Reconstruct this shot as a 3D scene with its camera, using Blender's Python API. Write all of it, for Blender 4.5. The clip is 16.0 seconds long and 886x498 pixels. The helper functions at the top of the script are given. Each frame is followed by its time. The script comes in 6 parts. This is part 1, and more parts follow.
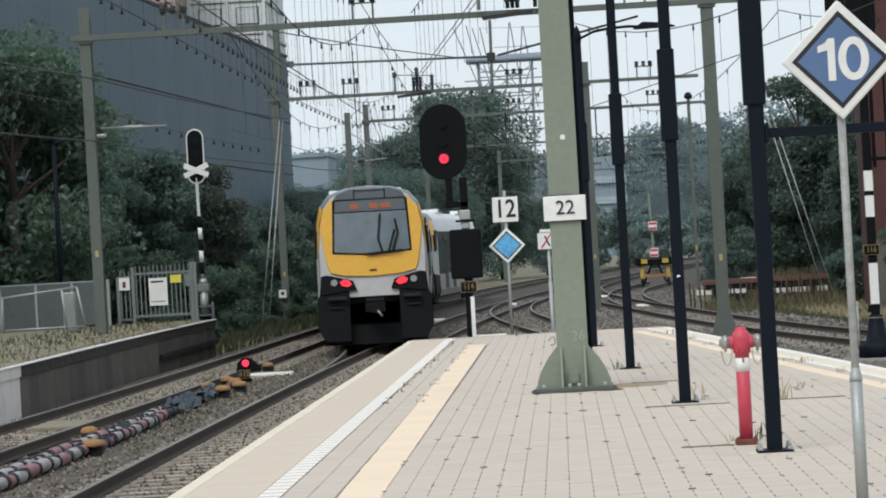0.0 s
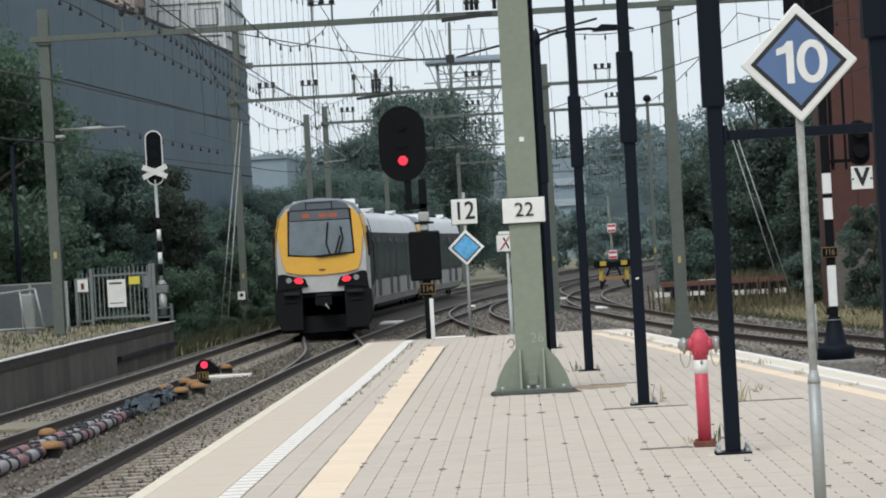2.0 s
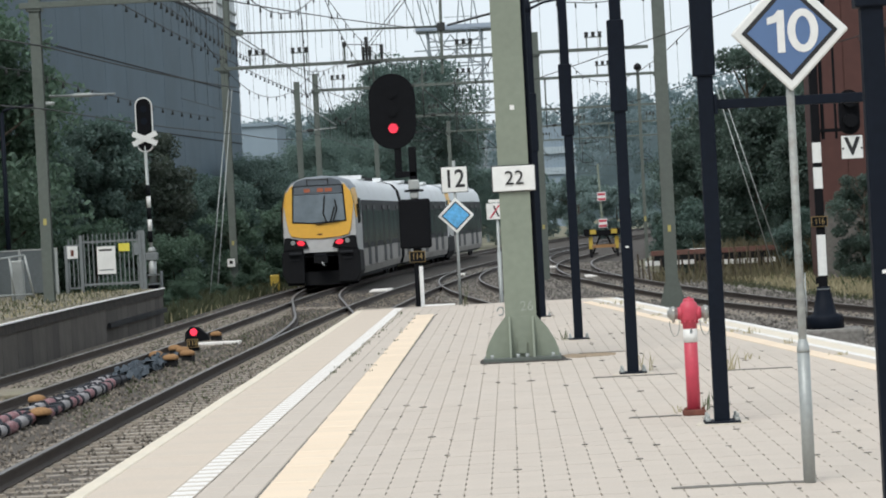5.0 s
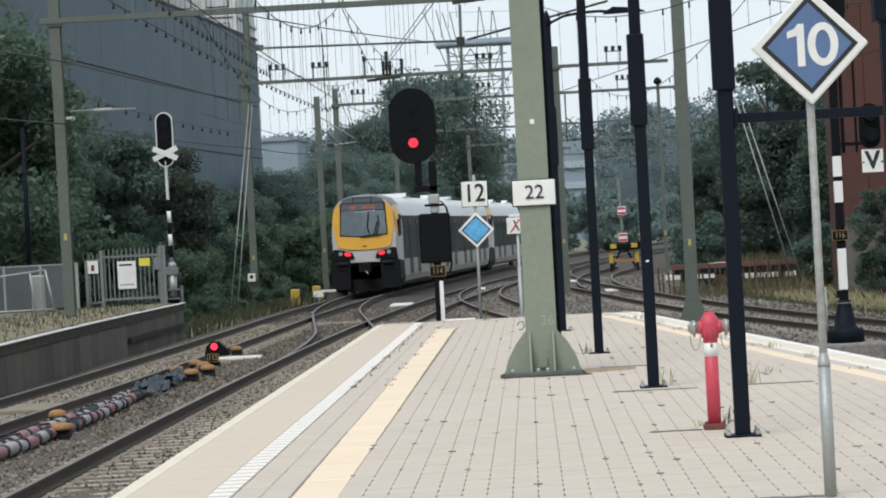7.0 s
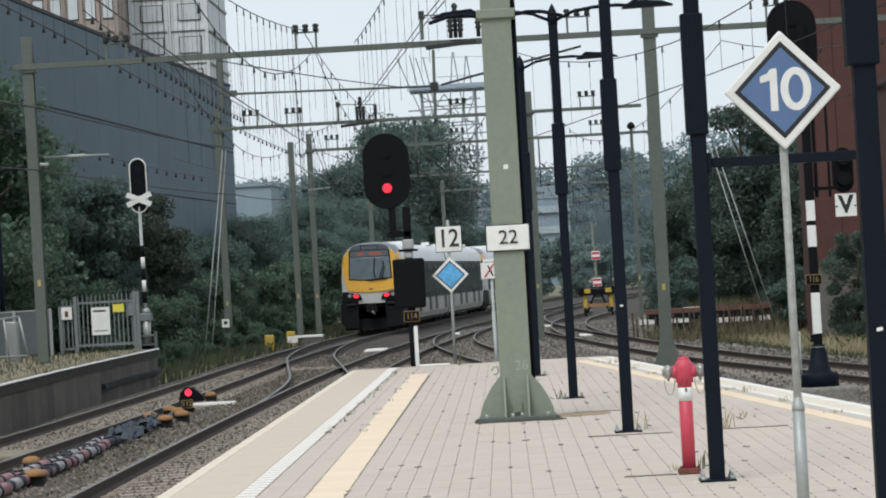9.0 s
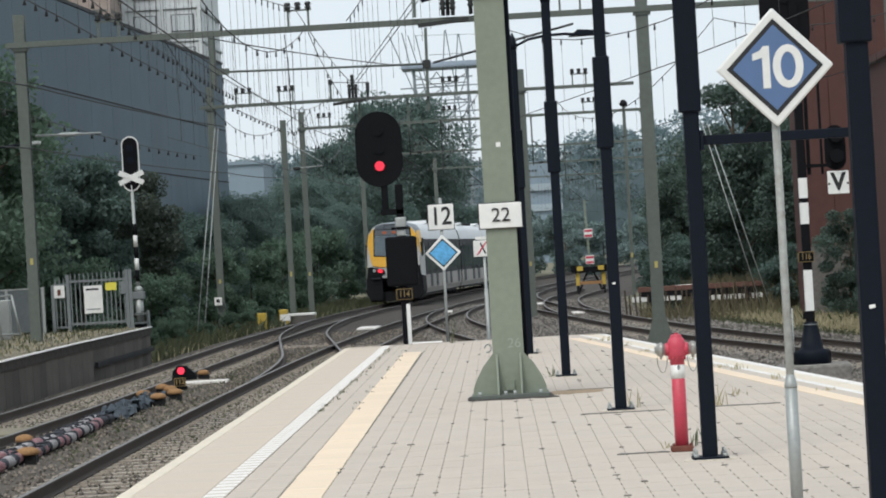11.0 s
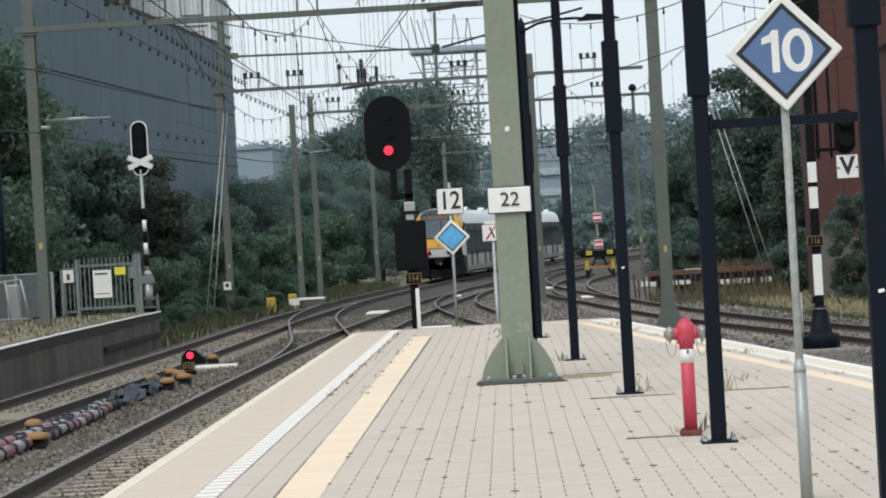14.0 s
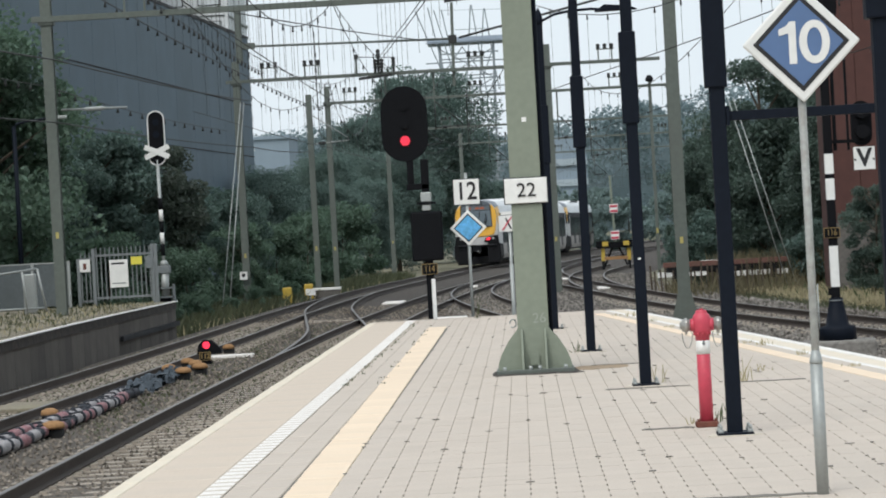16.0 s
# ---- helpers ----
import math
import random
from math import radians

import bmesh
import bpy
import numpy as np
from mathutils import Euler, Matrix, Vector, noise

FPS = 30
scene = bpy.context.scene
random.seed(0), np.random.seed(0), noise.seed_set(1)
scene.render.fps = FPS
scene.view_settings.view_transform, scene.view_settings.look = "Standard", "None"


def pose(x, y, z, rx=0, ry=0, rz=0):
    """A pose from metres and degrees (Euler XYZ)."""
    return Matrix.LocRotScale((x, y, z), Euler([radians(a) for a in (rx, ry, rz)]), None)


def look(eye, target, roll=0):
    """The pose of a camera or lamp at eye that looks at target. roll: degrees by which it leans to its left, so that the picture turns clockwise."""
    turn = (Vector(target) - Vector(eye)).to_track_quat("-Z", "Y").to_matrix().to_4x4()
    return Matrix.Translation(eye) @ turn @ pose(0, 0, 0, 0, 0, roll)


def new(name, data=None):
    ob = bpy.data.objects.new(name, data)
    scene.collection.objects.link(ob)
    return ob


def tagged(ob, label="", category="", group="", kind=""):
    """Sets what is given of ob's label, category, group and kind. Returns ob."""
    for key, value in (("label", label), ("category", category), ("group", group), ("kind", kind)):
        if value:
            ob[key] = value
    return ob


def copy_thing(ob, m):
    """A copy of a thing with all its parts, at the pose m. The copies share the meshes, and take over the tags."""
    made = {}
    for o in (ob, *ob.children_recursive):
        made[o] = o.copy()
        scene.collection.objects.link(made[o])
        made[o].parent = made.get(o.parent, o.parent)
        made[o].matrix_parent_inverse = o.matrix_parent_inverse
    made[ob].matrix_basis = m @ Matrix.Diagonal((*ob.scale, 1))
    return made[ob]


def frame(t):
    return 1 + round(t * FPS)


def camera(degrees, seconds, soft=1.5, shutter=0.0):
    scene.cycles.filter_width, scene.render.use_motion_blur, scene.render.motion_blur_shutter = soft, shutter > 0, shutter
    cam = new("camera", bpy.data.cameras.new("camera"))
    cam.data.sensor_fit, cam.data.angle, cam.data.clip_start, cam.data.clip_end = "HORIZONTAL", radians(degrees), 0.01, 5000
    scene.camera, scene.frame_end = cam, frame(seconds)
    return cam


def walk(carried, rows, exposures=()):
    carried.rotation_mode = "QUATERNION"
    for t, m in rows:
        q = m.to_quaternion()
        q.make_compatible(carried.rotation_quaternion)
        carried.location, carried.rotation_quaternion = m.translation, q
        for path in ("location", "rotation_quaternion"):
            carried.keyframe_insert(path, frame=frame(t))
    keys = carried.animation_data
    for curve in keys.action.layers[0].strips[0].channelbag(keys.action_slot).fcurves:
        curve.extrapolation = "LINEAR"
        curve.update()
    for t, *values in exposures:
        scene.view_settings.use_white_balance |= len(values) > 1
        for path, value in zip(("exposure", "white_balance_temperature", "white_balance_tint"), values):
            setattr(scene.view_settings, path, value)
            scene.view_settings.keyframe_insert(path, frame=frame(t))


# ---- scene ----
# The camera stands on the platform with a long lens and is only turned.
EYE = (0.0, 0.0, 1.6)
cam = camera(17.0, 16.0, soft=1.9)
TURNS = [
    (0.0, 90.013, 3.24, 2.392), (0.5, 89.866, 3.174, 2.318), (1.0, 90.1, 3.282, 2.002), (1.5, 90.482, 3.294, 1.704),
    (2.0, 90.006, 3.167, 1.598), (2.5, 89.388, 3.044, 1.405), (3.0, 89.114, 3.042, 1.003), (3.5, 89.186, 3.0, 0.962),
    (4.0, 89.359, 2.963, 1.04), (6.5, 89.397, 3.064, 1.805), (7.0, 89.675, 3.054, 1.794), (7.5, 90.04, 3.081, 1.756),
    (8.0, 90.382, 3.188, 1.493), (8.5, 90.726, 3.248, 1.243), (9.0, 90.521, 3.203, 1.293), (9.5, 90.165, 3.15, 1.143),
    (12.0, 90.083, 3.379, 1.24), (12.5, 90.214, 3.384, 1.307), (13.0, 90.106, 3.317, 1.314), (13.5, 89.758, 3.217, 1.118),
    (14.0, 89.793, 3.31, 1.323), (14.5, 90.066, 3.405, 1.338), (15.0, 89.84, 3.326, 1.308), (15.5, 89.701, 3.326, 1.701),
    (16.0, 89.628, 3.14, 1.639),
]
walk(cam, [(t, pose(*EYE, a, b, c)) for t, a, b, c in TURNS], exposures=[(0.0, 0.28), (2.0, 0.28), (3.0, 0.36), (4.0, 0.38), (7.0, 0.36), (8.0, 0.33), (9.0, 0.26), (9.7, 0.27), (12.0, 0.33), (14.0, 0.33), (16.0, 0.35)])

# ---- light: a bright, evenly clouded sky ----
world = bpy.data.worlds.new("sky")
scene.world = world
world.use_nodes = True
wn, wl = world.node_tree.nodes, world.node_tree.links
sky = wn.new("ShaderNodeTexSky")
sky.sky_type = "NISHITA"
sky.sun_disc = False
sky.sun_elevation, sky.sun_rotation = radians(52), radians(200)
sky.air_density, sky.dust_density = 1.0, 3.0
SKY_STRENGTH = 0.1
cloud = wn.new("ShaderNodeTexNoise")
cloud.inputs["Scale"].default_value = 2.2
cloud.inputs["Detail"].default_value = 5
ramp = wn.new("ShaderNodeValToRGB")
ramp.color_ramp.elements[0].color = (6.38, 7.12, 7.72, 1)
ramp.color_ramp.elements[1].color = (7.2, 7.9, 8.45, 1)
wl.new(cloud.outputs["Fac"], ramp.inputs["Fac"])
mixer = wn.new("ShaderNodeMix")
mixer.data_type = "RGBA"
mixer.inputs["Factor"].default_value = 0.88
wl.new(sky.outputs["Color"], mixer.inputs["A"])
wl.new(ramp.outputs["Color"], mixer.inputs["B"])
wl.new(mixer.outputs["Result"], wn["Background"].inputs["Color"])
wn["Background"].inputs["Strength"].default_value = SKY_STRENGTH
sun = new("sun", bpy.data.lights.new("sun", "SUN"))
sun.data.energy, sun.data.angle, sun.data.color = 1.5, radians(25), (1.0, 0.98, 0.95)
sun.matrix_world = look((-14, -30, 42), (0, 0, 0))


# ---- materials ----
def material(name, color, rough=0.8, metal=0.0, vary=0.25, fine=40.0, coarse=3.0, bump=0.15, dirt=None, dirt_amount=0.5, island=0.0, piece=0.0, spec=0.5, coords="Object"):
    """A surface with grain at a fine and a coarse scale, and stains of its own shape."""
    m = bpy.data.materials.new(name)
    m.use_nodes = True
    n, l = m.node_tree.nodes, m.node_tree.links
    b = n["Principled BSDF"]
    b.inputs["Roughness"].default_value, b.inputs["Metallic"].default_value = rough, metal
    b.inputs["Specular IOR Level"].default_value = spec
    tc = n.new("ShaderNodeTexCoord")
    a = n.new("ShaderNodeTexNoise")
    a.inputs["Scale"].default_value, a.inputs["Detail"].default_value = fine, 4
    c = n.new("ShaderNodeTexNoise")
    c.inputs["Scale"].default_value, c.inputs["Detail"].default_value, c.inputs["Roughness"].default_value = coarse, 5, 0.65
    l.new(tc.outputs[coords], a.inputs["Vector"]), l.new(tc.outputs[coords], c.inputs["Vector"])
    add = n.new("ShaderNodeMath")
    add.operation = "ADD"
    l.new(a.outputs["Fac"], add.inputs[0]), l.new(c.outputs["Fac"], add.inputs[1])
    grain = n.new("ShaderNodeMapRange")
    grain.inputs["From Min"].default_value, grain.inputs["From Max"].default_value = 0.65, 1.35
    grain.inputs["To Min"].default_value, grain.inputs["To Max"].default_value = 1 - vary, 1 + vary
    l.new(add.outputs[0], grain.inputs["Value"])
    value = grain.outputs["Result"]
    if island or piece:
        src = n.new("ShaderNodeNewGeometry").outputs["Random Per Island"] if island else n.new("ShaderNodeObjectInfo").outputs["Random"]
        spread = island or piece
        mr = n.new("ShaderNodeMapRange")
        mr.inputs["To Min"].default_value, mr.inputs["To Max"].default_value = 1 - spread, 1 + spread
        l.new(src, mr.inputs["Value"])
        mul = n.new("ShaderNodeMath")
        mul.operation = "MULTIPLY"
        l.new(value, mul.inputs[0]), l.new(mr.outputs["Result"], mul.inputs[1])
        value = mul.outputs[0]
    tint = n.new("ShaderNodeVectorMath")
    tint.operation = "SCALE"
    tint.inputs[0].default_value = color
    l.new(value, tint.inputs["Scale"])
    out = tint.outputs["Vector"]
    if dirt:
        st = n.new("ShaderNodeMapRange")
        st.inputs["From Min"].default_value, st.inputs["From Max"].default_value = 0.48, 0.72
        st.inputs["To Max"].default_value = dirt_amount
        l.new(c.outputs["Fac"], st.inputs["Value"])
        mx = n.new("ShaderNodeMix")
        mx.data_type = "RGBA"
        mx.inputs["B"].default_value = (*dirt, 1)
        l.new(st.outputs["Result"], mx.inputs["Factor"]), l.new(out, mx.inputs["A"])
        out = mx.outputs["Result"]
    l.new(out, b.inputs["Base Color"])
    if bump:
        bp = n.new("ShaderNodeBump")
        bp.inputs["Strength"].default_value, bp.inputs["Distance"].default_value = bump, 0.02
        l.new(add.outputs[0], bp.inputs["Height"]), l.new(bp.outputs["Normal"], b.inputs["Normal"])
    return m


def glow(name, color, strength, base=(0.2, 0.02, 0.03)):
    m = bpy.data.materials.new(name)
    m.use_nodes = True
    b = m.node_tree.nodes["Principled BSDF"]
    b.inputs["Base Color"].default_value = (*base, 1)
    b.inputs["Emission Color"].default_value, b.inputs["Emission Strength"].default_value = (*color, 1), strength
    return m


def leaves(name, color, spread=0.2):
    m = material(name, color, 0.6, 0, 0.3, 3.0, 0.5, 0, island=spread, spec=0.3)
    n, l = m.node_tree.nodes, m.node_tree.links
    b = n["Principled BSDF"]
    tr = n.new("ShaderNodeBsdfTranslucent")
    tr.inputs["Color"].default_value = (color[0] * 1.6, color[1] * 1.7, color[2] * 1.45, 1)
    mx = n.new("ShaderNodeMixShader")
    mx.inputs[0].default_value = 0.35
    l.new(b.outputs[0], mx.inputs[1]), l.new(tr.outputs[0], mx.inputs[2]), l.new(mx.outputs[0], n["Material Output"].inputs["Surface"])
    return m


PAVER = material("grey_concrete_paver", (0.525, 0.456, 0.388), 0.9, 0, 0.1, 60, 1.2, 0.12, (0.33, 0.31, 0.28), 0.25, piece=0.025, coords="Object")
PAVER_REST = material("grey_concrete_pavers", (0.525, 0.456, 0.388), 0.9, 0, 0.1, 60, 0.8, 0.12, (0.35, 0.33, 0.30), 0.25, island=0.025)
JOINT = material("sandy_joint", (0.17, 0.16, 0.14), 1.0, 0, 0.35, 50, 2, 0.3)
SLAB = material("beige_platform_slab", (0.58, 0.49, 0.40), 0.9, 0, 0.1, 40, 0.9, 0.1, (0.36, 0.33, 0.29), 0.35)
COPING = material("cream_coping", (0.70, 0.62, 0.50), 0.85, 0, 0.1, 40, 1.5, 0.1, (0.42, 0.39, 0.33), 0.35)
WHITE = material("white_marking", (0.78, 0.75, 0.71), 0.8, 0, 0.1, 40, 2, 0.08, (0.45, 0.42, 0.37), 0.55)
GUIDE = material("yellow_guide_tile", (0.78, 0.63, 0.47), 0.85, 0, 0.06, 40, 1.2, 0.1, (0.58, 0.50, 0.40), 0.35, piece=0.03)
CONCRETE = material("weathered_concrete", (0.125, 0.115, 0.105), 0.95, 0, 0.3, 12, 0.7, 0.35, (0.06, 0.06, 0.055), 0.6)
SLEEPER = material("concrete_sleeper", (0.34, 0.30, 0.25), 0.95, 0, 0.2, 30, 2, 0.2, (0.15, 0.12, 0.09), 0.5, piece=0.12)
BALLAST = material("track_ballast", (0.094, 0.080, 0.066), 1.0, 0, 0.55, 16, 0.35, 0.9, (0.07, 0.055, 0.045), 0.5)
# old platform wall: streaks that run down the concrete
OLDWALL = material("streaked_old_concrete", (0.104, 0.092, 0.080), 0.95, 0, 0.3, 12, 0.9, 0.35, (0.045, 0.041, 0.037), 0.8, piece=0.28)
for _node in OLDWALL.node_tree.nodes:
    if _node.type == "TEX_NOISE":
        _map = OLDWALL.node_tree.nodes.new("ShaderNodeMapping")
        _map.inputs["Scale"].default_value = (1.0, 0.55, 0.22)
        _src = _node.inputs["Vector"].links[0].from_socket
        OLDWALL.node_tree.links.new(_src, _map.inputs["Vector"])
        OLDWALL.node_tree.links.new(_map.outputs["Vector"], _node.inputs["Vector"])
# the ballast colour gets darker towards the points, with a noisy border
_n, _l = BALLAST.node_tree.nodes, BALLAST.node_tree.links
_b = _n["Principled BSDF"]
_old = _b.inputs["Base Color"].links[0].from_socket
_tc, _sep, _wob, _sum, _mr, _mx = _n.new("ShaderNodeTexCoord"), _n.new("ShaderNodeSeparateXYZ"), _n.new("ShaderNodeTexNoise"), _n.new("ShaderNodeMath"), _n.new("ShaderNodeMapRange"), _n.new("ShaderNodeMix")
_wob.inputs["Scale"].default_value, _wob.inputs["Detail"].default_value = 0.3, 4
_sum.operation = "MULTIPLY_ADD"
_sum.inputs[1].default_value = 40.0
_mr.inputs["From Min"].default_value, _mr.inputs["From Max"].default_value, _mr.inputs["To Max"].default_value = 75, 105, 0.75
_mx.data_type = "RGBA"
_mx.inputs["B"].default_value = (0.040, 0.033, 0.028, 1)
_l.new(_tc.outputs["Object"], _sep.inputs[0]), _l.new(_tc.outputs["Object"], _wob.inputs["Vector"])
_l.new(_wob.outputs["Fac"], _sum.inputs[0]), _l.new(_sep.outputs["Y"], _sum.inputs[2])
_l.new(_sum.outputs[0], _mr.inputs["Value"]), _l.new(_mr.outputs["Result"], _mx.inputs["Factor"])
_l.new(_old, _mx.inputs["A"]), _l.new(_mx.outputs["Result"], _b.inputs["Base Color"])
STONES = material("ballast_stone", (0.165, 0.142, 0.116), 1.0, 0, 0.2, 30, 1, 0.2, island=0.75)
PALESTONES = material("pale_ballast_stone", (0.17, 0.157, 0.14), 1.0, 0, 0.2, 30, 1, 0.2, island=0.65)
REED = leaves("brown_reed_stems", (0.135, 0.118, 0.075), 0.45)
OLIVE = leaves("olive_weed_blades", (0.078, 0.086, 0.050), 0.45)
RAIL = material("rusty_rail", (0.062, 0.048, 0.040), 0.85, 0.0, 0.3, 25, 1, 0.2)
RAILHEAD = material("worn_rail_head", (0.17, 0.16, 0.15), 0.5, 0.5, 0.15, 25, 0.5, 0.05)
GREEN = material("grey_green_mast_paint", (0.215, 0.245, 0.190), 0.6, 0, 0.1, 14, 1.0, 0.06, (0.14, 0.15, 0.12), 0.4)
STENCIL = material("faded_stencil_paint", (0.30, 0.33, 0.28), 0.7, 0, 0.3, 60, 20, 0.02)
OLDGREEN = material("weathered_portal_paint", (0.115, 0.134, 0.117), 0.7, 0, 0.15, 10, 0.8, 0.06, (0.08, 0.085, 0.075), 0.5)
FENCESHEET = material("dull_fence_sheet", (0.105, 0.122, 0.128), 0.7, 0.2, 0.15, 12, 1.5, 0.05, (0.07, 0.08, 0.08), 0.5)
WORNPOST = material("worn_sign_post", (0.33, 0.34, 0.32), 0.65, 0.15, 0.2, 30, 7, 0.08, (0.16, 0.125, 0.10), 0.75)
GATESTEEL = material("dull_gate_steel", (0.20, 0.22, 0.225), 0.6, 0.3, 0.15, 20, 3, 0.05)
GALV = material("galvanised_steel", (0.36, 0.38, 0.37), 0.5, 0.4, 0.12, 30, 3, 0.05, (0.22, 0.23, 0.22), 0.5)
BLACK = material("black_paint", (0.0055, 0.0085, 0.0150), 0.6, 0, 0.2, 20, 2, 0.04, spec=0.12)
MATT = material("matt_black", (0.0055, 0.006, 0.0075), 0.85, 0, 0.2, 20, 2, 0.04, spec=0.15)
PALEGROUT = material("pale_grout", (0.62, 0.56, 0.47), 0.95, 0, 0.25, 30, 6, 0.2, (0.40, 0.35, 0.28), 0.7)
SIGNWHITE = material("white_sign_face", (0.78, 0.78, 0.75), 0.5, 0, 0.05, 20, 3, 0.02, (0.55, 0.56, 0.54), 0.4)
SIGNBLACK = material("black_lettering", (0.015, 0.015, 0.016), 0.6, 0, 0.1, 20, 3, 0)
SIGNBLUE = material("blue_sign_face", (0.096, 0.165, 0.315), 0.45, 0, 0.08, 10, 2, 0.02)
LIGHTBLUE = material("faded_blue_sign_face", (0.10, 0.37, 0.66), 0.5, 0, 0.35, 22, 6, 0.02)
REDPAINT = material("red_hydrant_paint", (0.54, 0.055, 0.092), 0.5, 0, 0.12, 30, 5, 0.06, (0.33, 0.05, 0.05), 0.5)
OLDRED = material("faded_red_beam", (0.155, 0.075, 0.06), 0.9, 0, 0.4, 14, 2.5, 0.2, (0.08, 0.07, 0.05), 0.8)
RUST = material("rusted_iron", (0.14, 0.05, 0.035), 0.9, 0.1, 0.35, 30, 5, 0.3)
STEEL = material("dull_coupling_steel", (0.42, 0.41, 0.38), 0.4, 0.7, 0.15, 30, 5, 0.05)
YELLOW = material("train_yellow_paint", (0.88, 0.49, 0.075), 0.4, 0, 0.06, 8, 0.8, 0.01, (0.55, 0.30, 0.05), 0.25)
TRAINPANEL = material("train_dusty_panel", (0.38, 0.355, 0.33), 0.6, 0, 0.12, 6, 0.6, 0.01, (0.2, 0.18, 0.16), 0.5, piece=0.12)
TRAINWHITE = material("train_pale_grey_paint", (0.56, 0.56, 0.55), 0.45, 0, 0.08, 6, 0.6, 0.01, (0.30, 0.28, 0.25), 0.5)
TRAINLOW = material("train_dusty_lower_side", (0.36, 0.34, 0.315), 0.6, 0, 0.12, 6, 0.6, 0.01, (0.17, 0.15, 0.13), 0.6)
TRAINROOF = material("train_roof_white", (0.66, 0.68, 0.69), 0.5, 0, 0.08, 6, 0.6, 0.01, (0.4, 0.4, 0.39), 0.4)
TRAINSIDE = material("train_grey_side", (0.022, 0.024, 0.028), 0.6, 0, 0.12, 6, 0.6, 0.01, (0.07, 0.066, 0.062), 0.4, spec=0.15)
TRAINDOOR = material("train_dark_door", (0.045, 0.046, 0.049), 0.55, 0, 0.12, 6, 0.6, 0.01, (0.09, 0.085, 0.078), 0.4, spec=0.2)
TRAINDARK = material("train_dark_skirt", (0.008, 0.0085, 0.010), 0.7, 0, 0.2, 10, 1, 0.02, spec=0.2)
TRAINBLUE = material("train_grey_blue_panel", (0.12, 0.14, 0.16), 0.4, 0, 0.1, 10, 1, 0.01)
GLASS = material("dark_train_glass", (0.02, 0.024, 0.028), 0.16, 0, 0.1, 4, 0.6, 0.0, spec=0.22)
WINDSCREEN = material("grey_windscreen", (0.165, 0.205, 0.235), 0.08, 0, 0.2, 3, 0.8, 0.0, spec=0.7)
RUBBER = material("black_rubber", (0.008, 0.008, 0.008), 0.9, 0, 0.2, 20, 3, 0.05)
TAILRED = glow("red_tail_lamp", (1.0, 0.025, 0.05), 1.0)
SIGNALRED = glow("red_signal_lamp", (1.0, 0.03, 0.075), 1.15)
SIGNALDIM = glow("red_signal_lens", (0.9, 0.012, 0.04), 0.4)
LED = glow("amber_display", (1.0, 0.30, 0.15), 0.13, (0.2, 0.06, 0.03))
FACADE = material("dark_grey_metal_cladding", (0.072, 0.112, 0.142), 0.65, 0.1, 0.12, 0.6, 0.12, 0.05, (0.090, 0.132, 0.163), 0.5, piece=0.07)
BRICK = material("brown_brick", (0.32, 0.265, 0.235), 0.9, 0, 0.12, 8, 0.3, 0.1)
STAIN = material("brown_water_stain", (0.30, 0.22, 0.14), 0.9, 0, 0.3, 14, 4, 0.1)
PALEWALL = material("pale_concrete_wall", (0.60, 0.63, 0.64), 0.9, 0, 0.1, 3, 0.2, 0.05)
PANE = material("window_glass", (0.52, 0.56, 0.58), 0.15, 0, 0.1, 1, 0.2, 0)
REDCLAD = material("rust_red_cladding", (0.075, 0.028, 0.022), 0.75, 0, 0.15, 3, 0.4, 0.1)
BARK = material("bark", (0.07, 0.055, 0.04), 0.95, 0, 0.3, 12, 2, 0.5)
LEAF_A = leaves("dark_foliage", (0.090, 0.134, 0.120), 0.32)
LEAF_B = leaves("mid_foliage", (0.097, 0.148, 0.110), 0.42)
# the next two greens are paled and blued to stand in for haze
LEAF_C = leaves("haze_tinted_foliage", (0.112, 0.160, 0.148))
LEAF_D = leaves("haze_tinted_hedge", (0.165, 0.218, 0.218))
WINTERRED = leaves("reddish_foliage", (0.064, 0.080, 0.066))
DRYGRASS = leaves("dry_grass_blades", (0.36, 0.31, 0.205), 0.3)
GREENGRASS = leaves("green_grass_blades", (0.085, 0.105, 0.055), 0.4)
EARTH = material("grassy_earth", (0.13, 0.125, 0.08), 1.0, 0, 0.4, 6, 0.2, 0.6, (0.26, 0.22, 0.145), 0.7)
# hill and far walls: distance haze is painted into these base colours
HILL = leaves("haze_tinted_hill", (0.18, 0.235, 0.265), 0.12)
FAR = material("haze_tinted_wall", (0.22, 0.28, 0.33), 0.9, 0, 0.1, 0.3, 0.05, 0)
FARBAND = material("haze_tinted_band", (0.33, 0.39, 0.43), 0.9, 0, 0.1, 0.3, 0.05, 0)
WOOD = material("orange_brown_wood", (0.30, 0.165, 0.07), 0.85, 0, 0.2, 25, 5, 0.2)
CABLEWRAP = material("dark_cable_sheath", (0.018, 0.021, 0.030), 0.7, 0, 0.3, 30, 5, 0.2)
WRAPRED = material("faded_red_wrap", (0.27, 0.115, 0.125), 0.8, 0, 0.4, 45, 16, 0.3, (0.32, 0.29, 0.29), 1.0)
WRAPGREY = material("pale_grey_wrap", (0.37, 0.35, 0.35), 0.8, 0, 0.4, 45, 14, 0.3, (0.08, 0.075, 0.08), 0.75)
PLASTIC = material("blue_grey_plastic_sheet", (0.045, 0.06, 0.075), 0.6, 0, 0.4, 25, 6, 0.3)
BUFFERYELLOW = material("yellow_buffer_paint", (0.48, 0.34, 0.05), 0.6, 0, 0.15, 20, 3, 0.05)
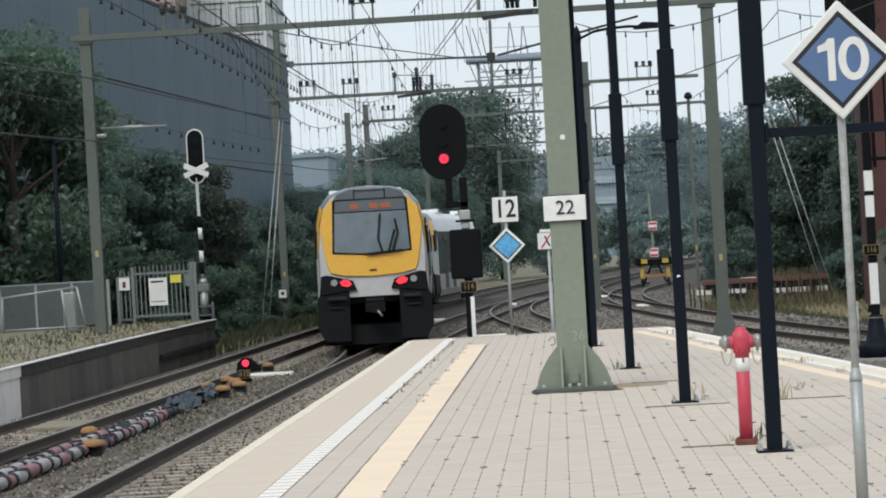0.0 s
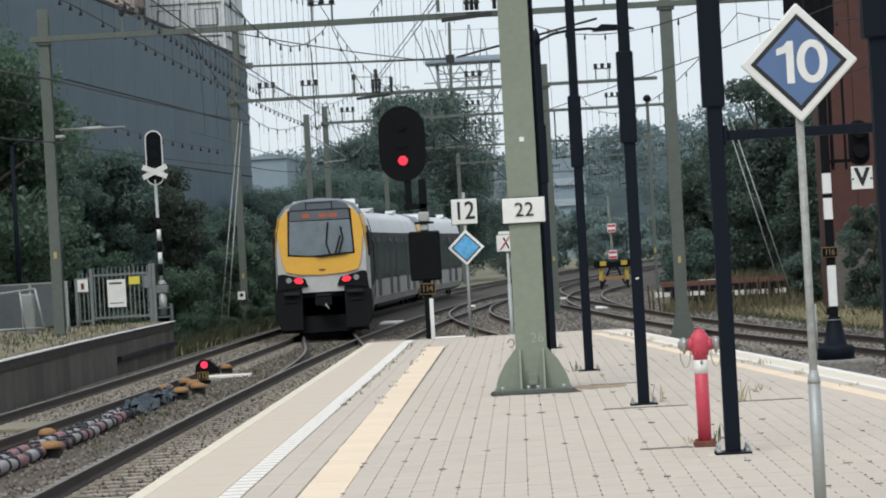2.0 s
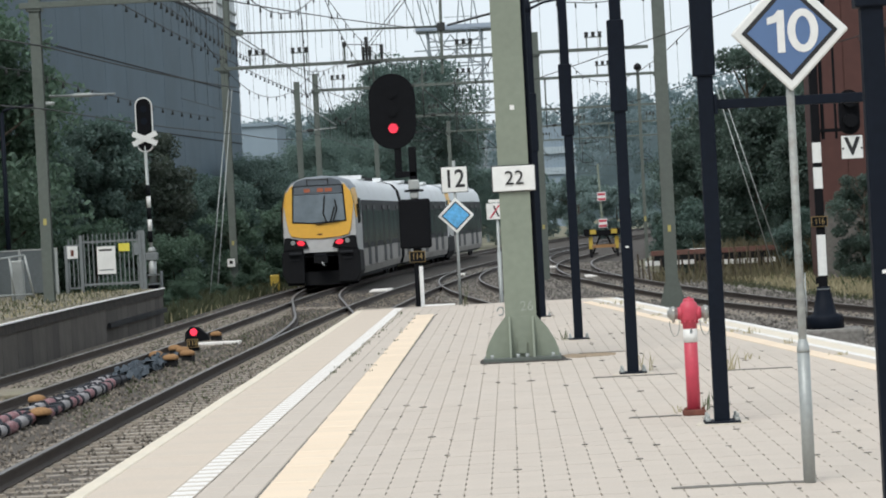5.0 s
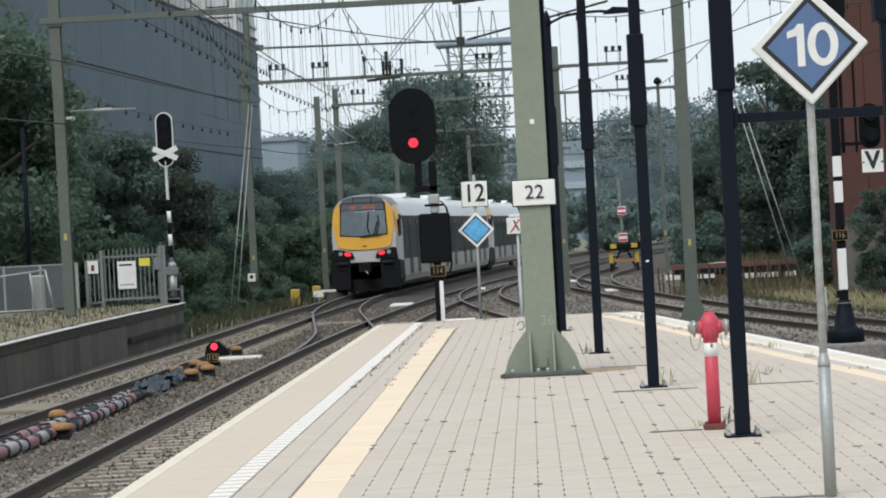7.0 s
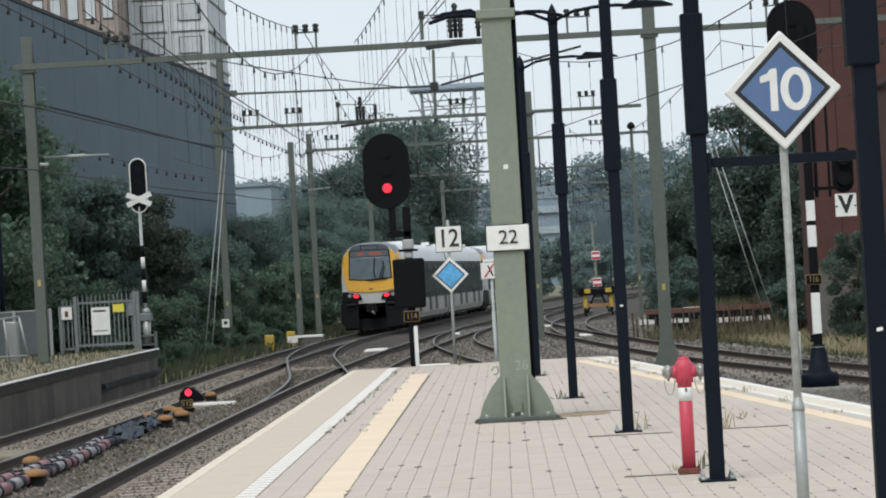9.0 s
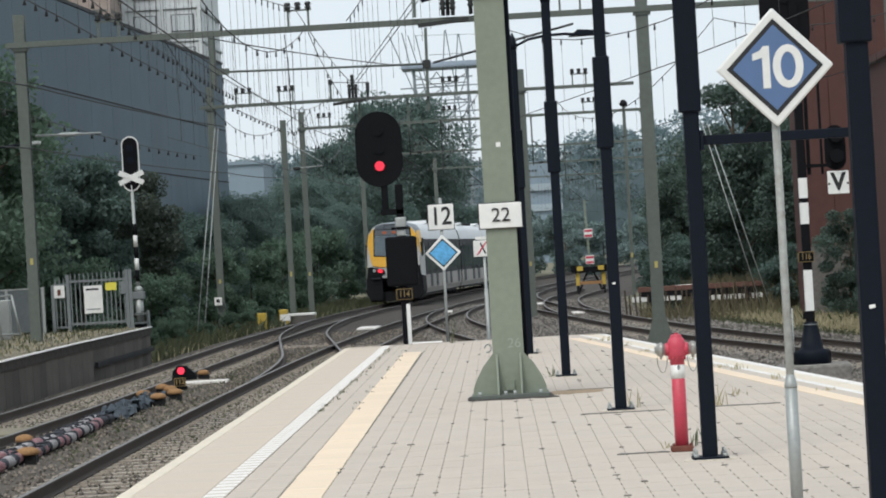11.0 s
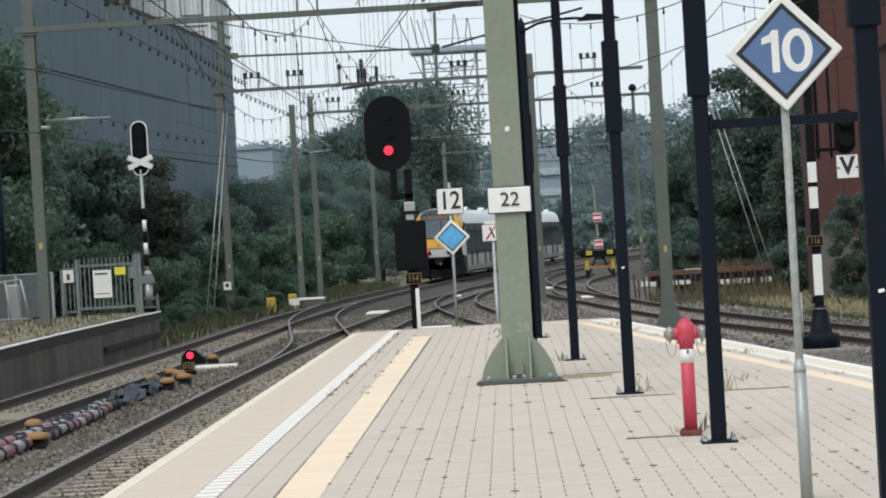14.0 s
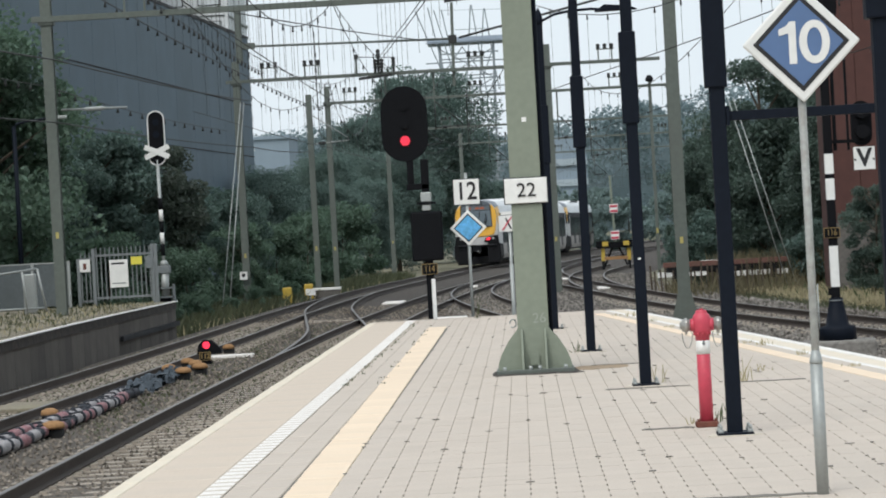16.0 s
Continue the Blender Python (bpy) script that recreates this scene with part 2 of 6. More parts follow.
WIRE = material("dark_copper_wire", (0.035, 0.037, 0.036), 0.7, 0.2, 0.1, 5, 1, 0)
LATTICE = material("pale_grey_lattice", (0.25, 0.29, 0.315), 0.7, 0.1, 0.1, 2, 0.3, 0)
NETTING = material("blue_grey_netting", (0.32, 0.38, 0.46), 0.8, 0, 0.1, 2, 0.3, 0)
SIGNYELLOW = material("yellow_notice", (0.70, 0.62, 0.08), 0.6, 0, 0.1, 20, 3, 0)
NUMBERGOLD = material("ochre_number_paint", (0.24, 0.16, 0.055), 0.6, 0, 0.1, 20, 3, 0)
TAGYELLOW = material("faded_yellow_tag", (0.42, 0.36, 0.12), 0.7, 0, 0.2, 20, 3, 0)
# damp mortar at the mast foot; also wet and painted shade below the west coping
DAMP_SHADE = material("damp_mortar_and_shade", (0.034, 0.029, 0.025), 0.9, 0, 0.4, 18, 4, 0.3, (0.13, 0.10, 0.075), 0.4)
LEAF_E = leaves("soft_green_foliage", (0.082, 0.117, 0.100), 0.32)
GRAVEL = material("pale_gravel", (0.20, 0.19, 0.175), 1.0, 0, 0.55, 14, 0.6, 0.8, (0.11, 0.10, 0.085), 0.5)


# ---- mesh building ----
class Geo:
    """Collects vertices and faces for one mesh."""

    def __init__(self):
        self.v, self.f, self.s = [], [], []

    def add(self, verts, faces, smooth=False):
        o = len(self.v)
        self.v += [tuple(p) for p in verts]
        self.f += [tuple(i + o for i in q) for q in faces]
        self.s += [smooth] * len(faces)
        return self

    def box(self, x0, x1, y0, y1, z0, z1, m=None):
        p = [Vector((x, y, z)) for z in (z0, z1) for x, y in ((x0, y0), (x1, y0), (x1, y1), (x0, y1))]
        if m:
            p = [m @ q for q in p]
        return self.add(p, [(3, 2, 1, 0), (4, 5, 6, 7), (0, 1, 5, 4), (1, 2, 6, 5), (2, 3, 7, 6), (3, 0, 4, 7)])

    def rod(self, a, b, r, r2=None, n=8, caps=True):
        a, b = Vector(a), Vector(b)
        r2 = r if r2 is None else r2
        q = (b - a).to_track_quat("Z", "Y")
        ring = [Vector((math.cos(2 * math.pi * (i + 0.5) / n), math.sin(2 * math.pi * (i + 0.5) / n), 0)) for i in range(n)]
        p = [a + q @ (c * r) for c in ring] + [b + q @ (c * r2) for c in ring]
        self.add(p, [(i, (i + 1) % n, n + (i + 1) % n, n + i) for i in range(n)], n > 5)
        if caps:
            o = len(self.v) - 2 * n
            self.f += [tuple(o + i for i in range(n - 1, -1, -1)), tuple(o + n + i for i in range(n))]
            self.s += [False, False]
        return self

    def bar(self, a, b, w, h):
        """A square-section bar from a to b."""
        a, b = Vector(a), Vector(b)
        d = b - a
        q = d.to_track_quat("Y", "Z").to_matrix().to_4x4()
        return self.box(-w / 2, w / 2, 0, d.length, -h / 2, h / 2, Matrix.Translation(a) @ q)

    def plate(self, outline, a, b, axis="y"):
        """A flat outline of (u, z) pairs, extruded from a to b along y (or x)."""
        n = len(outline)
        put = (lambda u, w, d: (u, d, w)) if axis == "y" else ((lambda u, w, d: (d, u, w)) if axis == "x" else (lambda u, w, d: (u, w, d)))
        p = [put(u, w, a) for u, w in outline] + [put(u, w, b) for u, w in outline]
        return self.add(p, [tuple(range(n)), tuple(range(2 * n - 1, n - 1, -1))] + [(i, n + i, n + (i + 1) % n, (i + 1) % n) for i in range(n)])

    def lathe(self, profile, x=0, y=0, n=16, axis="z"):
        """Turned shape from (radius, height) pairs."""
        p = []
        for r, h in profile:
            for i in range(n):
                c, s = r * math.cos(2 * math.pi * i / n), r * math.sin(2 * math.pi * i / n)
                p.append((x + c, y + s, h) if axis == "z" else ((x + c, h, y + s) if axis == "y" else (h, x + c, y + s)))
        k = len(profile)
        f = [(j * n + i, j * n + (i + 1) % n, (j + 1) * n + (i + 1) % n, (j + 1) * n + i) for j in range(k - 1) for i in range(n)]
        self.add(p, f, True)
        o = len(self.v) - len(p)
        self.f += [tuple(o + i for i in range(n - 1, -1, -1)), tuple(o + (k - 1) * n + i for i in range(n))]
        self.s += [False, False]
        return self

    def sweep(self, line, section, closed=True, smooth=False):
        """A section of (side, up) pairs carried along a line of points; up stays z."""
        k = len(section)
        p = []
        for i, c in enumerate(line):
            c = Vector(c)
            d = Vector(line[min(i + 1, len(line) - 1)]) - Vector(line[max(i - 1, 0)])
            side = Vector((d.y, -d.x, 0)).normalized()
            p += [c + side * u + Vector((0, 0, w)) for u, w in section]
        f = []
        for i in range(len(line) - 1):
            for j in range(k if closed else k - 1):
                f.append((i * k + j, i * k + (j + 1) % k, (i + 1) * k + (j + 1) % k, (i + 1) * k + j))
        self.add(p, f, smooth)
        if closed:
            o = len(self.v) - len(p)
            self.f += [tuple(o + j for j in range(k - 1, -1, -1)), tuple(o + len(p) - k + j for j in range(k))]
            self.s += [False, False]
        return self

    def mesh(self, name, mats):
        me = bpy.data.meshes.new(name)
        me.from_pydata(self.v, [], self.f)
        me.polygons.foreach_set("use_smooth", self.s)
        for m in mats if isinstance(mats, (list, tuple)) else [mats]:
            me.materials.append(m)
        bm = bmesh.new()
        bm.from_mesh(me)
        bmesh.ops.recalc_face_normals(bm, faces=bm.faces)
        bm.to_mesh(me)
        bm.free()
        return me


def part(name, geo, mat, parent=None, label="", bevel=0.0, at=None):
    """Links one mesh object, under a thing or on its own."""
    ob = new(name, geo.mesh(name, mat) if isinstance(geo, Geo) else geo)
    if parent:
        ob.parent = parent
    if at is not None:
        ob.matrix_basis = at
    if label:
        tagged(ob, label)
    if bevel:
        md = ob.modifiers.new("edge", "BEVEL")
        md.width, md.segments, md.limit_method = bevel, 2, "ANGLE"
    return ob


def thing(name, x, y, z, label, category, group="", kind="", rz=0):
    ob = new(name)
    ob.matrix_basis = pose(x, y, z, 0, 0, rz)
    return tagged(ob, label, category, group, kind)


def raw_mesh(name, verts, faces, mat):
    """A large mesh straight from number arrays."""
    me = bpy.data.meshes.new(name)
    me.from_pydata(verts.tolist() if hasattr(verts, "tolist") else verts, [], faces.tolist() if hasattr(faces, "tolist") else faces)
    me.materials.append(mat)
    return me


def lettering(name, text, size, mat, parent, m, label="", depth=0.004, bold=0.0):
    cu = bpy.data.curves.new(name, "FONT")
    cu.body, cu.size, cu.align_x, cu.align_y, cu.extrude, cu.offset = text, size, "CENTER", "CENTER", depth, bold
    tmp = bpy.data.objects.new(name, cu)
    scene.collection.objects.link(tmp)
    bpy.context.view_layer.update()
    me = bpy.data.meshes.new_from_object(tmp.evaluated_get(bpy.context.evaluated_depsgraph_get()))
    bpy.data.objects.remove(tmp)
    me.materials.clear()
    me.materials.append(mat)
    return part(name, me, mat, parent, label, at=m)


def facing(x, y, z, scale=1.0, wide=1.0):
    """A pose for lettering that faces the camera's side, -y."""
    return pose(x, y, z, 90, 0, 0) @ Matrix.Diagonal((scale * wide, scale, 1, 1))


def spline(points, step=1.5):
    """A smooth line through (x, y) pairs that all run towards +y."""
    pts = np.array(points, float)
    x, y = pts[:, 0], pts[:, 1]
    d = np.diff(y)
    k = np.diff(x) / d
    m = np.concatenate(([k[0]], (k[:-1] * d[1:] + k[1:] * d[:-1]) / (d[1:] + d[:-1]), [k[-1]]))
    out = []
    for i in range(len(y) - 1):
        n = max(1, int(round(d[i] / step)))
        for j in range(n):
            u = j / n
            h = (2 * u**3 - 3 * u**2 + 1, u**3 - 2 * u**2 + u, -2 * u**3 + 3 * u**2, u**3 - u**2)
            out.append((h[0] * x[i] + h[1] * d[i] * m[i] + h[2] * x[i + 1] + h[3] * d[i] * m[i + 1], y[i] + u * d[i]))
    out.append((x[-1], y[-1]))
    return np.array(out)


def line_x(line, y):
    return float(np.interp(y, line[:, 1], line[:, 0]))


def offset(line, side):
    d = np.gradient(line, axis=0)
    d /= np.linalg.norm(d, axis=1)[:, None]
    return line + side * np.stack((d[:, 1], -d[:, 0]), 1)


RAILTOP = -0.76
BED = -0.95
FAR_MAIN = [(-6.95, 120.8), (-6.3, 134.3), (-5.3, 150), (-3.55, 176), (0.0, 215), (4.0, 250), (10.5, 300), (18.0, 350)]
MAIN = spline([(-9.0, -14), (-8.75, 12), (-8.45, 40), (-8.2, 50), (-7.95, 65), (-7.8, 80), (-7.7, 95), (-7.4, 108)] + FAR_MAIN)
PLATFORM_TRACK = spline([(-4.48, -14), (-4.48, 59), (-4.35, 70), (-4.1, 82), (-3.5, 100), (-2.95, 112), (-1.9, 130), (-0.2, 152), (3.5, 190), (9.0, 235), (19.0, 300)])
CROSSOVER = spline([(-4.48, 52), (-4.5, 60), (-4.88, 73.6), (-5.75, 85), (-6.65, 97), (-7.02, 108)] + FAR_MAIN)
ISLAND_TRACK = spline([(9.43, -14), (7.1, 12), (3.6, 51), (1.6, 66), (0.3, 76), (-0.5, 84), (-1.5, 95.5), (-2.1, 106), (-2.2, 120), (-1.55, 134)])
EAST_TRACK = spline([(11.2, 30), (8.9, 45), (7.0, 60), (5.3, 73), (3.9, 88), (2.75, 105), (2.35, 123), (2.95, 141), (4.45, 156), (5.3, 164)])
EAST_BRANCH = spline([(3.6, 92), (2.55, 106), (1.5, 122), (0.9, 138), (1.0, 156), (3.2, 185), (9.5, 235)])


def edge_x(y):
    """The right platform edge, which slants towards the end."""
    return 1.79 + 0.0885 * (52.5 - y)


# ---- setting ----
ground = part("ground", Geo().add([(-2500, -2500, -1.15), (2500, -2500, -1.15), (2500, 4000, -1.15), (-2500, 4000, -1.15)], [(0, 1, 2, 3)]), EARTH)
tagged(ground, "rough earth with dry grass beside the tracks", "ground", kind="structure")

bed = Geo()
ys = np.arange(-14, 342, 3.0)
left_rim = [line_x(MAIN, y) - 2.3 for y in ys]
right_rim = [max((line_x(EAST_TRACK, y) if y < 160 else line_x(EAST_TRACK, 160) + 0.09 * (y - 160)), line_x(PLATFORM_TRACK, min(y, 299))) + 2.2 for y in ys]
cols = 40
pts = []
for i, y in enumerate(ys):
    for j in range(cols + 1):
        u = j / cols
        x = left_rim[i] + u * (right_rim[i] - left_rim[i])
        z = BED + 0.03 * noise.noise((x * 0.8, y * 0.5, 0)) - (0.22 if j in (0, cols) else 0)
        pts.append((x, float(y), z))
bed.add(pts, [(i * (cols + 1) + j, i * (cols + 1) + j + 1, (i + 1) * (cols + 1) + j + 1, (i + 1) * (cols + 1) + j) for i in range(len(ys) - 1) for j in range(cols)], True)
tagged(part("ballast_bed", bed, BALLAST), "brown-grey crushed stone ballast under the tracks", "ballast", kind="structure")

# loose stones of the ballast, where the camera sees the bed best
rng = np.random.default_rng(4)
unit = np.array([(1, 0, 0), (-1, 0, 0), (0, 1, 0), (0, -1, 0), (0, 0, 1), (0, 0, -1)], float)
octa = np.array([(0, 2, 4), (2, 1, 4), (1, 3, 4), (3, 0, 4), (2, 0, 5), (1, 2, 5), (3, 1, 5), (0, 3, 5)])


def scatter(name, label, x, y, z, small, large, mat):
    """Loose angular stones at the given places, one mesh."""
    n = len(x)
    size = rng.uniform(small, large, n)
    turn = rng.random(n) * math.pi
    v = unit[None] * size[:, None, None] * rng.uniform(0.6, 1.25, (n, 6, 1))
    c, q = np.cos(turn)[:, None], np.sin(turn)[:, None]
    v = np.stack((v[..., 0] * c - v[..., 1] * q, v[..., 0] * q + v[..., 1] * c, v[..., 2] + 0.3 * v[..., 0]), -1)
    v += np.stack((x, y, np.full(n, z)), 1)[:, None]
    f = octa[None] + 6 * np.arange(n)[:, None, None]
    return tagged(new(name, raw_mesh(name, v.reshape(-1, 3), f.reshape(-1, 3), mat)), label, "stones", kind="stuff")


cy = 24 + 80 * rng.random(34000) ** 1.3
cx = np.interp(cy, MAIN[:, 1], MAIN[:, 0]) - 1.6 + rng.random(34000) * (3.6 + np.interp(cy, MAIN[:, 1], -MAIN[:, 0]) - 2.6)
scatter("ballast_stones", "loose grey-brown ballast stones between the rails", cx, cy, BED + 0.012, 0.014, 0.036, STONES)
cy = 46 + 95 * rng.random(24000) ** 1.3
ce = np.interp(cy, EAST_TRACK[:, 1], EAST_TRACK[:, 0])
ci = np.interp(cy, ISLAND_TRACK[:, 1], ISLAND_TRACK[:, 0])
scatter("siding_stones", "loose pale grey ballast stones along the siding", ci - 1.4 + rng.random(24000) * (ce - ci + 4.2), cy, BED + 0.012, 0.025, 0.058, PALESTONES)
cy = 50 + 64 * rng.random(9000)
scatter("bank_stones", "loose pale gravel on the bank", np.interp(cy, EAST_TRACK[:, 1], EAST_TRACK[:, 0]) + 1.6 + 2.9 * rng.random(9000) ** 1.5, cy, -1.095, 0.03, 0.07, PALESTONES)


RAIL_SECTION = [(-0.07, -0.16), (0.07, -0.16), (0.07, -0.145), (0.012, -0.125), (0.012, -0.045), (0.035, -0.035), (0.035, -0.004), (-0.035, -0.004), (-0.035, -0.035), (-0.012, -0.045), (-0.012, -0.125), (-0.07, -0.145)]
HEAD_SECTION = [(-0.03, -0.004), (0.03, -0.004), (0.026, 0.0), (-0.026, 0.0)]
sleeper_mesh = Geo()
sleeper_mesh.plate([(-1.25, -0.12), (1.25, -0.12), (1.25, 0.0), (0.85, 0.02), (0.55, 0.0), (-0.55, 0.0), (-0.85, 0.02), (-1.25, 0.0)], -0.11, 0.11)
for sx in (-0.83, -0.605, 0.605, 0.83):
    sleeper_mesh.box(sx - 0.04, sx + 0.04, -0.045, 0.045, 0.0, 0.035)
sleeper_mesh = sleeper_mesh.mesh("sleeper", SLEEPER)


def track(name, line, label, y0, y1, spacing=0.6, s0=None, s1=None, parts_to=90):
    top = tagged(new(name), label, "railway track", "tracks", "structure")
    cut = line[(line[:, 1] >= y0) & (line[:, 1] <= y1)]
    for side in (-0.7525, 0.7525):
        o = offset(cut, side)
        pts3 = [(a, b, RAILTOP) for a, b in o]
        part("rail", Geo().sweep(pts3, RAIL_SECTION), RAIL, top)
        part("rail_head", Geo().sweep(pts3, HEAD_SECTION), RAILHEAD, top, "worn bright running surface")
    y = max(y0, s0 or y0)
    while y < min(y1, s1 or y1, parts_to):
        x = line_x(line, y)
        a = math.degrees(math.atan2(line_x(line, y + 1) - x, 1.0))
        part("sleeper", sleeper_mesh, SLEEPER, top, at=pose(x, y, RAILTOP - 0.175, 0, 0, -a))
        y += spacing
    return top


track("railway_track_main", MAIN, "main track of dark rusty rails on concrete sleepers", -14, 345, s0=44, s1=95)
track("railway_track_platform", PLATFORM_TRACK, "platform track of dark rusty rails on concrete sleepers", -14, 298, s0=-13, s1=86)
track("railway_track_crossover", CROSSOVER, "crossover of curved rusty rails between two tracks", 60, 118, s0=88, s1=100)
track("railway_track_island", ISLAND_TRACK, "curving track beside the island platform", -14, 133, s0=70, s1=92, parts_to=92)
track("railway_track_east", EAST_TRACK, "curving siding of rusty rails leading to a buffer stop", 30, 163, s0=46, s1=100, parts_to=100)
track("railway_track_branch", EAST_BRANCH, "branch of curved rusty rails past the buffer stop", 94, 232)

# the island platform
plat = tagged(new("platform"), "pale paved station platform with white and yellow lines", "platform", kind="structure")
Y0, Y1 = -8.0, 53.5
body = Geo().plate([(-2.74, Y0), (edge_x(Y0) - 0.05, Y0), (edge_x(Y1) - 0.05, Y1), (-2.84, Y1)], -1.1, -0.055, "z")
part("platform_body", body, CONCRETE, plat)
part("paving_bed", Geo().plate([(-1.98, Y0), (edge_x(Y0) - 0.62, Y0), (edge_x(Y1 - 0.1) - 0.62, Y1 - 0.1), (-2.08, Y1 - 0.1)], -0.05, -0.008, "z"), JOINT, plat)


# ---- train ----
def body_section():
    """Outline of a car body: (x, z above rail)."""
    right = [(1.30, 0.42), (1.40, 0.75), (1.41, 1.35), (1.41, 2.5), (1.37, 3.15), (1.26, 3.62), (1.03, 3.9), (0.6, 4.05), (0.0, 4.1)]
    return right + [(-x, z) for x, z in reversed(right[:-1])]


def skin(sections, pick=None):
    """Faces between sections along y; each section is (y, list of (x, z))."""
    k = len(sections[0][1])
    p = [(x, y, z) for y, sec in sections for x, z in sec]
    f = [(i * k + j, i * k + j + 1, (i + 1) * k + j + 1, (i + 1) * k + j) for i in range(len(sections) - 1) for j in range(k - 1) if pick is None or pick(j)]
    used = sorted({i for q in f for i in q})
    at = {i: n for n, i in enumerate(used)}
    return Geo().add([p[i] for i in used], [tuple(at[i] for i in q) for q in f], True)


def train_car(name, length, label):
    """A car with its driving end at y = 0, reaching to y = length; z = 0 is the rail top."""
    car = thing(name, 0, 0, 0, label, "train car", "cars of the train")
    sec = body_section()
    start = 1.9
    secs = [(start, sec), (length - 0.35, sec)]
    part("roof", skin(secs, lambda j: 4 <= j <= 11), TRAINROOF, car, "pale white roof")
    for low, band in (((0, 1), (2, 3)), ((14, 15), (12, 13))):
        part("lower_side", skin(secs, lambda j: j in low), TRAINLOW, car, "dusty pale grey lower side")
        part("side", skin(secs, lambda j: j in band), TRAINSIDE, car, "dark grey window band")
    part("end_wall", Geo().plate(sec, length - 0.36, length - 0.34), TRAINDARK, car)
    part("bellows", Geo().box(-1.15, 1.15, length - 0.34, length, 0.7, 3.7), RUBBER, car, "black gangway bellows")
    for sx in (-1, 1):
        y = start + 0.5
        k = 0
        while y < length - 1.2:
            door = k % 5 in (1, 3)
            wlen = min(1.35 if door else 2.0, length - 0.6 - y)
            x = sx * 1.412
            out = lambda a, b: (min(x + sx * a, x + sx * b), max(x + sx * a, x + sx * b))
            if door:
                d = part("door", Geo().box(*out(-0.03, 0.012), y, y + wlen, 0.72, 2.95), TRAINDOOR, car, "dark grey sliding door")
                for q in (0.12, 0.72):
                    part("door_window", Geo().box(*out(0.01, 0.018), y + q, y + q + 0.5, 1.35, 2.8), GLASS, d)
            else:
                part("window", Geo().box(*out(-0.03, 0.006), y + 0.05, y + wlen - 0.08, 1.55, 2.75), GLASS, car, "dark tinted side window")
                part("side_panel", Geo().box(*out(-0.03, 0.004), y + 0.03, y + wlen / 2 - 0.03, 0.66, 1.28), TRAINPANEL, car)
                part("side_panel", Geo().box(*out(-0.03, 0.004), y + wlen / 2 + 0.03, y + wlen - 0.03, 0.66, 1.28), TRAINPANEL, car)
            y += wlen
            k += 1
    for a in (3.2, length - 0.9):
        g = Geo()
        g.box(-1.2, 1.2, a - 1.7, min(a + 1.9, length), 0.35, 0.62)
        for yy in (a - 1.25, a + 1.25 if a < 5 else a):
            for sx in (-0.75, 0.75):
                g.lathe([(0.43, sx - 0.06), (0.43, sx + 0.06)], yy, 0.43, 18, "x")
        part("bogie", g, TRAINDARK, car, "dark bogie with steel wheels")
    part("underframe", Geo().box(-1.25, 1.25, start + 0.6, length - 2.4, 0.3, 0.6), TRAINDARK, car)
    for a in (length * 0.36, length * 0.80):
        f = part("roof_fairing", Geo().plate([(a - 0.9, 3.98), (a + 0.9, 3.98), (a + 0.9, 4.07), (a - 0.75, 4.15)], -1.0, 1.0, "x"), TRAINROOF, car, "sloping pale roof fairing", 0.02)
        part("fairing_slot", Geo().plate([(a - 0.6, 4.03), (a + 0.55, 4.02), (a + 0.55, 4.06), (a - 0.6, 4.11)], 1.0, 1.02, "x"), TRAINDARK, f)
    part("roof_equipment", Geo().box(-0.8, 0.8, length * 0.45, length * 0.68, 4.0, 4.13), TRAINDARK, car, "dark roof equipment", 0.03)
    cab_end(car, sec)
    return car


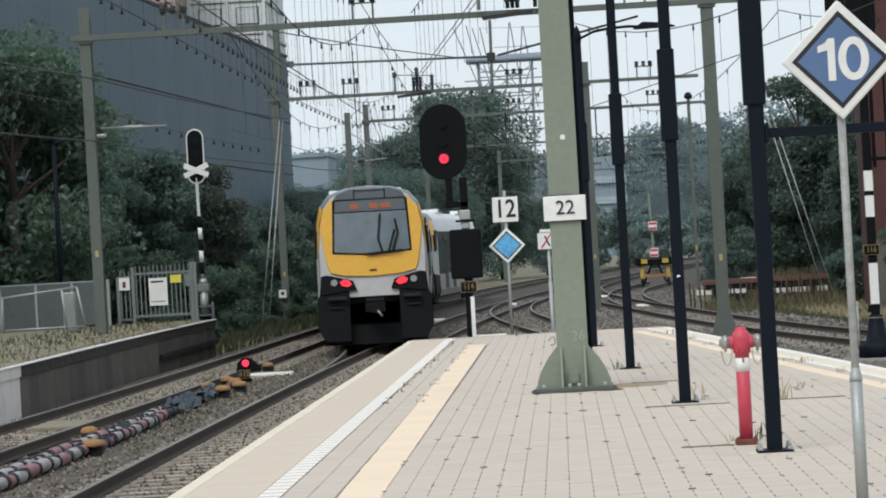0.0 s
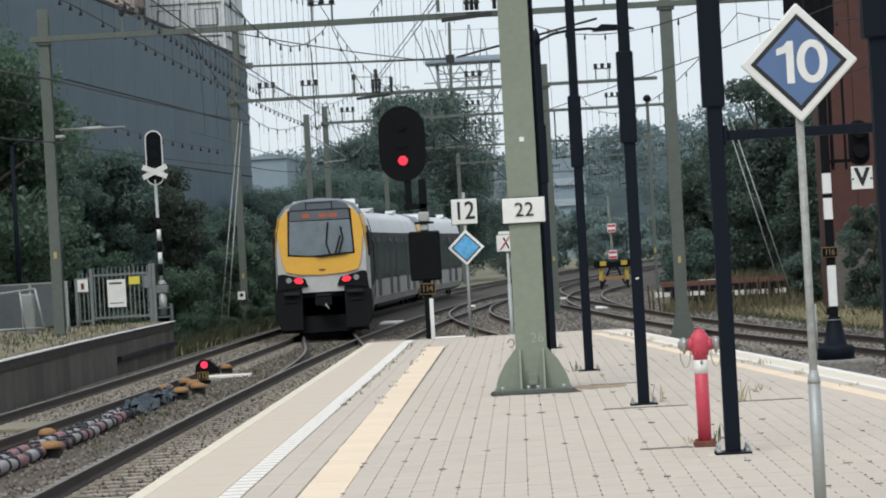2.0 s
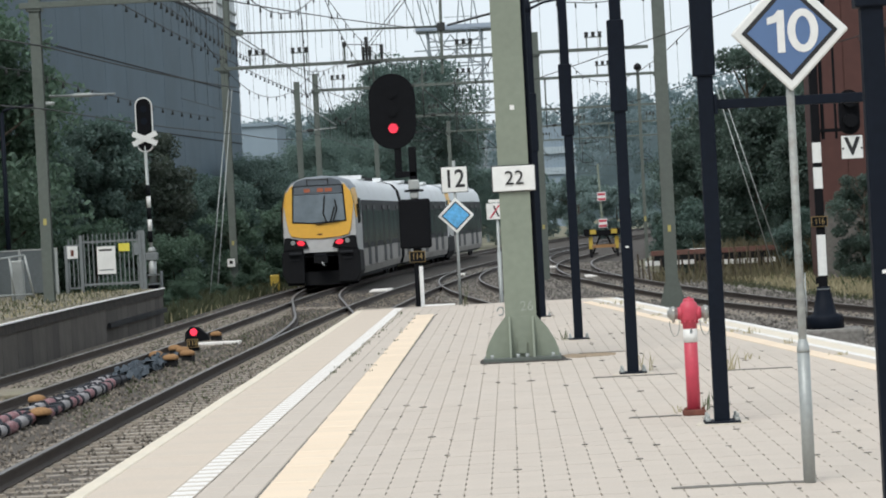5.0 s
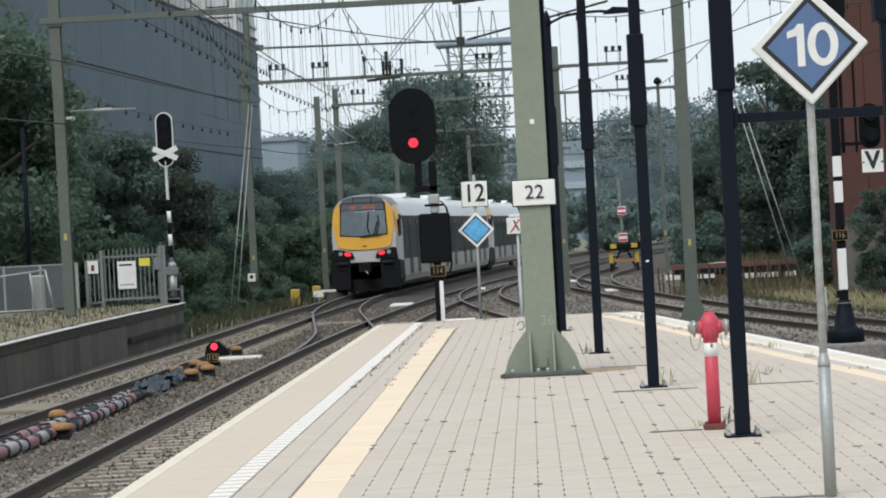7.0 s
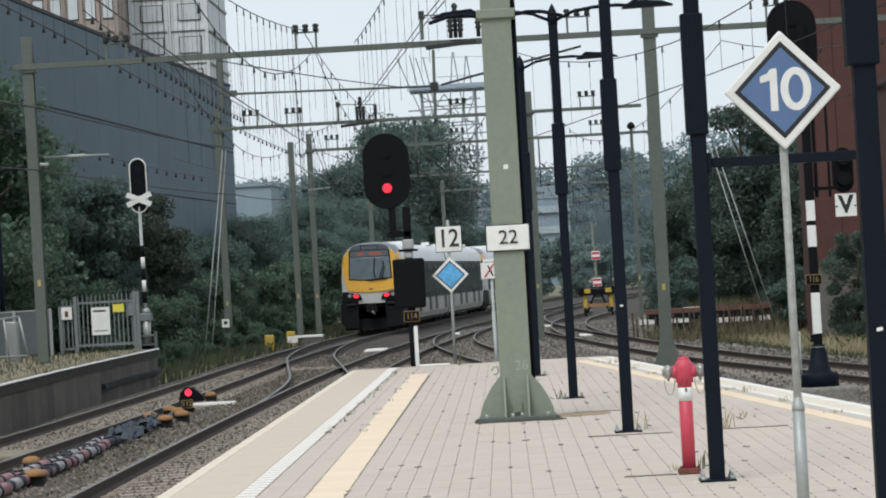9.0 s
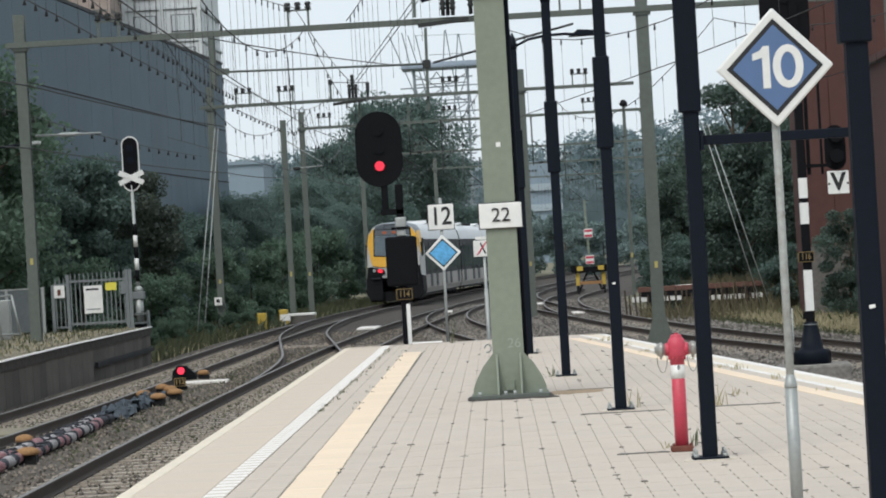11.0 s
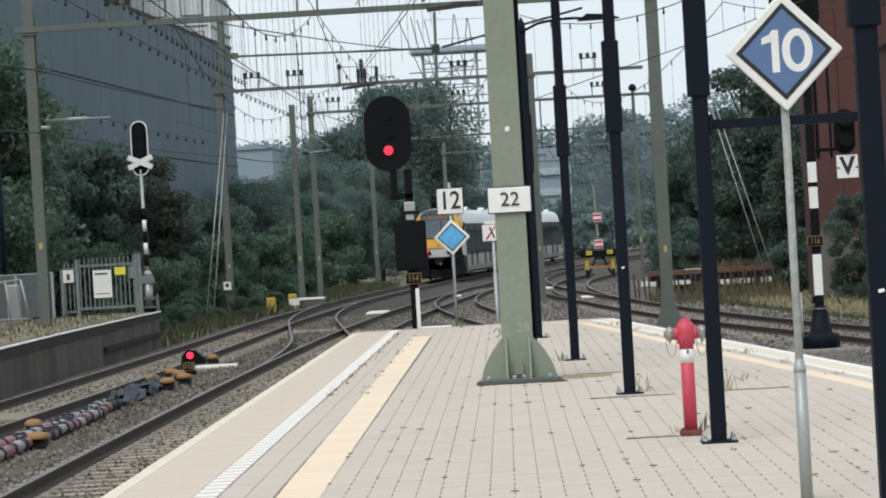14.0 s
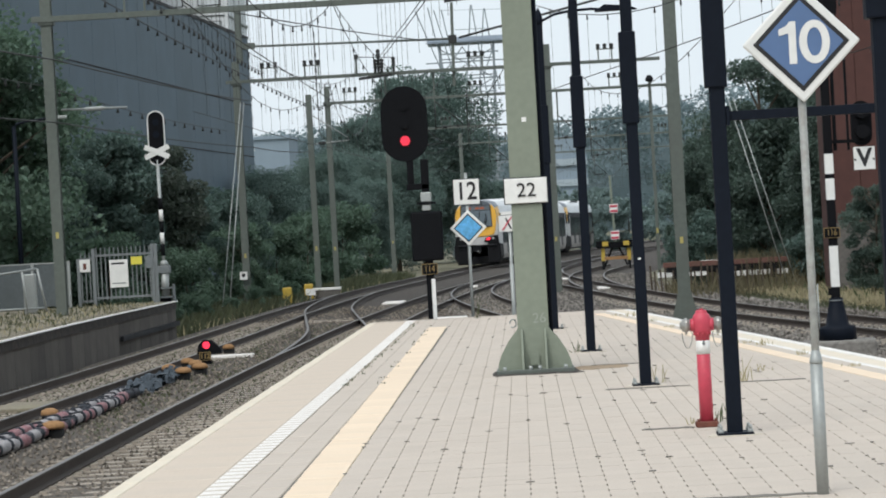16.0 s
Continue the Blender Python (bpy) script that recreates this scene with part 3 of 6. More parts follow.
def cab_end(car, sec):
    """The rounded driving end at y = 0 with screen, yellow mask, lamps and coupler."""
    stages = [(1.9, 1.0, 1.0), (1.25, 0.997, 0.995), (0.7, 0.98, 0.98), (0.35, 0.965, 0.955), (0.12, 0.94, 0.92)]
    shell = [(p, [(x * w, z if z < 2.5 else 2.5 + (z - 2.5) * t) for x, z in sec]) for p, w, t in stages]
    for low, band in (((1, 2), (3, 4)), ((13, 14), (11, 12))):
        part("mask", skin(shell[1:], lambda j: j in band), YELLOW, car, "yellow painted cab side")
        part("cab_cheek", skin(shell, lambda j: j in low), TRAINWHITE, car, "pale grey cab side")
        part("shoulder", skin(shell[:2], lambda j: j in band), TRAINROOF, car)
    part("crown", skin(shell, lambda j: 5 <= j <= 10), TRAINBLUE, car, "grey rounded cab roof")
    part("front_shell", Geo().plate([(1.31, 1.3), (1.32, 2.5), (1.27, 3.1), (1.17, 3.53), (0.96, 3.79), (0.56, 3.93), (0, 3.97), (-0.56, 3.93), (-0.96, 3.79), (-1.17, 3.53), (-1.27, 3.1), (-1.32, 2.5), (-1.31, 1.3)], 0.10, 0.16), TRAINWHITE, car, "pale grey front", 0.02)
    part("face", Geo().plate([(0, 1.80), (0.7, 1.84), (1.05, 1.92), (1.13, 2.1), (1.20, 2.5), (1.27, 3.05), (1.19, 3.45), (0.97, 3.74), (0.9, 3.74), (0.9, 3.3), (-0.9, 3.3), (-0.9, 3.74), (-0.97, 3.74), (-1.19, 3.45), (-1.27, 3.05), (-1.20, 2.5), (-1.13, 2.1), (-1.05, 1.92), (-0.7, 1.84)], 0.055, 0.10), YELLOW, car, "yellow cab face", 0.015)
    part("screen_frame", Geo().plate([(-0.99, 2.40), (0.0, 2.32), (0.99, 2.40), (0.93, 3.72), (-0.93, 3.72)], 0.04, 0.09), RUBBER, car, "black screen surround", 0.01)
    part("windscreen", Geo().plate([(-0.94, 2.44), (-0.45, 2.39), (0.0, 2.37), (0.45, 2.39), (0.94, 2.44), (0.89, 3.40), (-0.89, 3.40)], 0.02, 0.06), WINDSCREEN, car, "large grey windscreen", 0.01)
    part("display_panel", Geo().plate([(-0.885, 3.43), (0.885, 3.43), (0.86, 3.70), (-0.86, 3.70)], 0.02, 0.06), TRAINBLUE, car, "grey glazed display panel")
    for a, b in ((-0.50, -0.28), (-0.02, 0.20), (0.26, 0.52)):
        part("display_text", Geo().box(a, b, 0.012, 0.02, 3.49, 3.62), LED, car, "dim amber display text")
    part("brow", Geo().plate([(-0.92, 3.72), (0.92, 3.72), (0.80, 3.90), (0.5, 4.0), (-0.5, 4.0), (-0.80, 3.90)], 0.05, 0.6), TRAINBLUE, car, "grey glazed brow over the screen", 0.03)
    for x in (-0.38, 0.38):
        part("brow_rib", Geo().box(x - 0.015, x + 0.015, 0.035, 0.05, 3.74, 3.98), RUBBER, car)
    part("brow_rib", Geo().box(-0.36, 0.36, 0.036, 0.05, 3.93, 3.95), RUBBER, car)
    for a, b in (((0.26, 2.40), (0.16, 2.72)), ((0.16, 2.72), (0.24, 3.34)), ((0.52, 2.42), (0.66, 2.86)), ((0.66, 2.86), (0.60, 3.20)), ((0.42, 2.42), (0.58, 2.94)), ((-0.15, 2.36), (0.75, 2.42))):
        part("wiper", Geo().bar((a[0], 0.005, a[1]), (b[0], 0.01, b[1]), 0.045, 0.05), RUBBER, car, "black wiper")
    part("emblem", Geo().box(-0.09, 0.09, 0.045, 0.056, 1.93, 1.98), RUST, car, "small dark emblem")
    for sx in (-1, 1):
        part("side_glass", Geo().box(min(sx * 1.37, sx * 1.41), max(sx * 1.37, sx * 1.41), 0.95, 1.55, 2.35, 3.2), GLASS, car, "dark cab side window")
        part("mirror", Geo().box(min(sx * 1.34, sx * 1.43), max(sx * 1.34, sx * 1.43), 0.5, 0.85, 2.3, 3.0), RUBBER, car, "black rear-view camera case", 0.02)
        part("lamp_housing", Geo().plate([(sx * 0.42, 1.48), (sx * 1.36, 1.38), (sx * 1.30, 1.86), (sx * 1.15, 1.88), (sx * 0.52, 1.72)][::sx], 0.02, 0.12), TRAINDARK, car, "black lamp housing", 0.02)
        part("tail_lamp", Geo().plate([(sx * (0.70 + 0.15 * math.cos(a) + 0.03 * math.sin(a)), 1.66 + 0.095 * math.sin(a)) for a in [0.3 + i * math.pi / 3 for i in range(6)]], -0.01, 0.03), TAILRED, car, "glowing red tail lamp")
        part("head_lamp", Geo().lathe([(0.085, -0.01), (0.085, 0.02)], sx * 0.99, 1.69, 14, "y"), GALV, car, "unlit round head lamp")
        part("skirt", Geo().plate([(sx * 0.62, 0.2), (sx * 1.25, 0.2), (sx * 1.44, 0.55), (sx * 1.42, 1.30), (sx * 1.30, 1.45), (sx * 0.62, 1.45)][::sx], 0.05, 1.9), TRAINDARK, car, "black front skirt", 0.03)
        part("buffer_pad", Geo().box(min(sx * 0.70, sx * 1.16), max(sx * 0.70, sx * 1.16), -0.08, 0.05, 1.24, 1.33), TRAINSIDE, car, "grey buffer pad", 0.02)
        part("step", Geo().box(min(sx * 0.80, sx * 1.15), max(sx * 0.80, sx * 1.15), 0.0, 0.05, 1.05, 1.08), TRAINSIDE, car)
    part("apron", Geo().plate([(-0.62, 1.15), (0.62, 1.15), (0.62, 1.52), (-0.62, 1.52)], 0.3, 0.5), TRAINDARK, car)
    part("coupler", Geo().box(-0.24, 0.24, -0.2, 0.5, 0.92, 1.16).rod((0, -0.3, 1.0), (0, 0.4, 1.0), 0.12), TRAINDARK, car, "automatic coupler")
    part("coupler_plate", Geo().box(-0.22, 0.22, -0.22, -0.2, 1.2, 1.27), TRAINSIDE, car)
    part("coupler_claw", Geo().rod((0.05, -0.32, 0.95), (0.16, -0.32, 0.80), 0.03), GALV, car)
    part("plough", Geo().plate([(-1.3, 0.12), (1.3, 0.12), (1.2, 0.6), (-1.2, 0.6)], 0.35, 0.5), TRAINDARK, car)


# length, whether it is turned end for end, label
CARS = [(24.75, False, "yellow and grey train driving car with red tail lamps lit"), (24.75, True, "grey driving car coupled ahead, its yellow nose turned forward"), (21.0, False, "grey leading car of the coupled unit with yellow nose")]
train = [train_car("train_car", a, c) for a, b, c in CARS]
for ob in train[1:]:
    for child in ob.children:
        if child.name.startswith("tail_lamp"):
            child.data.materials[0] = RUST


def motions():
    """The train leaves over the crossover; each car follows the rails on its own bogies."""
    d = np.concatenate(([0.0], np.cumsum(np.linalg.norm(np.diff(CROSSOVER, axis=0), axis=1))))
    start = float(np.interp(73.5, CROSSOVER[:, 1], d))

    def on_rail(s):
        return Vector((float(np.interp(s, d, CROSSOVER[:, 0])), float(np.interp(s, d, CROSSOVER[:, 1])), RAILTOP))

    times = [i * 0.5 for i in range(33)]
    at = 0.0
    for ob, (length, turned, _) in zip(train, CARS):
        rows = []
        for t in times:
            s = start + 6.76 * t + at
            p, q = on_rail(s + 3.0), on_rail(s + length - 3.0)
            way = (q - p).normalized()
            base = q + way * 3.0 if turned else p - way * 3.0
            rows.append((t, pose(base.x, base.y, base.z, 0, 0, math.degrees(math.atan2(-way.x, way.y)) + (180 if turned else 0))))
        walk(ob, rows)
        at += length


# ---- things on the platform ----
def portal_mast():
    m = thing("catenary_mast", 0.0, 32.3, 0, "grey-green steel mast with number plate 22 and flared foot", "mast")
    # tapered I-profile
    prof = [(-0.17, -0.15), (0.17, -0.15), (0.17, -0.125), (0.012, -0.125), (0.012, 0.125), (0.17, 0.125), (0.17, 0.15), (-0.17, 0.15), (-0.17, 0.125), (-0.012, 0.125), (-0.012, -0.125), (-0.17, -0.125)]
    col = Geo().add([(x * k, y, z) for z, k in ((0.03, 1.0), (7.6, 0.93)) for x, y in prof], [tuple(range(11, -1, -1)), tuple(range(12, 24))] + [(i, (i + 1) % 12, 12 + (i + 1) % 12, 12 + i) for i in range(12)])
    part("column", col, GREEN, m)
    part("foot_plate", Geo().box(-0.42, 0.42, -0.36, 0.36, 0.0, 0.04), OLDGREEN, m, bevel=0.005)
    part("mortar_pad", Geo().plate([(-0.46, -0.50), (-0.36, -0.62), (-0.20, -0.56), (-0.02, -0.66), (0.20, -0.58), (0.36, -0.70), (0.52, -0.55), (0.47, -0.30), (0.44, 0.4), (-0.44, 0.4), (-0.47, 0.0)], -0.02, 0.006, "z"), DAMP_SHADE, m, "dark stained mortar pad")
    for yy in (-0.15, 0.13):
        part("gusset", Geo().plate([(-0.40, 0.035), (0.40, 0.035), (0.397, 0.10), (0.36, 0.20), (0.28, 0.34), (0.17, 0.475), (-0.17, 0.475), (-0.28, 0.34), (-0.36, 0.20), (-0.397, 0.10)], yy - 0.012, yy + 0.012), GREEN, m, "flared stiffener plate")
    for sx in (-0.127, 0.127):
        part("rib", Geo().plate([(-0.34, 0.035), (-0.15, 0.035), (-0.15, 0.475), (-0.18, 0.475)], sx - 0.01, sx + 0.01, "x"), GREEN, m, "light edged stiffener rib")
    for sx in (-0.33, -0.05, 0.05, 0.33):
        part("bolt", Geo().rod((sx, -0.32, 0.03), (sx, -0.32, 0.08), 0.022, n=6), GALV, m)
    part("lug", Geo().box(-0.05, 0.05, -0.19, -0.17, 0.08, 0.2), GREEN, m)
    pl = part("number_plate", Geo().box(-0.23, 0.23, -0.19, -0.175, 1.84, 2.11), SIGNWHITE, m, "white number plate", 0.012)
    part("plate_rim", Geo().box(-0.24, 0.24, -0.178, -0.168, 1.83, 2.12), SIGNBLACK, m, bevel=0.012)
    lettering("number", "22", 0.215, SIGNBLACK, pl, facing(0.005, -0.196, 1.975, wide=1.0))
    part("sticker", Geo().box(-0.005, 0.045, -0.156, -0.151, 2.72, 2.77), SIGNWHITE, m)
    lettering("stencil", "26", 0.15, STENCIL, m, facing(0.07, -0.153, 0.585), depth=0.001)
    part("clamp", Geo().box(-0.21, 0.21, -0.19, 0.19, 4.36, 4.46), GREEN, m, bevel=0.01)
    for sx in (-1, 1):
        pts3 = [(sx * (0.18 + 0.55 * u), 0, 4.40 + 0.05 * math.sin(u * 3) - 0.05 * u) for u in (0, 0.3, 0.6, 1.0)]
        g = Geo()
        for a, b in zip(pts3, pts3[1:]):
            g.rod(a, b, 0.022)
        part("bracket", g, BLACK, m, "thin dark cable bracket")
    part("conduit", Geo().rod((0.19, 0.2, 0.0), (0.19, 0.2, 5.2), 0.03), BLACK, m)
    g = Geo()
    for i in range(12):
        a, b = i / 12 * 1.7 * math.pi, (i + 1) / 12 * 1.7 * math.pi
        g.rod((-0.22 - 0.035 * math.cos(a), 0.25, 0.53 + 0.045 * math.sin(a)), (-0.22 - 0.035 * math.cos(b), 0.25, 0.53 + 0.045 * math.sin(b)), 0.008, n=5)
    part("earth_wire", g, GALV, m, "loop of pale earth wire")
    return m


def lamp_post(x, y, arms=(-1, 1), tag=False):
    m = thing("lamp_post", x, y, 0, "black square steel lamp post with thicker sleeve and base plate", "lamp post", "black lamp posts on the platform")
    part("base_plate", Geo().box(-0.13, 0.13, -0.13, 0.13, 0.0, 0.022), BLACK, m, "dark bolted base plate", 0.004)
    part("grout", Geo().plate([(-0.20, -0.13), (-0.08, -0.19), (0.1, -0.17), (0.19, -0.12), (0.17, 0.14), (-0.16, 0.15)], -0.01, 0.006, "z"), PALEGROUT, m, "pale spilt grout under the plate")
    for sx in (-0.105, 0.105):
        for sy in (-0.10, 0.10):
            part("bolt", Geo().rod((sx, sy, 0.018), (sx, sy, 0.045), 0.022, n=6).rod((sx, sy, 0.045), (sx, sy, 0.075), 0.012, n=8), GALV, m, "galvanised bolt and nut")
    part("pole", Geo().box(-0.055, 0.055, -0.055, 0.055, 0.018, 4.62), BLACK, m, bevel=0.006)
    part("sleeve", Geo().box(-0.085, 0.075, -0.075, 0.075, 2.52, 3.40), BLACK, m, "thicker black cover", 0.01)
    part("finial", Geo().lathe([(0.06, 4.62), (0.065, 4.72), (0.045, 4.8), (0.008, 4.88)], 0, 0, 10), BLACK, m)
    if tag:
        part("tag", Geo().box(-0.015, 0.015, -0.002, 0.002, -0.009, 0.009, pose(0.0, -0.058, 1.22, 0, -8, 0)), SIGNWHITE, m, "small white tag")
    for sx in arms:
        pts3 = [(sx * 0.05, 0, 4.68), (sx * 0.25, 0, 4.77), (sx * 0.5, 0, 4.81), (sx * 0.8, 0, 4.82), (sx * 1.0, 0, 4.80)]
        part("arm", Geo().sweep(pts3, [(0.024 * math.cos(k), 0.024 * math.sin(k)) for k in [i * math.pi / 3 for i in range(6)]]), BLACK, m, "curved black arm")
        part("luminaire", Geo().plate([(sx * 0.85, 4.77), (sx * 1.5, 4.78), (sx * 1.35, 4.84), (sx * 1.0, 4.87)][::sx], -0.13, 0.13), BLACK, m, "flat black lamp head", 0.012)
    return m


def speed_sign(x, y):
    m = thing("speed_sign", x, y, 0, "blue diamond speed sign with white figure 10 on grey post", "sign")
    part("post", Geo().rod((0, 0, 0.0), (0, 0, 2.3), 0.023, n=14), WORNPOST, m)
    part("post_sleeve", Geo().rod((0, 0, 0.0), (0, 0, 0.74), 0.035, n=14), GALV, m, "thicker lower sleeve")
    part("collar", Geo().lathe([(0.0365, 0.735), (0.036, 0.75), (0.0235, 0.81)], 0, 0, 14), GALV, m)
    dia = lambda r: [(0.008, 2.535 - r), (0.008 + r * 0.985, 2.535), (0.008, 2.535 + r), (0.008 - r * 0.985, 2.535)]
    board = part("board", Geo().plate(dia(0.336), -0.055, -0.03), SIGNWHITE, m, "white diamond board", 0.012)
    part("border", Geo().plate(dia(0.274), -0.0575, -0.05), SIGNBLACK, board)
    part("face", Geo().plate(dia(0.240), -0.0600, -0.05), SIGNBLUE, board, "blue sign face")
    part("digit_one", Geo().plate([(-0.062, 2.419), (-0.020, 2.419), (-0.020, 2.657), (-0.054, 2.657), (-0.074, 2.632), (-0.116, 2.615), (-0.116, 2.578), (-0.062, 2.591)], -0.0635, -0.0600), SIGNWHITE, board, "white figure one")
    ring = [(math.cos(i * math.pi / 16), math.sin(i * math.pi / 16)) for i in range(32)]
    zero = Geo()
    for yy in (-0.0635, -0.0600):
        zero.v += [(0.082 + 0.086 * c, yy, 2.538 + 0.122 * q) for c, q in ring] + [(0.082 + 0.042 * c, yy, 2.538 + 0.080 * q) for c, q in ring]
    zero.f = [(i, (i + 1) % 32, 32 + (i + 1) % 32, 32 + i) for i in range(32)] + [(i, 64 + i, 64 + (i + 1) % 32, (i + 1) % 32) for i in range(32)] + [(32 + i, 32 + (i + 1) % 32, 96 + (i + 1) % 32, 96 + i) for i in range(32)]
    zero.s = [False] * len(zero.f)
    part("digit_zero", zero, SIGNWHITE, board, "white figure nought")
    part("clamp", Geo().box(-0.045, 0.045, -0.035, 0.03, 2.44, 2.48), GALV, m)
    return m


def hydrant(x, y):
    m = thing("fire_hydrant", x, y, 0, "red hydrant post with white band and two steel couplings", "hydrant")
    part("flange", Geo().box(-0.085, 0.085, -0.085, 0.085, 0.0, 0.045), RUST, m, "rusty square foot", 0.01)
    for bx in (-0.065, 0.065):
        part("bolt", Geo().rod((bx, -0.065, 0.04), (bx, -0.065, 0.065), 0.013, n=6), RUST, m)
    part("barrel", Geo().rod((0, 0, 0.04), (0, 0, 0.66), 0.0515, n=20), REDPAINT, m)
    part("band", Geo().rod((0, 0, 0.553), (0, 0, 0.657), 0.053, n=20), SIGNWHITE, m, "white reflective band")
    part("mark", Geo().plate([(0.004 + 0.011 * math.cos(a), 0.638 + 0.019 * math.sin(a)) for a in [k * math.pi / 4 for k in range(8)]], -0.0565, -0.053), GATESTEEL, m, "small dark emblem")
    part("head", Geo().lathe([(0.054, 0.655), (0.055, 0.70), (0.058, 0.706), (0.070, 0.722), (0.0735, 0.74), (0.0735, 0.80), (0.071, 0.822), (0.058, 0.852), (0.046, 0.862), (0.043, 0.866), (0.043, 0.880), (0.036, 0.886)], 0, 0, 10), REDPAINT, m, "red cast head with a faceted dome")
    part("cap_nut", Geo().rod((0, 0, 0.88), (0, 0, 0.898), 0.016, n=5), REDPAINT, m)
    for k in range(10):
        a = (k + 0.5) * math.pi / 5
        part("head_bolt", Geo().rod((0.062 * math.cos(a), 0.062 * math.sin(a), 0.696), (0.062 * math.cos(a), 0.062 * math.sin(a), 0.716), 0.008, n=6), REDPAINT, m)
    for sx in (-1, 1):
        part("outlet", Geo().rod((sx * 0.05, 0, 0.775), (sx * 0.088, 0, 0.775), 0.048, n=14), REDPAINT, m, "red outlet boss")
        c = part("coupling", Geo().lathe([(0.040, sx * 0.086), (0.044, sx * 0.088), (0.044, sx * 0.108), (0.056, sx * 0.110), (0.056, sx * 0.132), (0.047, sx * 0.134), (0.047, sx * 0.150), (0.030, sx * 0.152), (0.026, sx * 0.166)], 0, 0.775, 16, "x"), STEEL, m, "steel hose coupling")
        for k in range(3):
            a = k * 2.1 + 0.6
            part("lug", Geo().rod((sx * 0.121, 0.05 * math.cos(a), 0.775 + 0.05 * math.sin(a)), (sx * 0.121, 0.068 * math.cos(a), 0.775 + 0.068 * math.sin(a)), 0.011, n=6), STEEL, c)
        g = Geo()
        for i in range(14):
            a, b = math.pi + i / 14 * math.pi, math.pi + (i + 1) / 14 * math.pi
            g.rod((sx * 0.115 + 0.038 * math.cos(a), -0.03, 0.72 + 0.115 * math.sin(a)), (sx * 0.115 + 0.038 * math.cos(b), -0.03, 0.72 + 0.115 * math.sin(b)), 0.0045, n=5)
        part("chain", g, STEEL, m, "hanging cap chain")
    return m


portal_mast()
lamp_post(0.70, 36.6), lamp_post(1.05, 28.5, tag=True), lamp_post(1.42, 21.55), lamp_post(1.797, 14.65, tag=True), lamp_post(0.33, 45.0, (1,))
speed_sign(1.575, 16.7)
hydrant(1.275, 22.5)
bar_thing = thing("cross_bar", 1.47, 21.55, 2.31, "black horizontal bar fixed to the lamp post", "bar")
part("bar", Geo().box(0.01, 1.25, -0.03, 0.03, -0.035, 0.035), BLACK, bar_thing, bevel=0.005)
part("bar_clamp", Geo().box(0.008, 0.03, -0.06, 0.06, -0.07, 0.07), BLACK, bar_thing)


# ---- signals and signs past the platform end ----
def oval(cx, cz, w, h, n=12):
    """An upright rounded outline."""
    r = w / 2
    k = h / 2 - r
    return [(cx + r * math.cos(a), cz + k + r * math.sin(a)) for a in [i * math.pi / n for i in range(n + 1)]] + [(cx + r * math.cos(a), cz - k + r * math.sin(a)) for a in [math.pi + i * math.pi / n for i in range(n + 1)]]


def signal_head(m, cx, cz, w, h, lit):
    bd = part("backboard", Geo().plate(oval(cx, cz, w, h), -0.02, 0.02), MATT, m, "black oval backboard", 0.008)
    part("case", Geo().box(cx - 0.16, cx + 0.16, 0.02, 0.25, cz - h * 0.38, cz + h * 0.38), MATT, m, bevel=0.02)
    for i, dz in enumerate((0.32, 0.0, -0.30)):
        on = lit == i
        ln = part("lens", Geo().lathe([(0.092 if on else 0.09, -0.045), (0.09, -0.02)], cx, cz + dz * h / 1.34, 18, "y"), SIGNALDIM if on else MATT, bd, "glowing red lamp" if on else "unlit dark lens")
        if on:
            cells = Geo()
            for q in range(-2, 3):
                for p in range(-2, 3):
                    ex, ez = (p + 0.5 * (q % 2)) * 0.036, q * 0.032
                    if math.hypot(ex, ez) < 0.083:
                        cells.lathe([(0.0155, -0.050), (0.0155, -0.044)], cx + ex, cz + dz * h / 1.34 + ez, 6, "y")
            tagged(part("light_cells", cells, SIGNALRED, ln, "bright red light cells"), kind="stuff")


def main_signal():
    m = thing("railway_signal", -1.82, 53.9, BED, "black oval signal showing one red light, numbered 114", "signal")
    up = -BED
    part("post", Geo().box(-0.07, 0.07, -0.06, 0.06, 0.0, up + 2.9), MATT, m, bevel=0.01)
    part("stripe", Geo().box(0.02, 0.09, -0.075, -0.06, up - 0.3, up + 0.72), SIGNWHITE, m, "white marker strip")
    part("foot", Geo().box(-0.25, 0.25, -0.25, 0.25, -0.05, 0.12), CONCRETE, m, bevel=0.02)
    signal_head(m, -0.32, up + 3.56, 0.85, 1.38, 2)
    part("bracket", Geo().box(-0.34, 0.07, -0.06, 0.08, up + 2.35, up + 2.46), MATT, m, "black foot bracket", 0.015)
    part("head_tube", Geo().box(-0.32, -0.2, 0.0, 0.12, up + 2.4, up + 2.98), MATT, m, "black tube carrying the head")
    part("relay_box", Geo().box(-0.30, 0.27, -0.12, 0.2, up + 1.05, up + 1.95), MATT, m, "flat black box", 0.04)
    part("cap_box", Geo().box(-0.10, 0.10, -0.1, 0.1, up + 2.12, up + 2.3), GALV, m, "pale grey fitting", 0.02)
    part("cap_box", Geo().box(-0.08, 0.08, -0.1, 0.1, up + 1.96, up + 2.08), GALV, m, "pale grey fitting", 0.02)
    part("cap_plate", Geo().box(-0.17, 0.17, -0.12, 0.12, up + 2.08, up + 2.12), MATT, m)
    pl = part("number_plate", Geo().box(-0.145, 0.145, -0.10, -0.085, up + 0.80, up + 1.0), NUMBERGOLD, m, "black plate with ochre number")
    part("plate_field", Geo().box(-0.133, 0.133, -0.108, -0.10, up + 0.812, up + 0.988), MATT, pl)
    lettering("number", "114", 0.17, NUMBERGOLD, pl, facing(0, -0.112, up + 0.90, wide=0.78), depth=0.002)


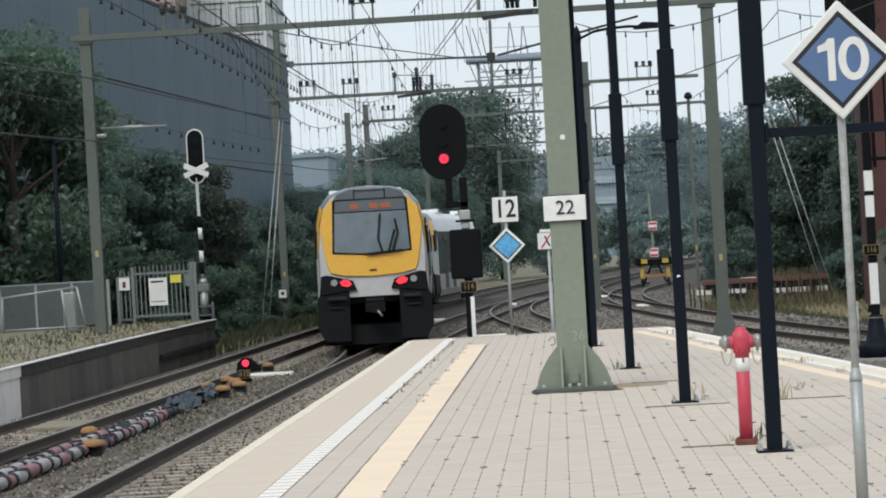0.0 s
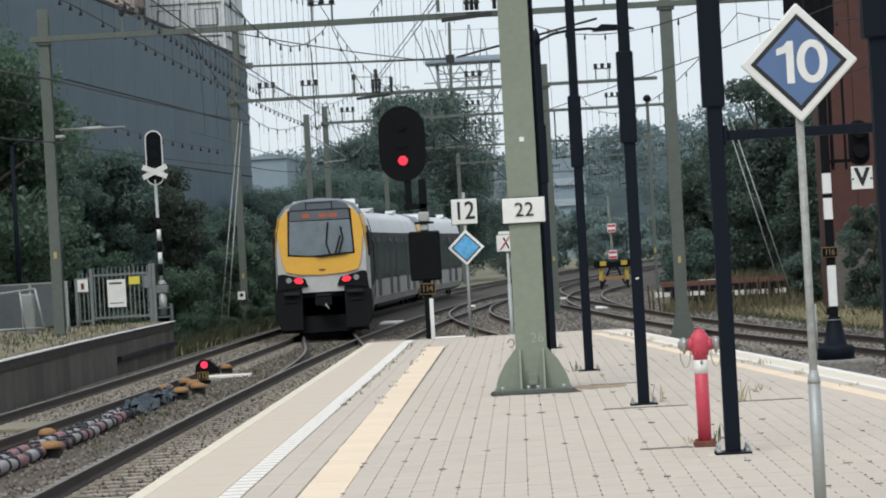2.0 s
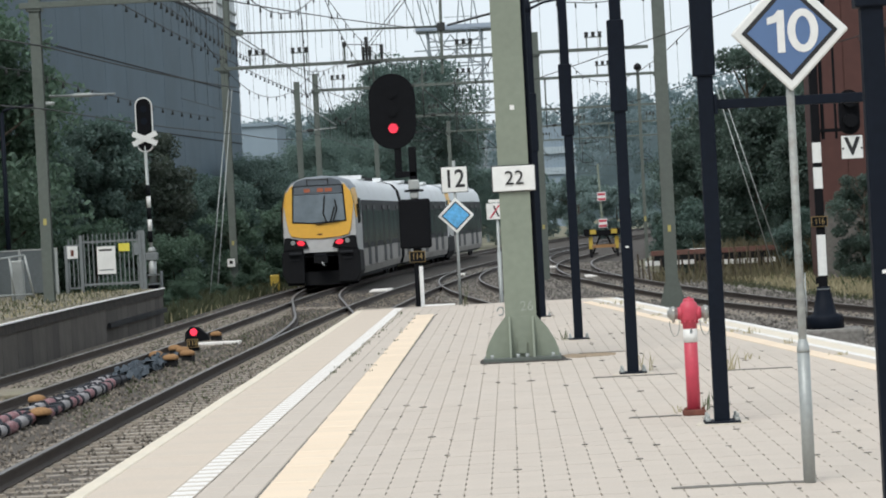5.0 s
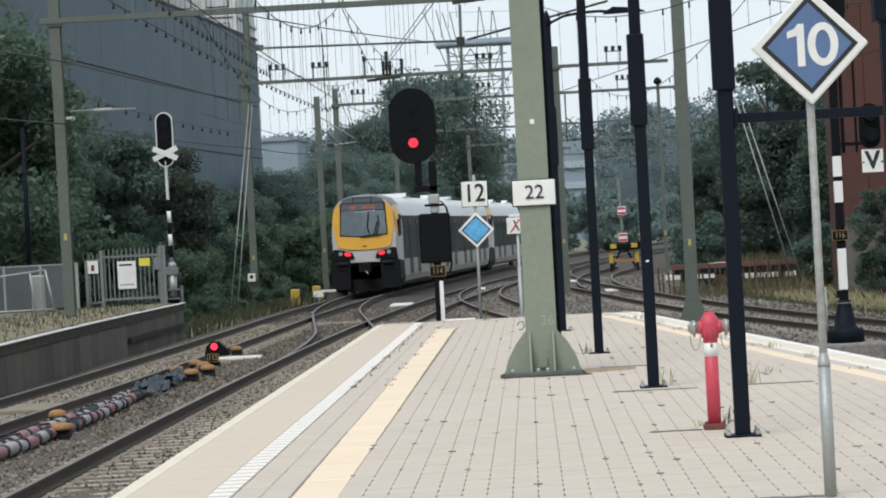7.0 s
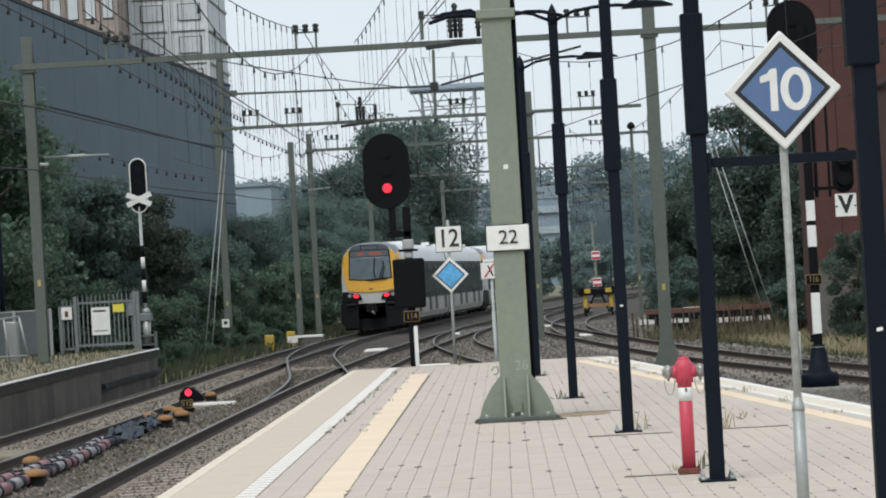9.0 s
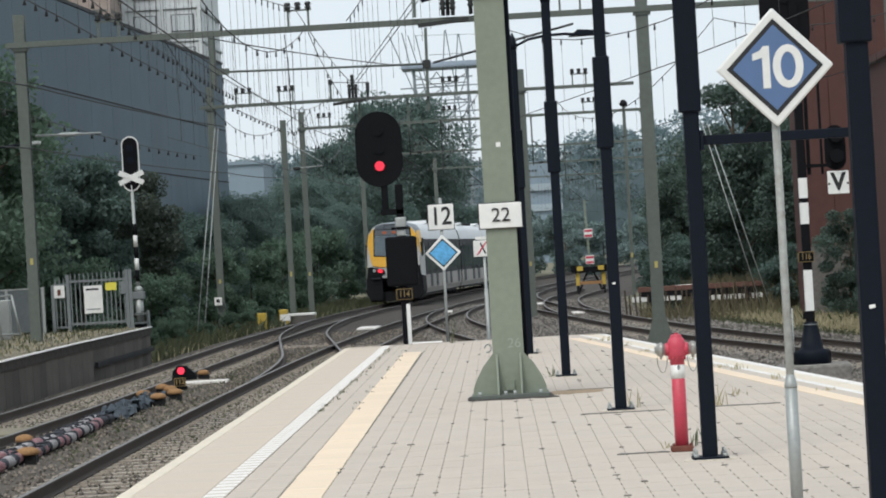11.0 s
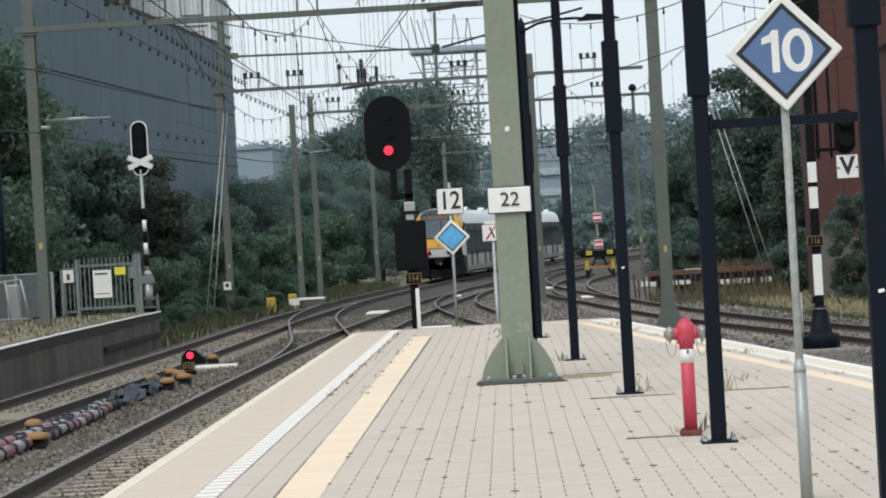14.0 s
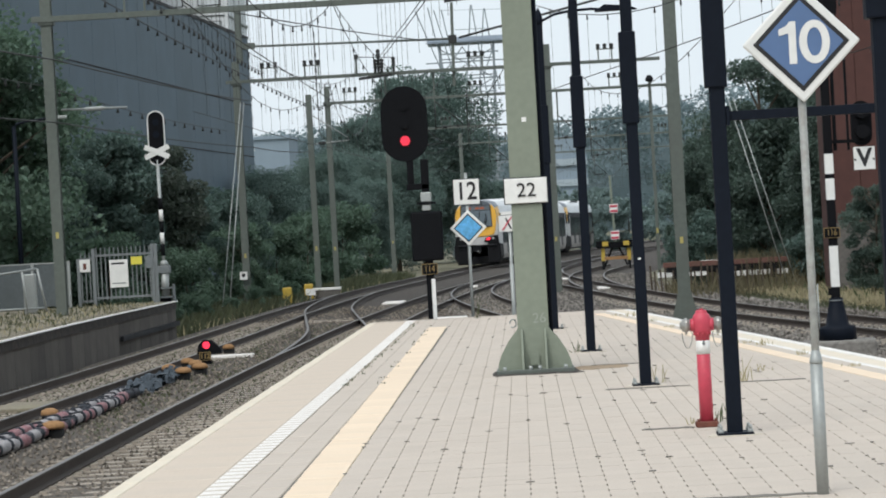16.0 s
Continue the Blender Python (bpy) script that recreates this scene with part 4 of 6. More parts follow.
def post_sign_12():
    m = thing("speed_sign", -1.09, 54.4, BED, "white board with figure 12 over a pale blue diamond", "sign")
    up = -BED
    part("post", Geo().rod((0, 0, 0), (0, 0, up + 2.62), 0.03, n=10), GALV, m)
    b = part("number_board", Geo().box(-0.235, 0.235, -0.06, -0.04, up + 2.04, up + 2.50), SIGNWHITE, m, "white number board", 0.015)
    part("board_rim", Geo().box(-0.245, 0.245, -0.045, -0.035, up + 2.03, up + 2.51), SIGNBLACK, m, bevel=0.015)
    lettering("number", "12", 0.46, SIGNBLACK, b, facing(0, -0.064, up + 2.27, wide=0.86), depth=0.002, bold=0.006)
    d = part("diamond", Geo().plate([(0, up + 1.28), (0.335, up + 1.61), (0, up + 1.94), (-0.335, up + 1.61)], -0.06, -0.04), SIGNWHITE, m, "white edged diamond board", 0.01)
    part("border", Geo().plate([(0, up + 1.345), (0.27, up + 1.61), (0, up + 1.875), (-0.27, up + 1.61)], -0.064, -0.05), SIGNBLACK, d)
    part("face", Geo().plate([(0, up + 1.375), (0.24, up + 1.61), (0, up + 1.845), (-0.24, up + 1.61)], -0.068, -0.05), LIGHTBLUE, d, "mottled pale blue face")


def notice_post():
    m = thing("notice_sign", -0.38, 54.9, BED, "small white no-entry notice on a thin grey post", "sign")
    up = -BED
    part("post", Geo().rod((0.04, 0, 0), (0.04, 0, up + 1.85), 0.03, n=10), GALV, m)
    part("post_sleeve", Geo().rod((0.04, 0, 0), (0.04, 0, up + 0.9), 0.04, n=10), GALV, m)
    b = part("board", Geo().box(-0.155, 0.155, -0.06, -0.04, up + 1.50, up + 1.80), SIGNWHITE, m, "white notice board", 0.008)
    part("top_board", Geo().box(-0.11, 0.15, -0.06, -0.04, up + 1.815, up + 1.87), SIGNWHITE, m)
    part("bar", Geo().bar((-0.09, -0.066, up + 1.53), (0.09, -0.066, up + 1.77), 0.008, 0.025), REDPAINT, b, "red diagonal bar")
    part("mark", Geo().bar((0.07, -0.062, up + 1.55), (-0.02, -0.062, up + 1.75), 0.006, 0.03), SIGNBLACK, b, "plain dark mark")
    part("mark", Geo().bar((-0.06, -0.062, up + 1.56), (0.01, -0.062, up + 1.66), 0.006, 0.028), SIGNBLACK, b, "plain dark mark")


def east_signal():
    m = thing("railway_signal", 5.27, 51.6, BED, "black and white signal post numbered 116 with V board", "signal")
    up = -BED
    part("pedestal", Geo().lathe([(0.33, 0.26), (0.32, 0.46), (0.30, 0.50), (0.205, 0.53), (0.125, 0.92), (0.118, 0.95), (0.118, 1.0)], 0, 0, 8), BLACK, m, "black stepped and tapered pedestal")
    part("footing", Geo().plate([(-0.62, -0.5), (0.6, -0.55), (0.7, 0.5), (-0.6, 0.5)], -0.05, 0.27, "z"), GRAVEL, m, "gravel-covered concrete footing", 0.05)
    part("pedestal_collar", Geo().rod((0, 0, 0.945), (0, 0, 0.965), 0.125, n=10), GATESTEEL, m)
    part("cable_clip", Geo().box(-0.13, -0.07, -0.09, -0.03, up + 0.10, up + 0.22), MATT, m)
    for a, b, mt in ((0.05, 0.24, MATT), (0.24, 0.95, SIGNWHITE), (0.95, 1.75, MATT), (1.75, 2.12, SIGNWHITE), (2.12, 2.2, MATT), (2.2, 2.55, SIGNWHITE), (2.55, 5.6, MATT)):
        part("post_band", Geo().box(-0.072, 0.072, -0.072, 0.072, up + a, up + b), mt, m)
    signal_head(m, -0.15, up + 5.35, 0.86, 1.4, None)
    pl = part("number_plate", Geo().box(-0.16, 0.12, -0.11, -0.09, up + 1.09, up + 1.27), NUMBERGOLD, m)
    part("plate_field", Geo().box(-0.148, 0.108, -0.118, -0.11, up + 1.102, up + 1.258), MATT, pl)
    lettering("number", "116", 0.15, NUMBERGOLD, pl, facing(-0.02, -0.122, up + 1.18, wide=0.8), depth=0.002)
    part("arm", Geo().box(0.08, 0.62, -0.04, 0.04, up + 2.72, up + 2.78), MATT, m)
    part("platform_frame", Geo().box(0.1, 0.16, 0.0, 0.06, up + 2.6, up + 4.6), MATT, m)
    part("platform_frame", Geo().box(0.34, 0.38, 0.0, 0.06, up + 2.6, up + 4.6), MATT, m)
    h = part("small_head", Geo().plate(oval(0.6, up + 3.05, 0.36, 0.78), -0.02, 0.1), MATT, m, "small black signal head")
    for dz in (0.2, -0.15):
        part("hood", Geo().lathe([(0.12, -0.2), (0.12, -0.02)], 0.6, up + 3.05 + dz, 14, "y"), MATT, h)
    v = part("letter_board", Geo().box(0.43, 0.80, -0.06, -0.04, up + 2.24, up + 2.64), SIGNWHITE, m, "white board with black letter", 0.01)
    lettering("letter", "V", 0.42, SIGNBLACK, v, facing(0.615, -0.064, up + 2.44, wide=0.95), depth=0.002, bold=0.014)
    for sx in (0.455, 0.775):
        part("dot", Geo().lathe([(0.02, -0.066), (0.02, -0.06)], sx, up + 2.42, 10, "y"), SIGNBLACK, v)
    for sx in (-0.45, -0.3):
        part("rail_post", Geo().rod((sx, 0.1, 0.1), (sx, 0.1, 1.25), 0.015, n=6), GALV, m)


main_signal(), post_sign_12(), notice_post(), east_signal()


def crossing_signal():
    m = thing("crossing_signal", -10.45, 84.6, -0.05, "level crossing signal with white cross and striped post", "signal")
    part("post", Geo().rod((0, 0, 0), (-0.03, 0, 4.1), 0.05, n=10), GALV, m)
    for i in range(5):
        part("band", Geo().rod((-0.012, 0, 1.35 + 0.33 * i), (-0.014, 0, 1.35 + 0.33 * (i + 1)), 0.062, n=10), MATT if i % 2 == 0 else SIGNWHITE, m)
    part("drum", Geo().rod((0, 0, 0.16), (0, 0, 0.86), 0.115, n=14), GALV, m, "grey steel drum")
    part("control_box", Geo().box(-0.20, 0.17, -0.13, 0.13, 0.84, 1.06), GATESTEEL, m, "grey flat box", 0.02)
    part("drum_cap", Geo().lathe([(0.12, 1.06), (0.12, 1.12), (0.095, 1.19), (0.04, 1.22)], 0, 0, 12), GALV, m, "pale domed cap")
    for z in (0.14, 0.40):
        part("guard_rail", Geo().box(-0.14, 0.26, -0.17, -0.13, z, z + 0.05), GATESTEEL, m)
    part("guard_post", Geo().box(0.22, 0.27, -0.17, 0.1, 0.05, 0.52), GATESTEEL, m)
    part("pedestal", Geo().box(-0.15, 0.15, -0.13, 0.13, -0.02, 0.16), MATT, m, bevel=0.01)
    bd = part("backboard", Geo().plate(oval(-0.02, 4.72, 0.50, 1.58), -0.03, 0.0), SIGNWHITE, m, "white rimmed black board")
    part("board_face", Geo().plate(oval(-0.02, 4.72, 0.43, 1.50), -0.045, -0.03), MATT, bd)
    for s in (-1, 1):
        part("cross_arm", Geo().box(-0.38, 0.38, -0.085 - 0.008 * s, -0.07 - 0.008 * s, -0.075, 0.075, pose(-0.02, 0, 4.32, 0, 24 * s, 0)), SIGNWHITE, m, "white cross board")
    for dz in (0.45, 0.1):
        part("lens", Geo().lathe([(0.10, -0.06), (0.09, -0.045)], -0.02, 4.72 + dz, 14, "y"), BLACK, bd)


crossing_signal()


# ---- overhead line ----
def i_section(x, w, d=0.14, t=0.025):
    """Plan of a wide-flanged column: (x, y) pairs."""
    a = w / 2
    return [(x - a, -d), (x + a, -d), (x + a, -d + t), (x + 0.015, -d + t), (x + 0.015, d - t), (x + a, d - t), (x + a, d), (x - a, d), (x - a, d - t), (x - 0.015, d - t), (x - 0.015, -d + t), (x - a, -d + t)]


def wire_ring(r, n=5):
    return [(r * math.cos(2 * math.pi * i / n), r * math.sin(2 * math.pi * i / n)) for i in range(n)]


def insulator_stand(parent, x, z, w=0.5, knobs=3):
    g = Geo()
    for sx in (-w / 2, w / 2):
        g.bar((x + sx, 0, z), (x + sx, 0, z + 0.42), 0.05, 0.05)
    g.bar((x - w / 2 - 0.08, 0, z + 0.40), (x + w / 2 + 0.08, 0, z + 0.40), 0.05, 0.04)
    st = part("insulator_stand", g, OLDGREEN, parent)
    for i in range(knobs):
        kx = x - w / 2 + w * i / max(1, knobs - 1)
        part("insulator", Geo().lathe([(0.05, z + 0.42), (0.085, z + 0.46), (0.05, z + 0.5), (0.085, z + 0.54), (0.06, z + 0.6)], kx, 0, 8), WIRE, st, "dark ribbed insulator")


def portal(y, masts, x0, x1, z, stands, drops, label, thick=0.12):
    """masts: (x, base height, width); the beam runs from x0 to x1 at height z."""
    m = thing("catenary_portal", 0, y, 0, label, "catenary portal", "portals over the tracks")
    part("beam", Geo().plate([(-0.21, z - thick / 2), (-0.02, z - thick / 2), (-0.02, z - thick / 2 + 0.03), (-0.18, z - thick / 2 + 0.03), (-0.18, z + thick / 2 - 0.03), (-0.02, z + thick / 2 - 0.03), (-0.02, z + thick / 2), (-0.21, z + thick / 2)], x0, x1, "x"), OLDGREEN, m, "grey-green steel beam")
    for x, base, w in masts:
        c = Geo().plate(i_section(x, w), base, z + 0.75, "z")
        ma = part("mast", c, OLDGREEN, m, "grey-green steel mast")
        part("collar", Geo().box(x - w / 2 - 0.06, x + w / 2 + 0.06, -0.18, 0.18, z - thick / 2 - 0.07, z - thick / 2), OLDGREEN, ma)
        if w >= 0.3:
            part("foot", Geo().plate([(x - w / 2 - 0.2, base), (x + w / 2 + 0.2, base), (x + w / 2 + 0.16, base + 0.12), (x + w / 2, base + 0.75), (x - w / 2, base + 0.75), (x - w / 2 - 0.16, base + 0.12)], -0.16, -0.14), OLDGREEN, ma, "flared foot")
        part("tag", Geo().box(x - 0.04, x + 0.04, -0.15, -0.142, base + 1.9, base + 2.06), TAGYELLOW, ma, "small yellow tag")
    for x in stands:
        insulator_stand(m, x, z + thick / 2)
    for x in drops:
        g = Geo().bar((x, 0, z - thick / 2), (x, 0, z - 1.15), 0.07, 0.07)
        part("drop_post", g, OLDGREEN, m)
        part("steady_arm", Geo().rod((x, 0, z - 1.1), (x + 1.0, 0, z - 2.0), 0.025).rod((x, 0, z - 2.1), (x + 1.1, 0, z - 2.05), 0.02).rod((x, 0, z - 1.15), (x, 0, z - 2.2), 0.025), WIRE, m, "steady arm tube")
        part("arm_insulator", Geo().lathe([(0.04, x + 0.25), (0.075, x + 0.3), (0.04, x + 0.34), (0.075, x + 0.38), (0.04, x + 0.42)], 0, z - 2.09, 8, "x"), WIRE, m)
    return m


portal(73.0, [(-11.6, 0.0, 0.26), (3.75, BED, 0.30)], -11.95, 9.6, 7.32, [-9.4, -4.7, 2.0, 6.9], [], "grey-green portal carrying insulators over all tracks", 0.14)
portal(110.0, [(-10.53, BED, 0.26), (1.02, BED, 0.28)], -10.9, 5.2, 7.5, [-9.3, -7.7, -1.6, 3.2], [-5.0, -3.2], "grey-green portal with cantilever arms, farther along the line")
portal(132.0, [(-8.62, BED, 0.24), (6.6, BED, 0.24)], -8.8, 7.0, 7.5, [-7.6, -2.0, 4.2], [-4.6, 1.6], "grey-green portal beyond the crossover")
portal(175.0, [(-8.0, BED, 0.26), (9.0, BED, 0.26)], -8.2, 9.2, 7.6, [-4.5, 1.5, 6.2], [-2.0, 4.0], "distant grey-green portal where the line curves")
portal(213.0, [(-4.5, BED, 0.26), (13.0, BED, 0.26)], -4.7, 13.2, 7.7, [-1.0, 5.0, 10.0], [1.5, 7.0], "distant grey-green portal on the curve")
portal(255.0, [(0.0, BED, 0.26), (18.0, BED, 0.26)], -0.2, 18.2, 7.7, [3.0, 9.0, 14.0], [6.0, 11.0], "last grey-green portal, far along the curve")


def single_mast(x, y, top, label, arm=0.0, w=0.24, base=BED):
    m = thing("line_mast", x, y, base, label, "mast", "single line masts")
    h = top - base
    part("column", Geo().plate(i_section(0, w, 0.12, 0.02), 0, h, "z"), OLDGREEN, m)
    part("tag", Geo().box(-0.04, 0.04, -0.13, -0.122, 1.95, 2.15), TAGYELLOW, m)
    if arm:
        part("arm", Geo().rod((0, 0, h - 2.1), (arm, 0, h - 2.0), 0.03).rod((0, 0, h - 0.8), (arm, 0, h - 1.9), 0.025), GALV, m, "pale cantilever tube")
        part("insulator", Geo().lathe([(0.04, 0.2 * arm), (0.07, 0.25 * arm), (0.07, 0.35 * arm), (0.04, 0.4 * arm)], 0, h - 2.07, 8, "x"), WIRE, m)
    return m


single_mast(-8.95, 125, 7.6, "grey-green single mast beside the main track", 1.6)
single_mast(8.9, 66, 7.3, "grey-green mast beside the siding", 1.2)
slim = single_mast(5.22, 120, 7.1, "slim mast with a small lamp head", w=0.12)
part("lamp_head", Geo().lathe([(0.05, 8.05), (0.15, 8.10), (0.17, 8.18), (0.12, 8.28), (0.05, 8.34)], 0, 0, 8), TRAINDARK, slim, "small dark lamp cluster")


def catenary(line, supports, zs, contact, label, drop=2.5):
    m = tagged(new("overhead_line"), label, "overhead wire", "overhead wires")
    top, low = [], []
    for a, b in zip(supports, supports[1:]):
        n = max(4, int((b - a) / 3))
        for i in range(n + (b == supports[-1])):
            u = i / n
            y = a + u * (b - a)
            x = line_x(line, y) + 0.22 * (1 if supports.index(a) % 2 else -1) * (1 - 2 * u)
            top.append((x, y, zs - (zs - contact - 0.8) * 4 * u * (1 - u)))
            low.append((x, y, contact))
        k = int((b - a) / drop)
        for i in range(1, k):
            u = i / k
            y = a + u * (b - a)
            x = line_x(line, y) + 0.22 * (1 if supports.index(a) % 2 else -1) * (1 - 2 * u)
            zt = zs - (zs - contact - 0.8) * 4 * u * (1 - u)
            part("dropper", Geo().rod((x, y, contact), (x, y, zt), 0.0055, n=4, caps=False).rod((x, y, zt - 0.11), (x, y, zt + 0.02), 0.026, 0.014, n=6), WIRE, m)
    for name, pts3, r in (("messenger_wire", top, 0.011), ("contact_wire", low, 0.010)):
        part(name, Geo().sweep(pts3, wire_ring(r)), WIRE, m)
    return m


SUP = [2, 32, 73, 110, 132, 175, 213, 255, 298]
catenary(MAIN, SUP[2:], 7.35, 4.85, "dark catenary wires with droppers over the main track")
catenary(PLATFORM_TRACK, [9] + SUP[1:-1], 7.35, 4.85, "dark catenary wires with droppers over the platform track")
catenary(ISLAND_TRACK, [13, 32, 73, 110, 133], 7.0, 4.8, "dark catenary wires over the curving island track")
catenary(EAST_TRACK, [31, 73, 110, 132, 162], 7.0, 4.8, "dark catenary wires over the siding")
catenary(CROSSOVER, [73, 110, 132], 7.2, 4.9, "dark catenary wires over the crossover")


def long_wire(name, pts3, r, label, ticks=0, sag=0.15, fall=0.0):
    m = tagged(new(name), label, "cable", "overhead cables")
    run = [tuple(pts3[0])]
    for (p, q) in zip(pts3, pts3[1:]):
        p, q = Vector(p), Vector(q)
        n = 8
        for i in range(1, n + 1):
            u = i / n
            c = p.lerp(q, u) - Vector((0, 0, sag * 4 * u * (1 - u)))
            run.append(tuple(c))
        for i in range(1, ticks):
            c = p.lerp(q, i / ticks) - Vector((0, 0, sag * 4 * i / ticks * (1 - i / ticks)))
            k = Geo().rod(c, c - Vector((0, 0, 0.15)), 0.014, 0.018 if fall > 0 else 0.05, n=6)
            if fall:
                k.rod(c, c - Vector((0, 0, fall)), 0.0055, n=4, caps=False)
            part("hanger", k, WIRE, m)
    part("wire", Geo().sweep(run, wire_ring(r)), WIRE, m)


# feeders along the left masts, and the pair that crosses over to the far portal
long_wire("feeder_cable", [(-10.6, 45, 8.1), (-10.42, 73, 7.88), (-10.24, 110, 7.76), (-9.5, 138, 7.6)], 0.017, "thick dark feeder cable with bell-shaped hangers", 18, 0.06, -1.0)
long_wire("feeder_cable", [(-12.4, 48, 6.0), (-11.45, 73, 6.32), (-10.1, 110, 6.78)], 0.022, "thick dark feeder cable below another", 0, 0.08)
long_wire("feeder_cable", [(-12.3, 48, 5.7), (-11.79, 73, 5.70), (-10.96, 110, 5.71)], 0.012, "thin dark cable with small clips", 16, 0.12)
long_wire("feeder_cable", [(-12.4, 50, 4.6), (-11.47, 73, 4.77), (-9.98, 110, 5.04), (-9.0, 125, 5.2)], 0.018, "thick dark low feeder cable", 0, 0.08)
long_wire("contact_cable", [(-8.35, 60, 7.4), (-8.9, 84, 7.45), (-9.2, 107, 7.6)], 0.011, "thin dark wire with clamps and rising droppers", 16, 0.05, -2.2)
XF0, XF1, XF2 = (0.0, 50, 7.3), (-1.83, 73, 7.89), (-5.15, 110, 8.14)
for dx in (0.0, 0.14):
    long_wire("cross_feeder", [(XF0[0] + dx, XF0[1], XF0[2]), (XF1[0] + dx, XF1[1], XF1[2]), (XF2[0] + dx, XF2[1], XF2[2])], 0.014, "pair of dark cables slanting over the tracks", 0, 0.02)


def switch_gear(x0, y0, z0):
    gear = thing("switch_gear", x0, y0, z0, "cluster of dark insulators on top of the portal beam", "insulator", "switch gear on the portals")
    part("post", Geo().bar((-0.82, 0, 0), (-0.82, 0, 0.62), 0.08, 0.08), OLDGREEN, gear)
    part("post_cap", Geo().box(-0.89, -0.75, -0.07, 0.07, 0.5, 0.7), WIRE, gear)
    for x, h in ((-0.12, 0.5), (0.12, 0.5), (0.0, 0.85), (0.56, 0.55)):
        part("insulator", Geo().lathe([(0.05, 0.0), (0.05, h - 0.36), (0.085, h - 0.32), (0.05, h - 0.26), (0.085, h - 0.2), (0.05, h - 0.14), (0.085, h - 0.08), (0.04, h)], x, 0, 8), WIRE, gear, "dark ribbed insulator")
    part("strut", Geo().rod((-0.82, 0, 0.6), (0.56, 0, 0.52), 0.015), WIRE, gear)
    part("switch_arm", Geo().bar((-0.75, -0.1, -0.22), (0.5, -0.1, -0.12), 0.08, 0.1), WIRE, gear, "dark switch arm")


switch_gear(-1.0, 72.7, 7.42), switch_gear(-5.2, 109.75, 7.56)
long_wire("tail_wire", [(-6.3, 42, 9.2), (-5.38, 60, 7.43), (-4.78, 73, 7.86)], 0.011, "thin dark catenary wire with hanging droppers", 12, 0.1, 2.6)
long_wire("tail_wire", [(-0.6, 46, 7.9), (-2.13, 60, 7.47), (-3.51, 73, 7.47)], 0.011, "thin dark catenary wire meeting the portal", 8, 0.05, 2.4)
long_wire("tail_wire", [(-4.78, 73, 7.86), (-3.9, 92, 6.6), (-3.3, 110, 7.6)], 0.011, "thin dark catenary wire beyond the portal", 9, 0.25, 1.6)
long_wire("tail_wire", [(-8.2, 73, 7.5), (-6.4, 92, 6.4), (-6.0, 110, 7.7)], 0.011, "thin dark catenary wire beyond the portal", 9, 0.25, 1.5)
long_wire("guy_line", [(-6.9, 73, 7.22), (-2.87, 92, 7.5)], 0.016, "dark cable slung between portals", 0, 0.05)
span = thing("span_tube", 0, 110, 0, "thin grey tube between two tall uprights", "tube")
part("tube", Geo().rod((-10.3, 0, 8.80), (-2.42, 0, 8.66), 0.045), OLDGREEN, span)
part("end_cap", Geo().box(-10.45, -9.75, -0.07, 0.07, 8.70, 8.92), OLDGREEN, span)
part("upright", Geo().plate(i_section(-10.35, 0.24, 0.12, 0.02), 8.2, 10.15, "z"), OLDGREEN, span, "upper length of the tall mast")
part("upright", Geo().bar((-2.44, 0, 6.9), (-2.38, 0, 10.0), 0.11, 0.11), OLDGREEN, span, "slim upright on the beam")
part("upright_cap", Geo().box(-2.56, -2.26, -0.1, 0.1, 8.5, 8.8), WIRE, span)
long_wire("guy_line", [(-1.44, 73, 6.3), (2.06, 73, 7.06)], 0.03, "dark tube rising to the portal beam", 0, 0.0)


# guy rods that brace the masts
for a, b in (((-10.36, 109.5, 6.7), (-10.98, 104.5, -1.1)), ((-10.24, 109.5, 6.7), (-10.72, 104.5, -1.1)), ((9.0, 66, 5.6), (9.9, 66, -0.9)), ((6.95, 100, 5.5), (8.55, 99, -0.9)), ((7.12, 100, 5.5), (8.85, 99, -0.9))):
    gr = tagged(new("guy_rod"), "thin pale grey bracing rod to a mast", "rod", "bracing rods")
    part("rod", Geo().rod(a, b, 0.02, n=6), GALV, gr)


# ---- buildings ----
def grey_hall():
    """Long hall, clad in dark metal: its wall runs back from (-15.5, 170)."""
    m = thing("grey_hall", -15.5, 170, -1.15, "long dark grey metal-clad hall behind the trees", "building", rz=-3.18)
    part("wall", Geo().box(-30, 0, -130, 0, 0, 14.28), FACADE, m, "dark ribbed metal wall", 0.0)
    part("roof_rim", Geo().box(-30.05, 0.06, -130, 0.06, 14.28, 14.43), TRAINSIDE, m)
    for i in range(26):
        part("cladding_panel", Geo().box(0.0, 0.03, -130 + i * 5.0 + 0.012, -130 + i * 5.0 + 4.988, 0.1, 14.23), FACADE, m, "dark grey cladding panel")
    for z in (4.4, 7.5, 10.45):
        part("joint_rail", Geo().box(0.028, 0.05, -130, 0, z, z + 0.06), TRAINDARK, m, "thin dark joint line")


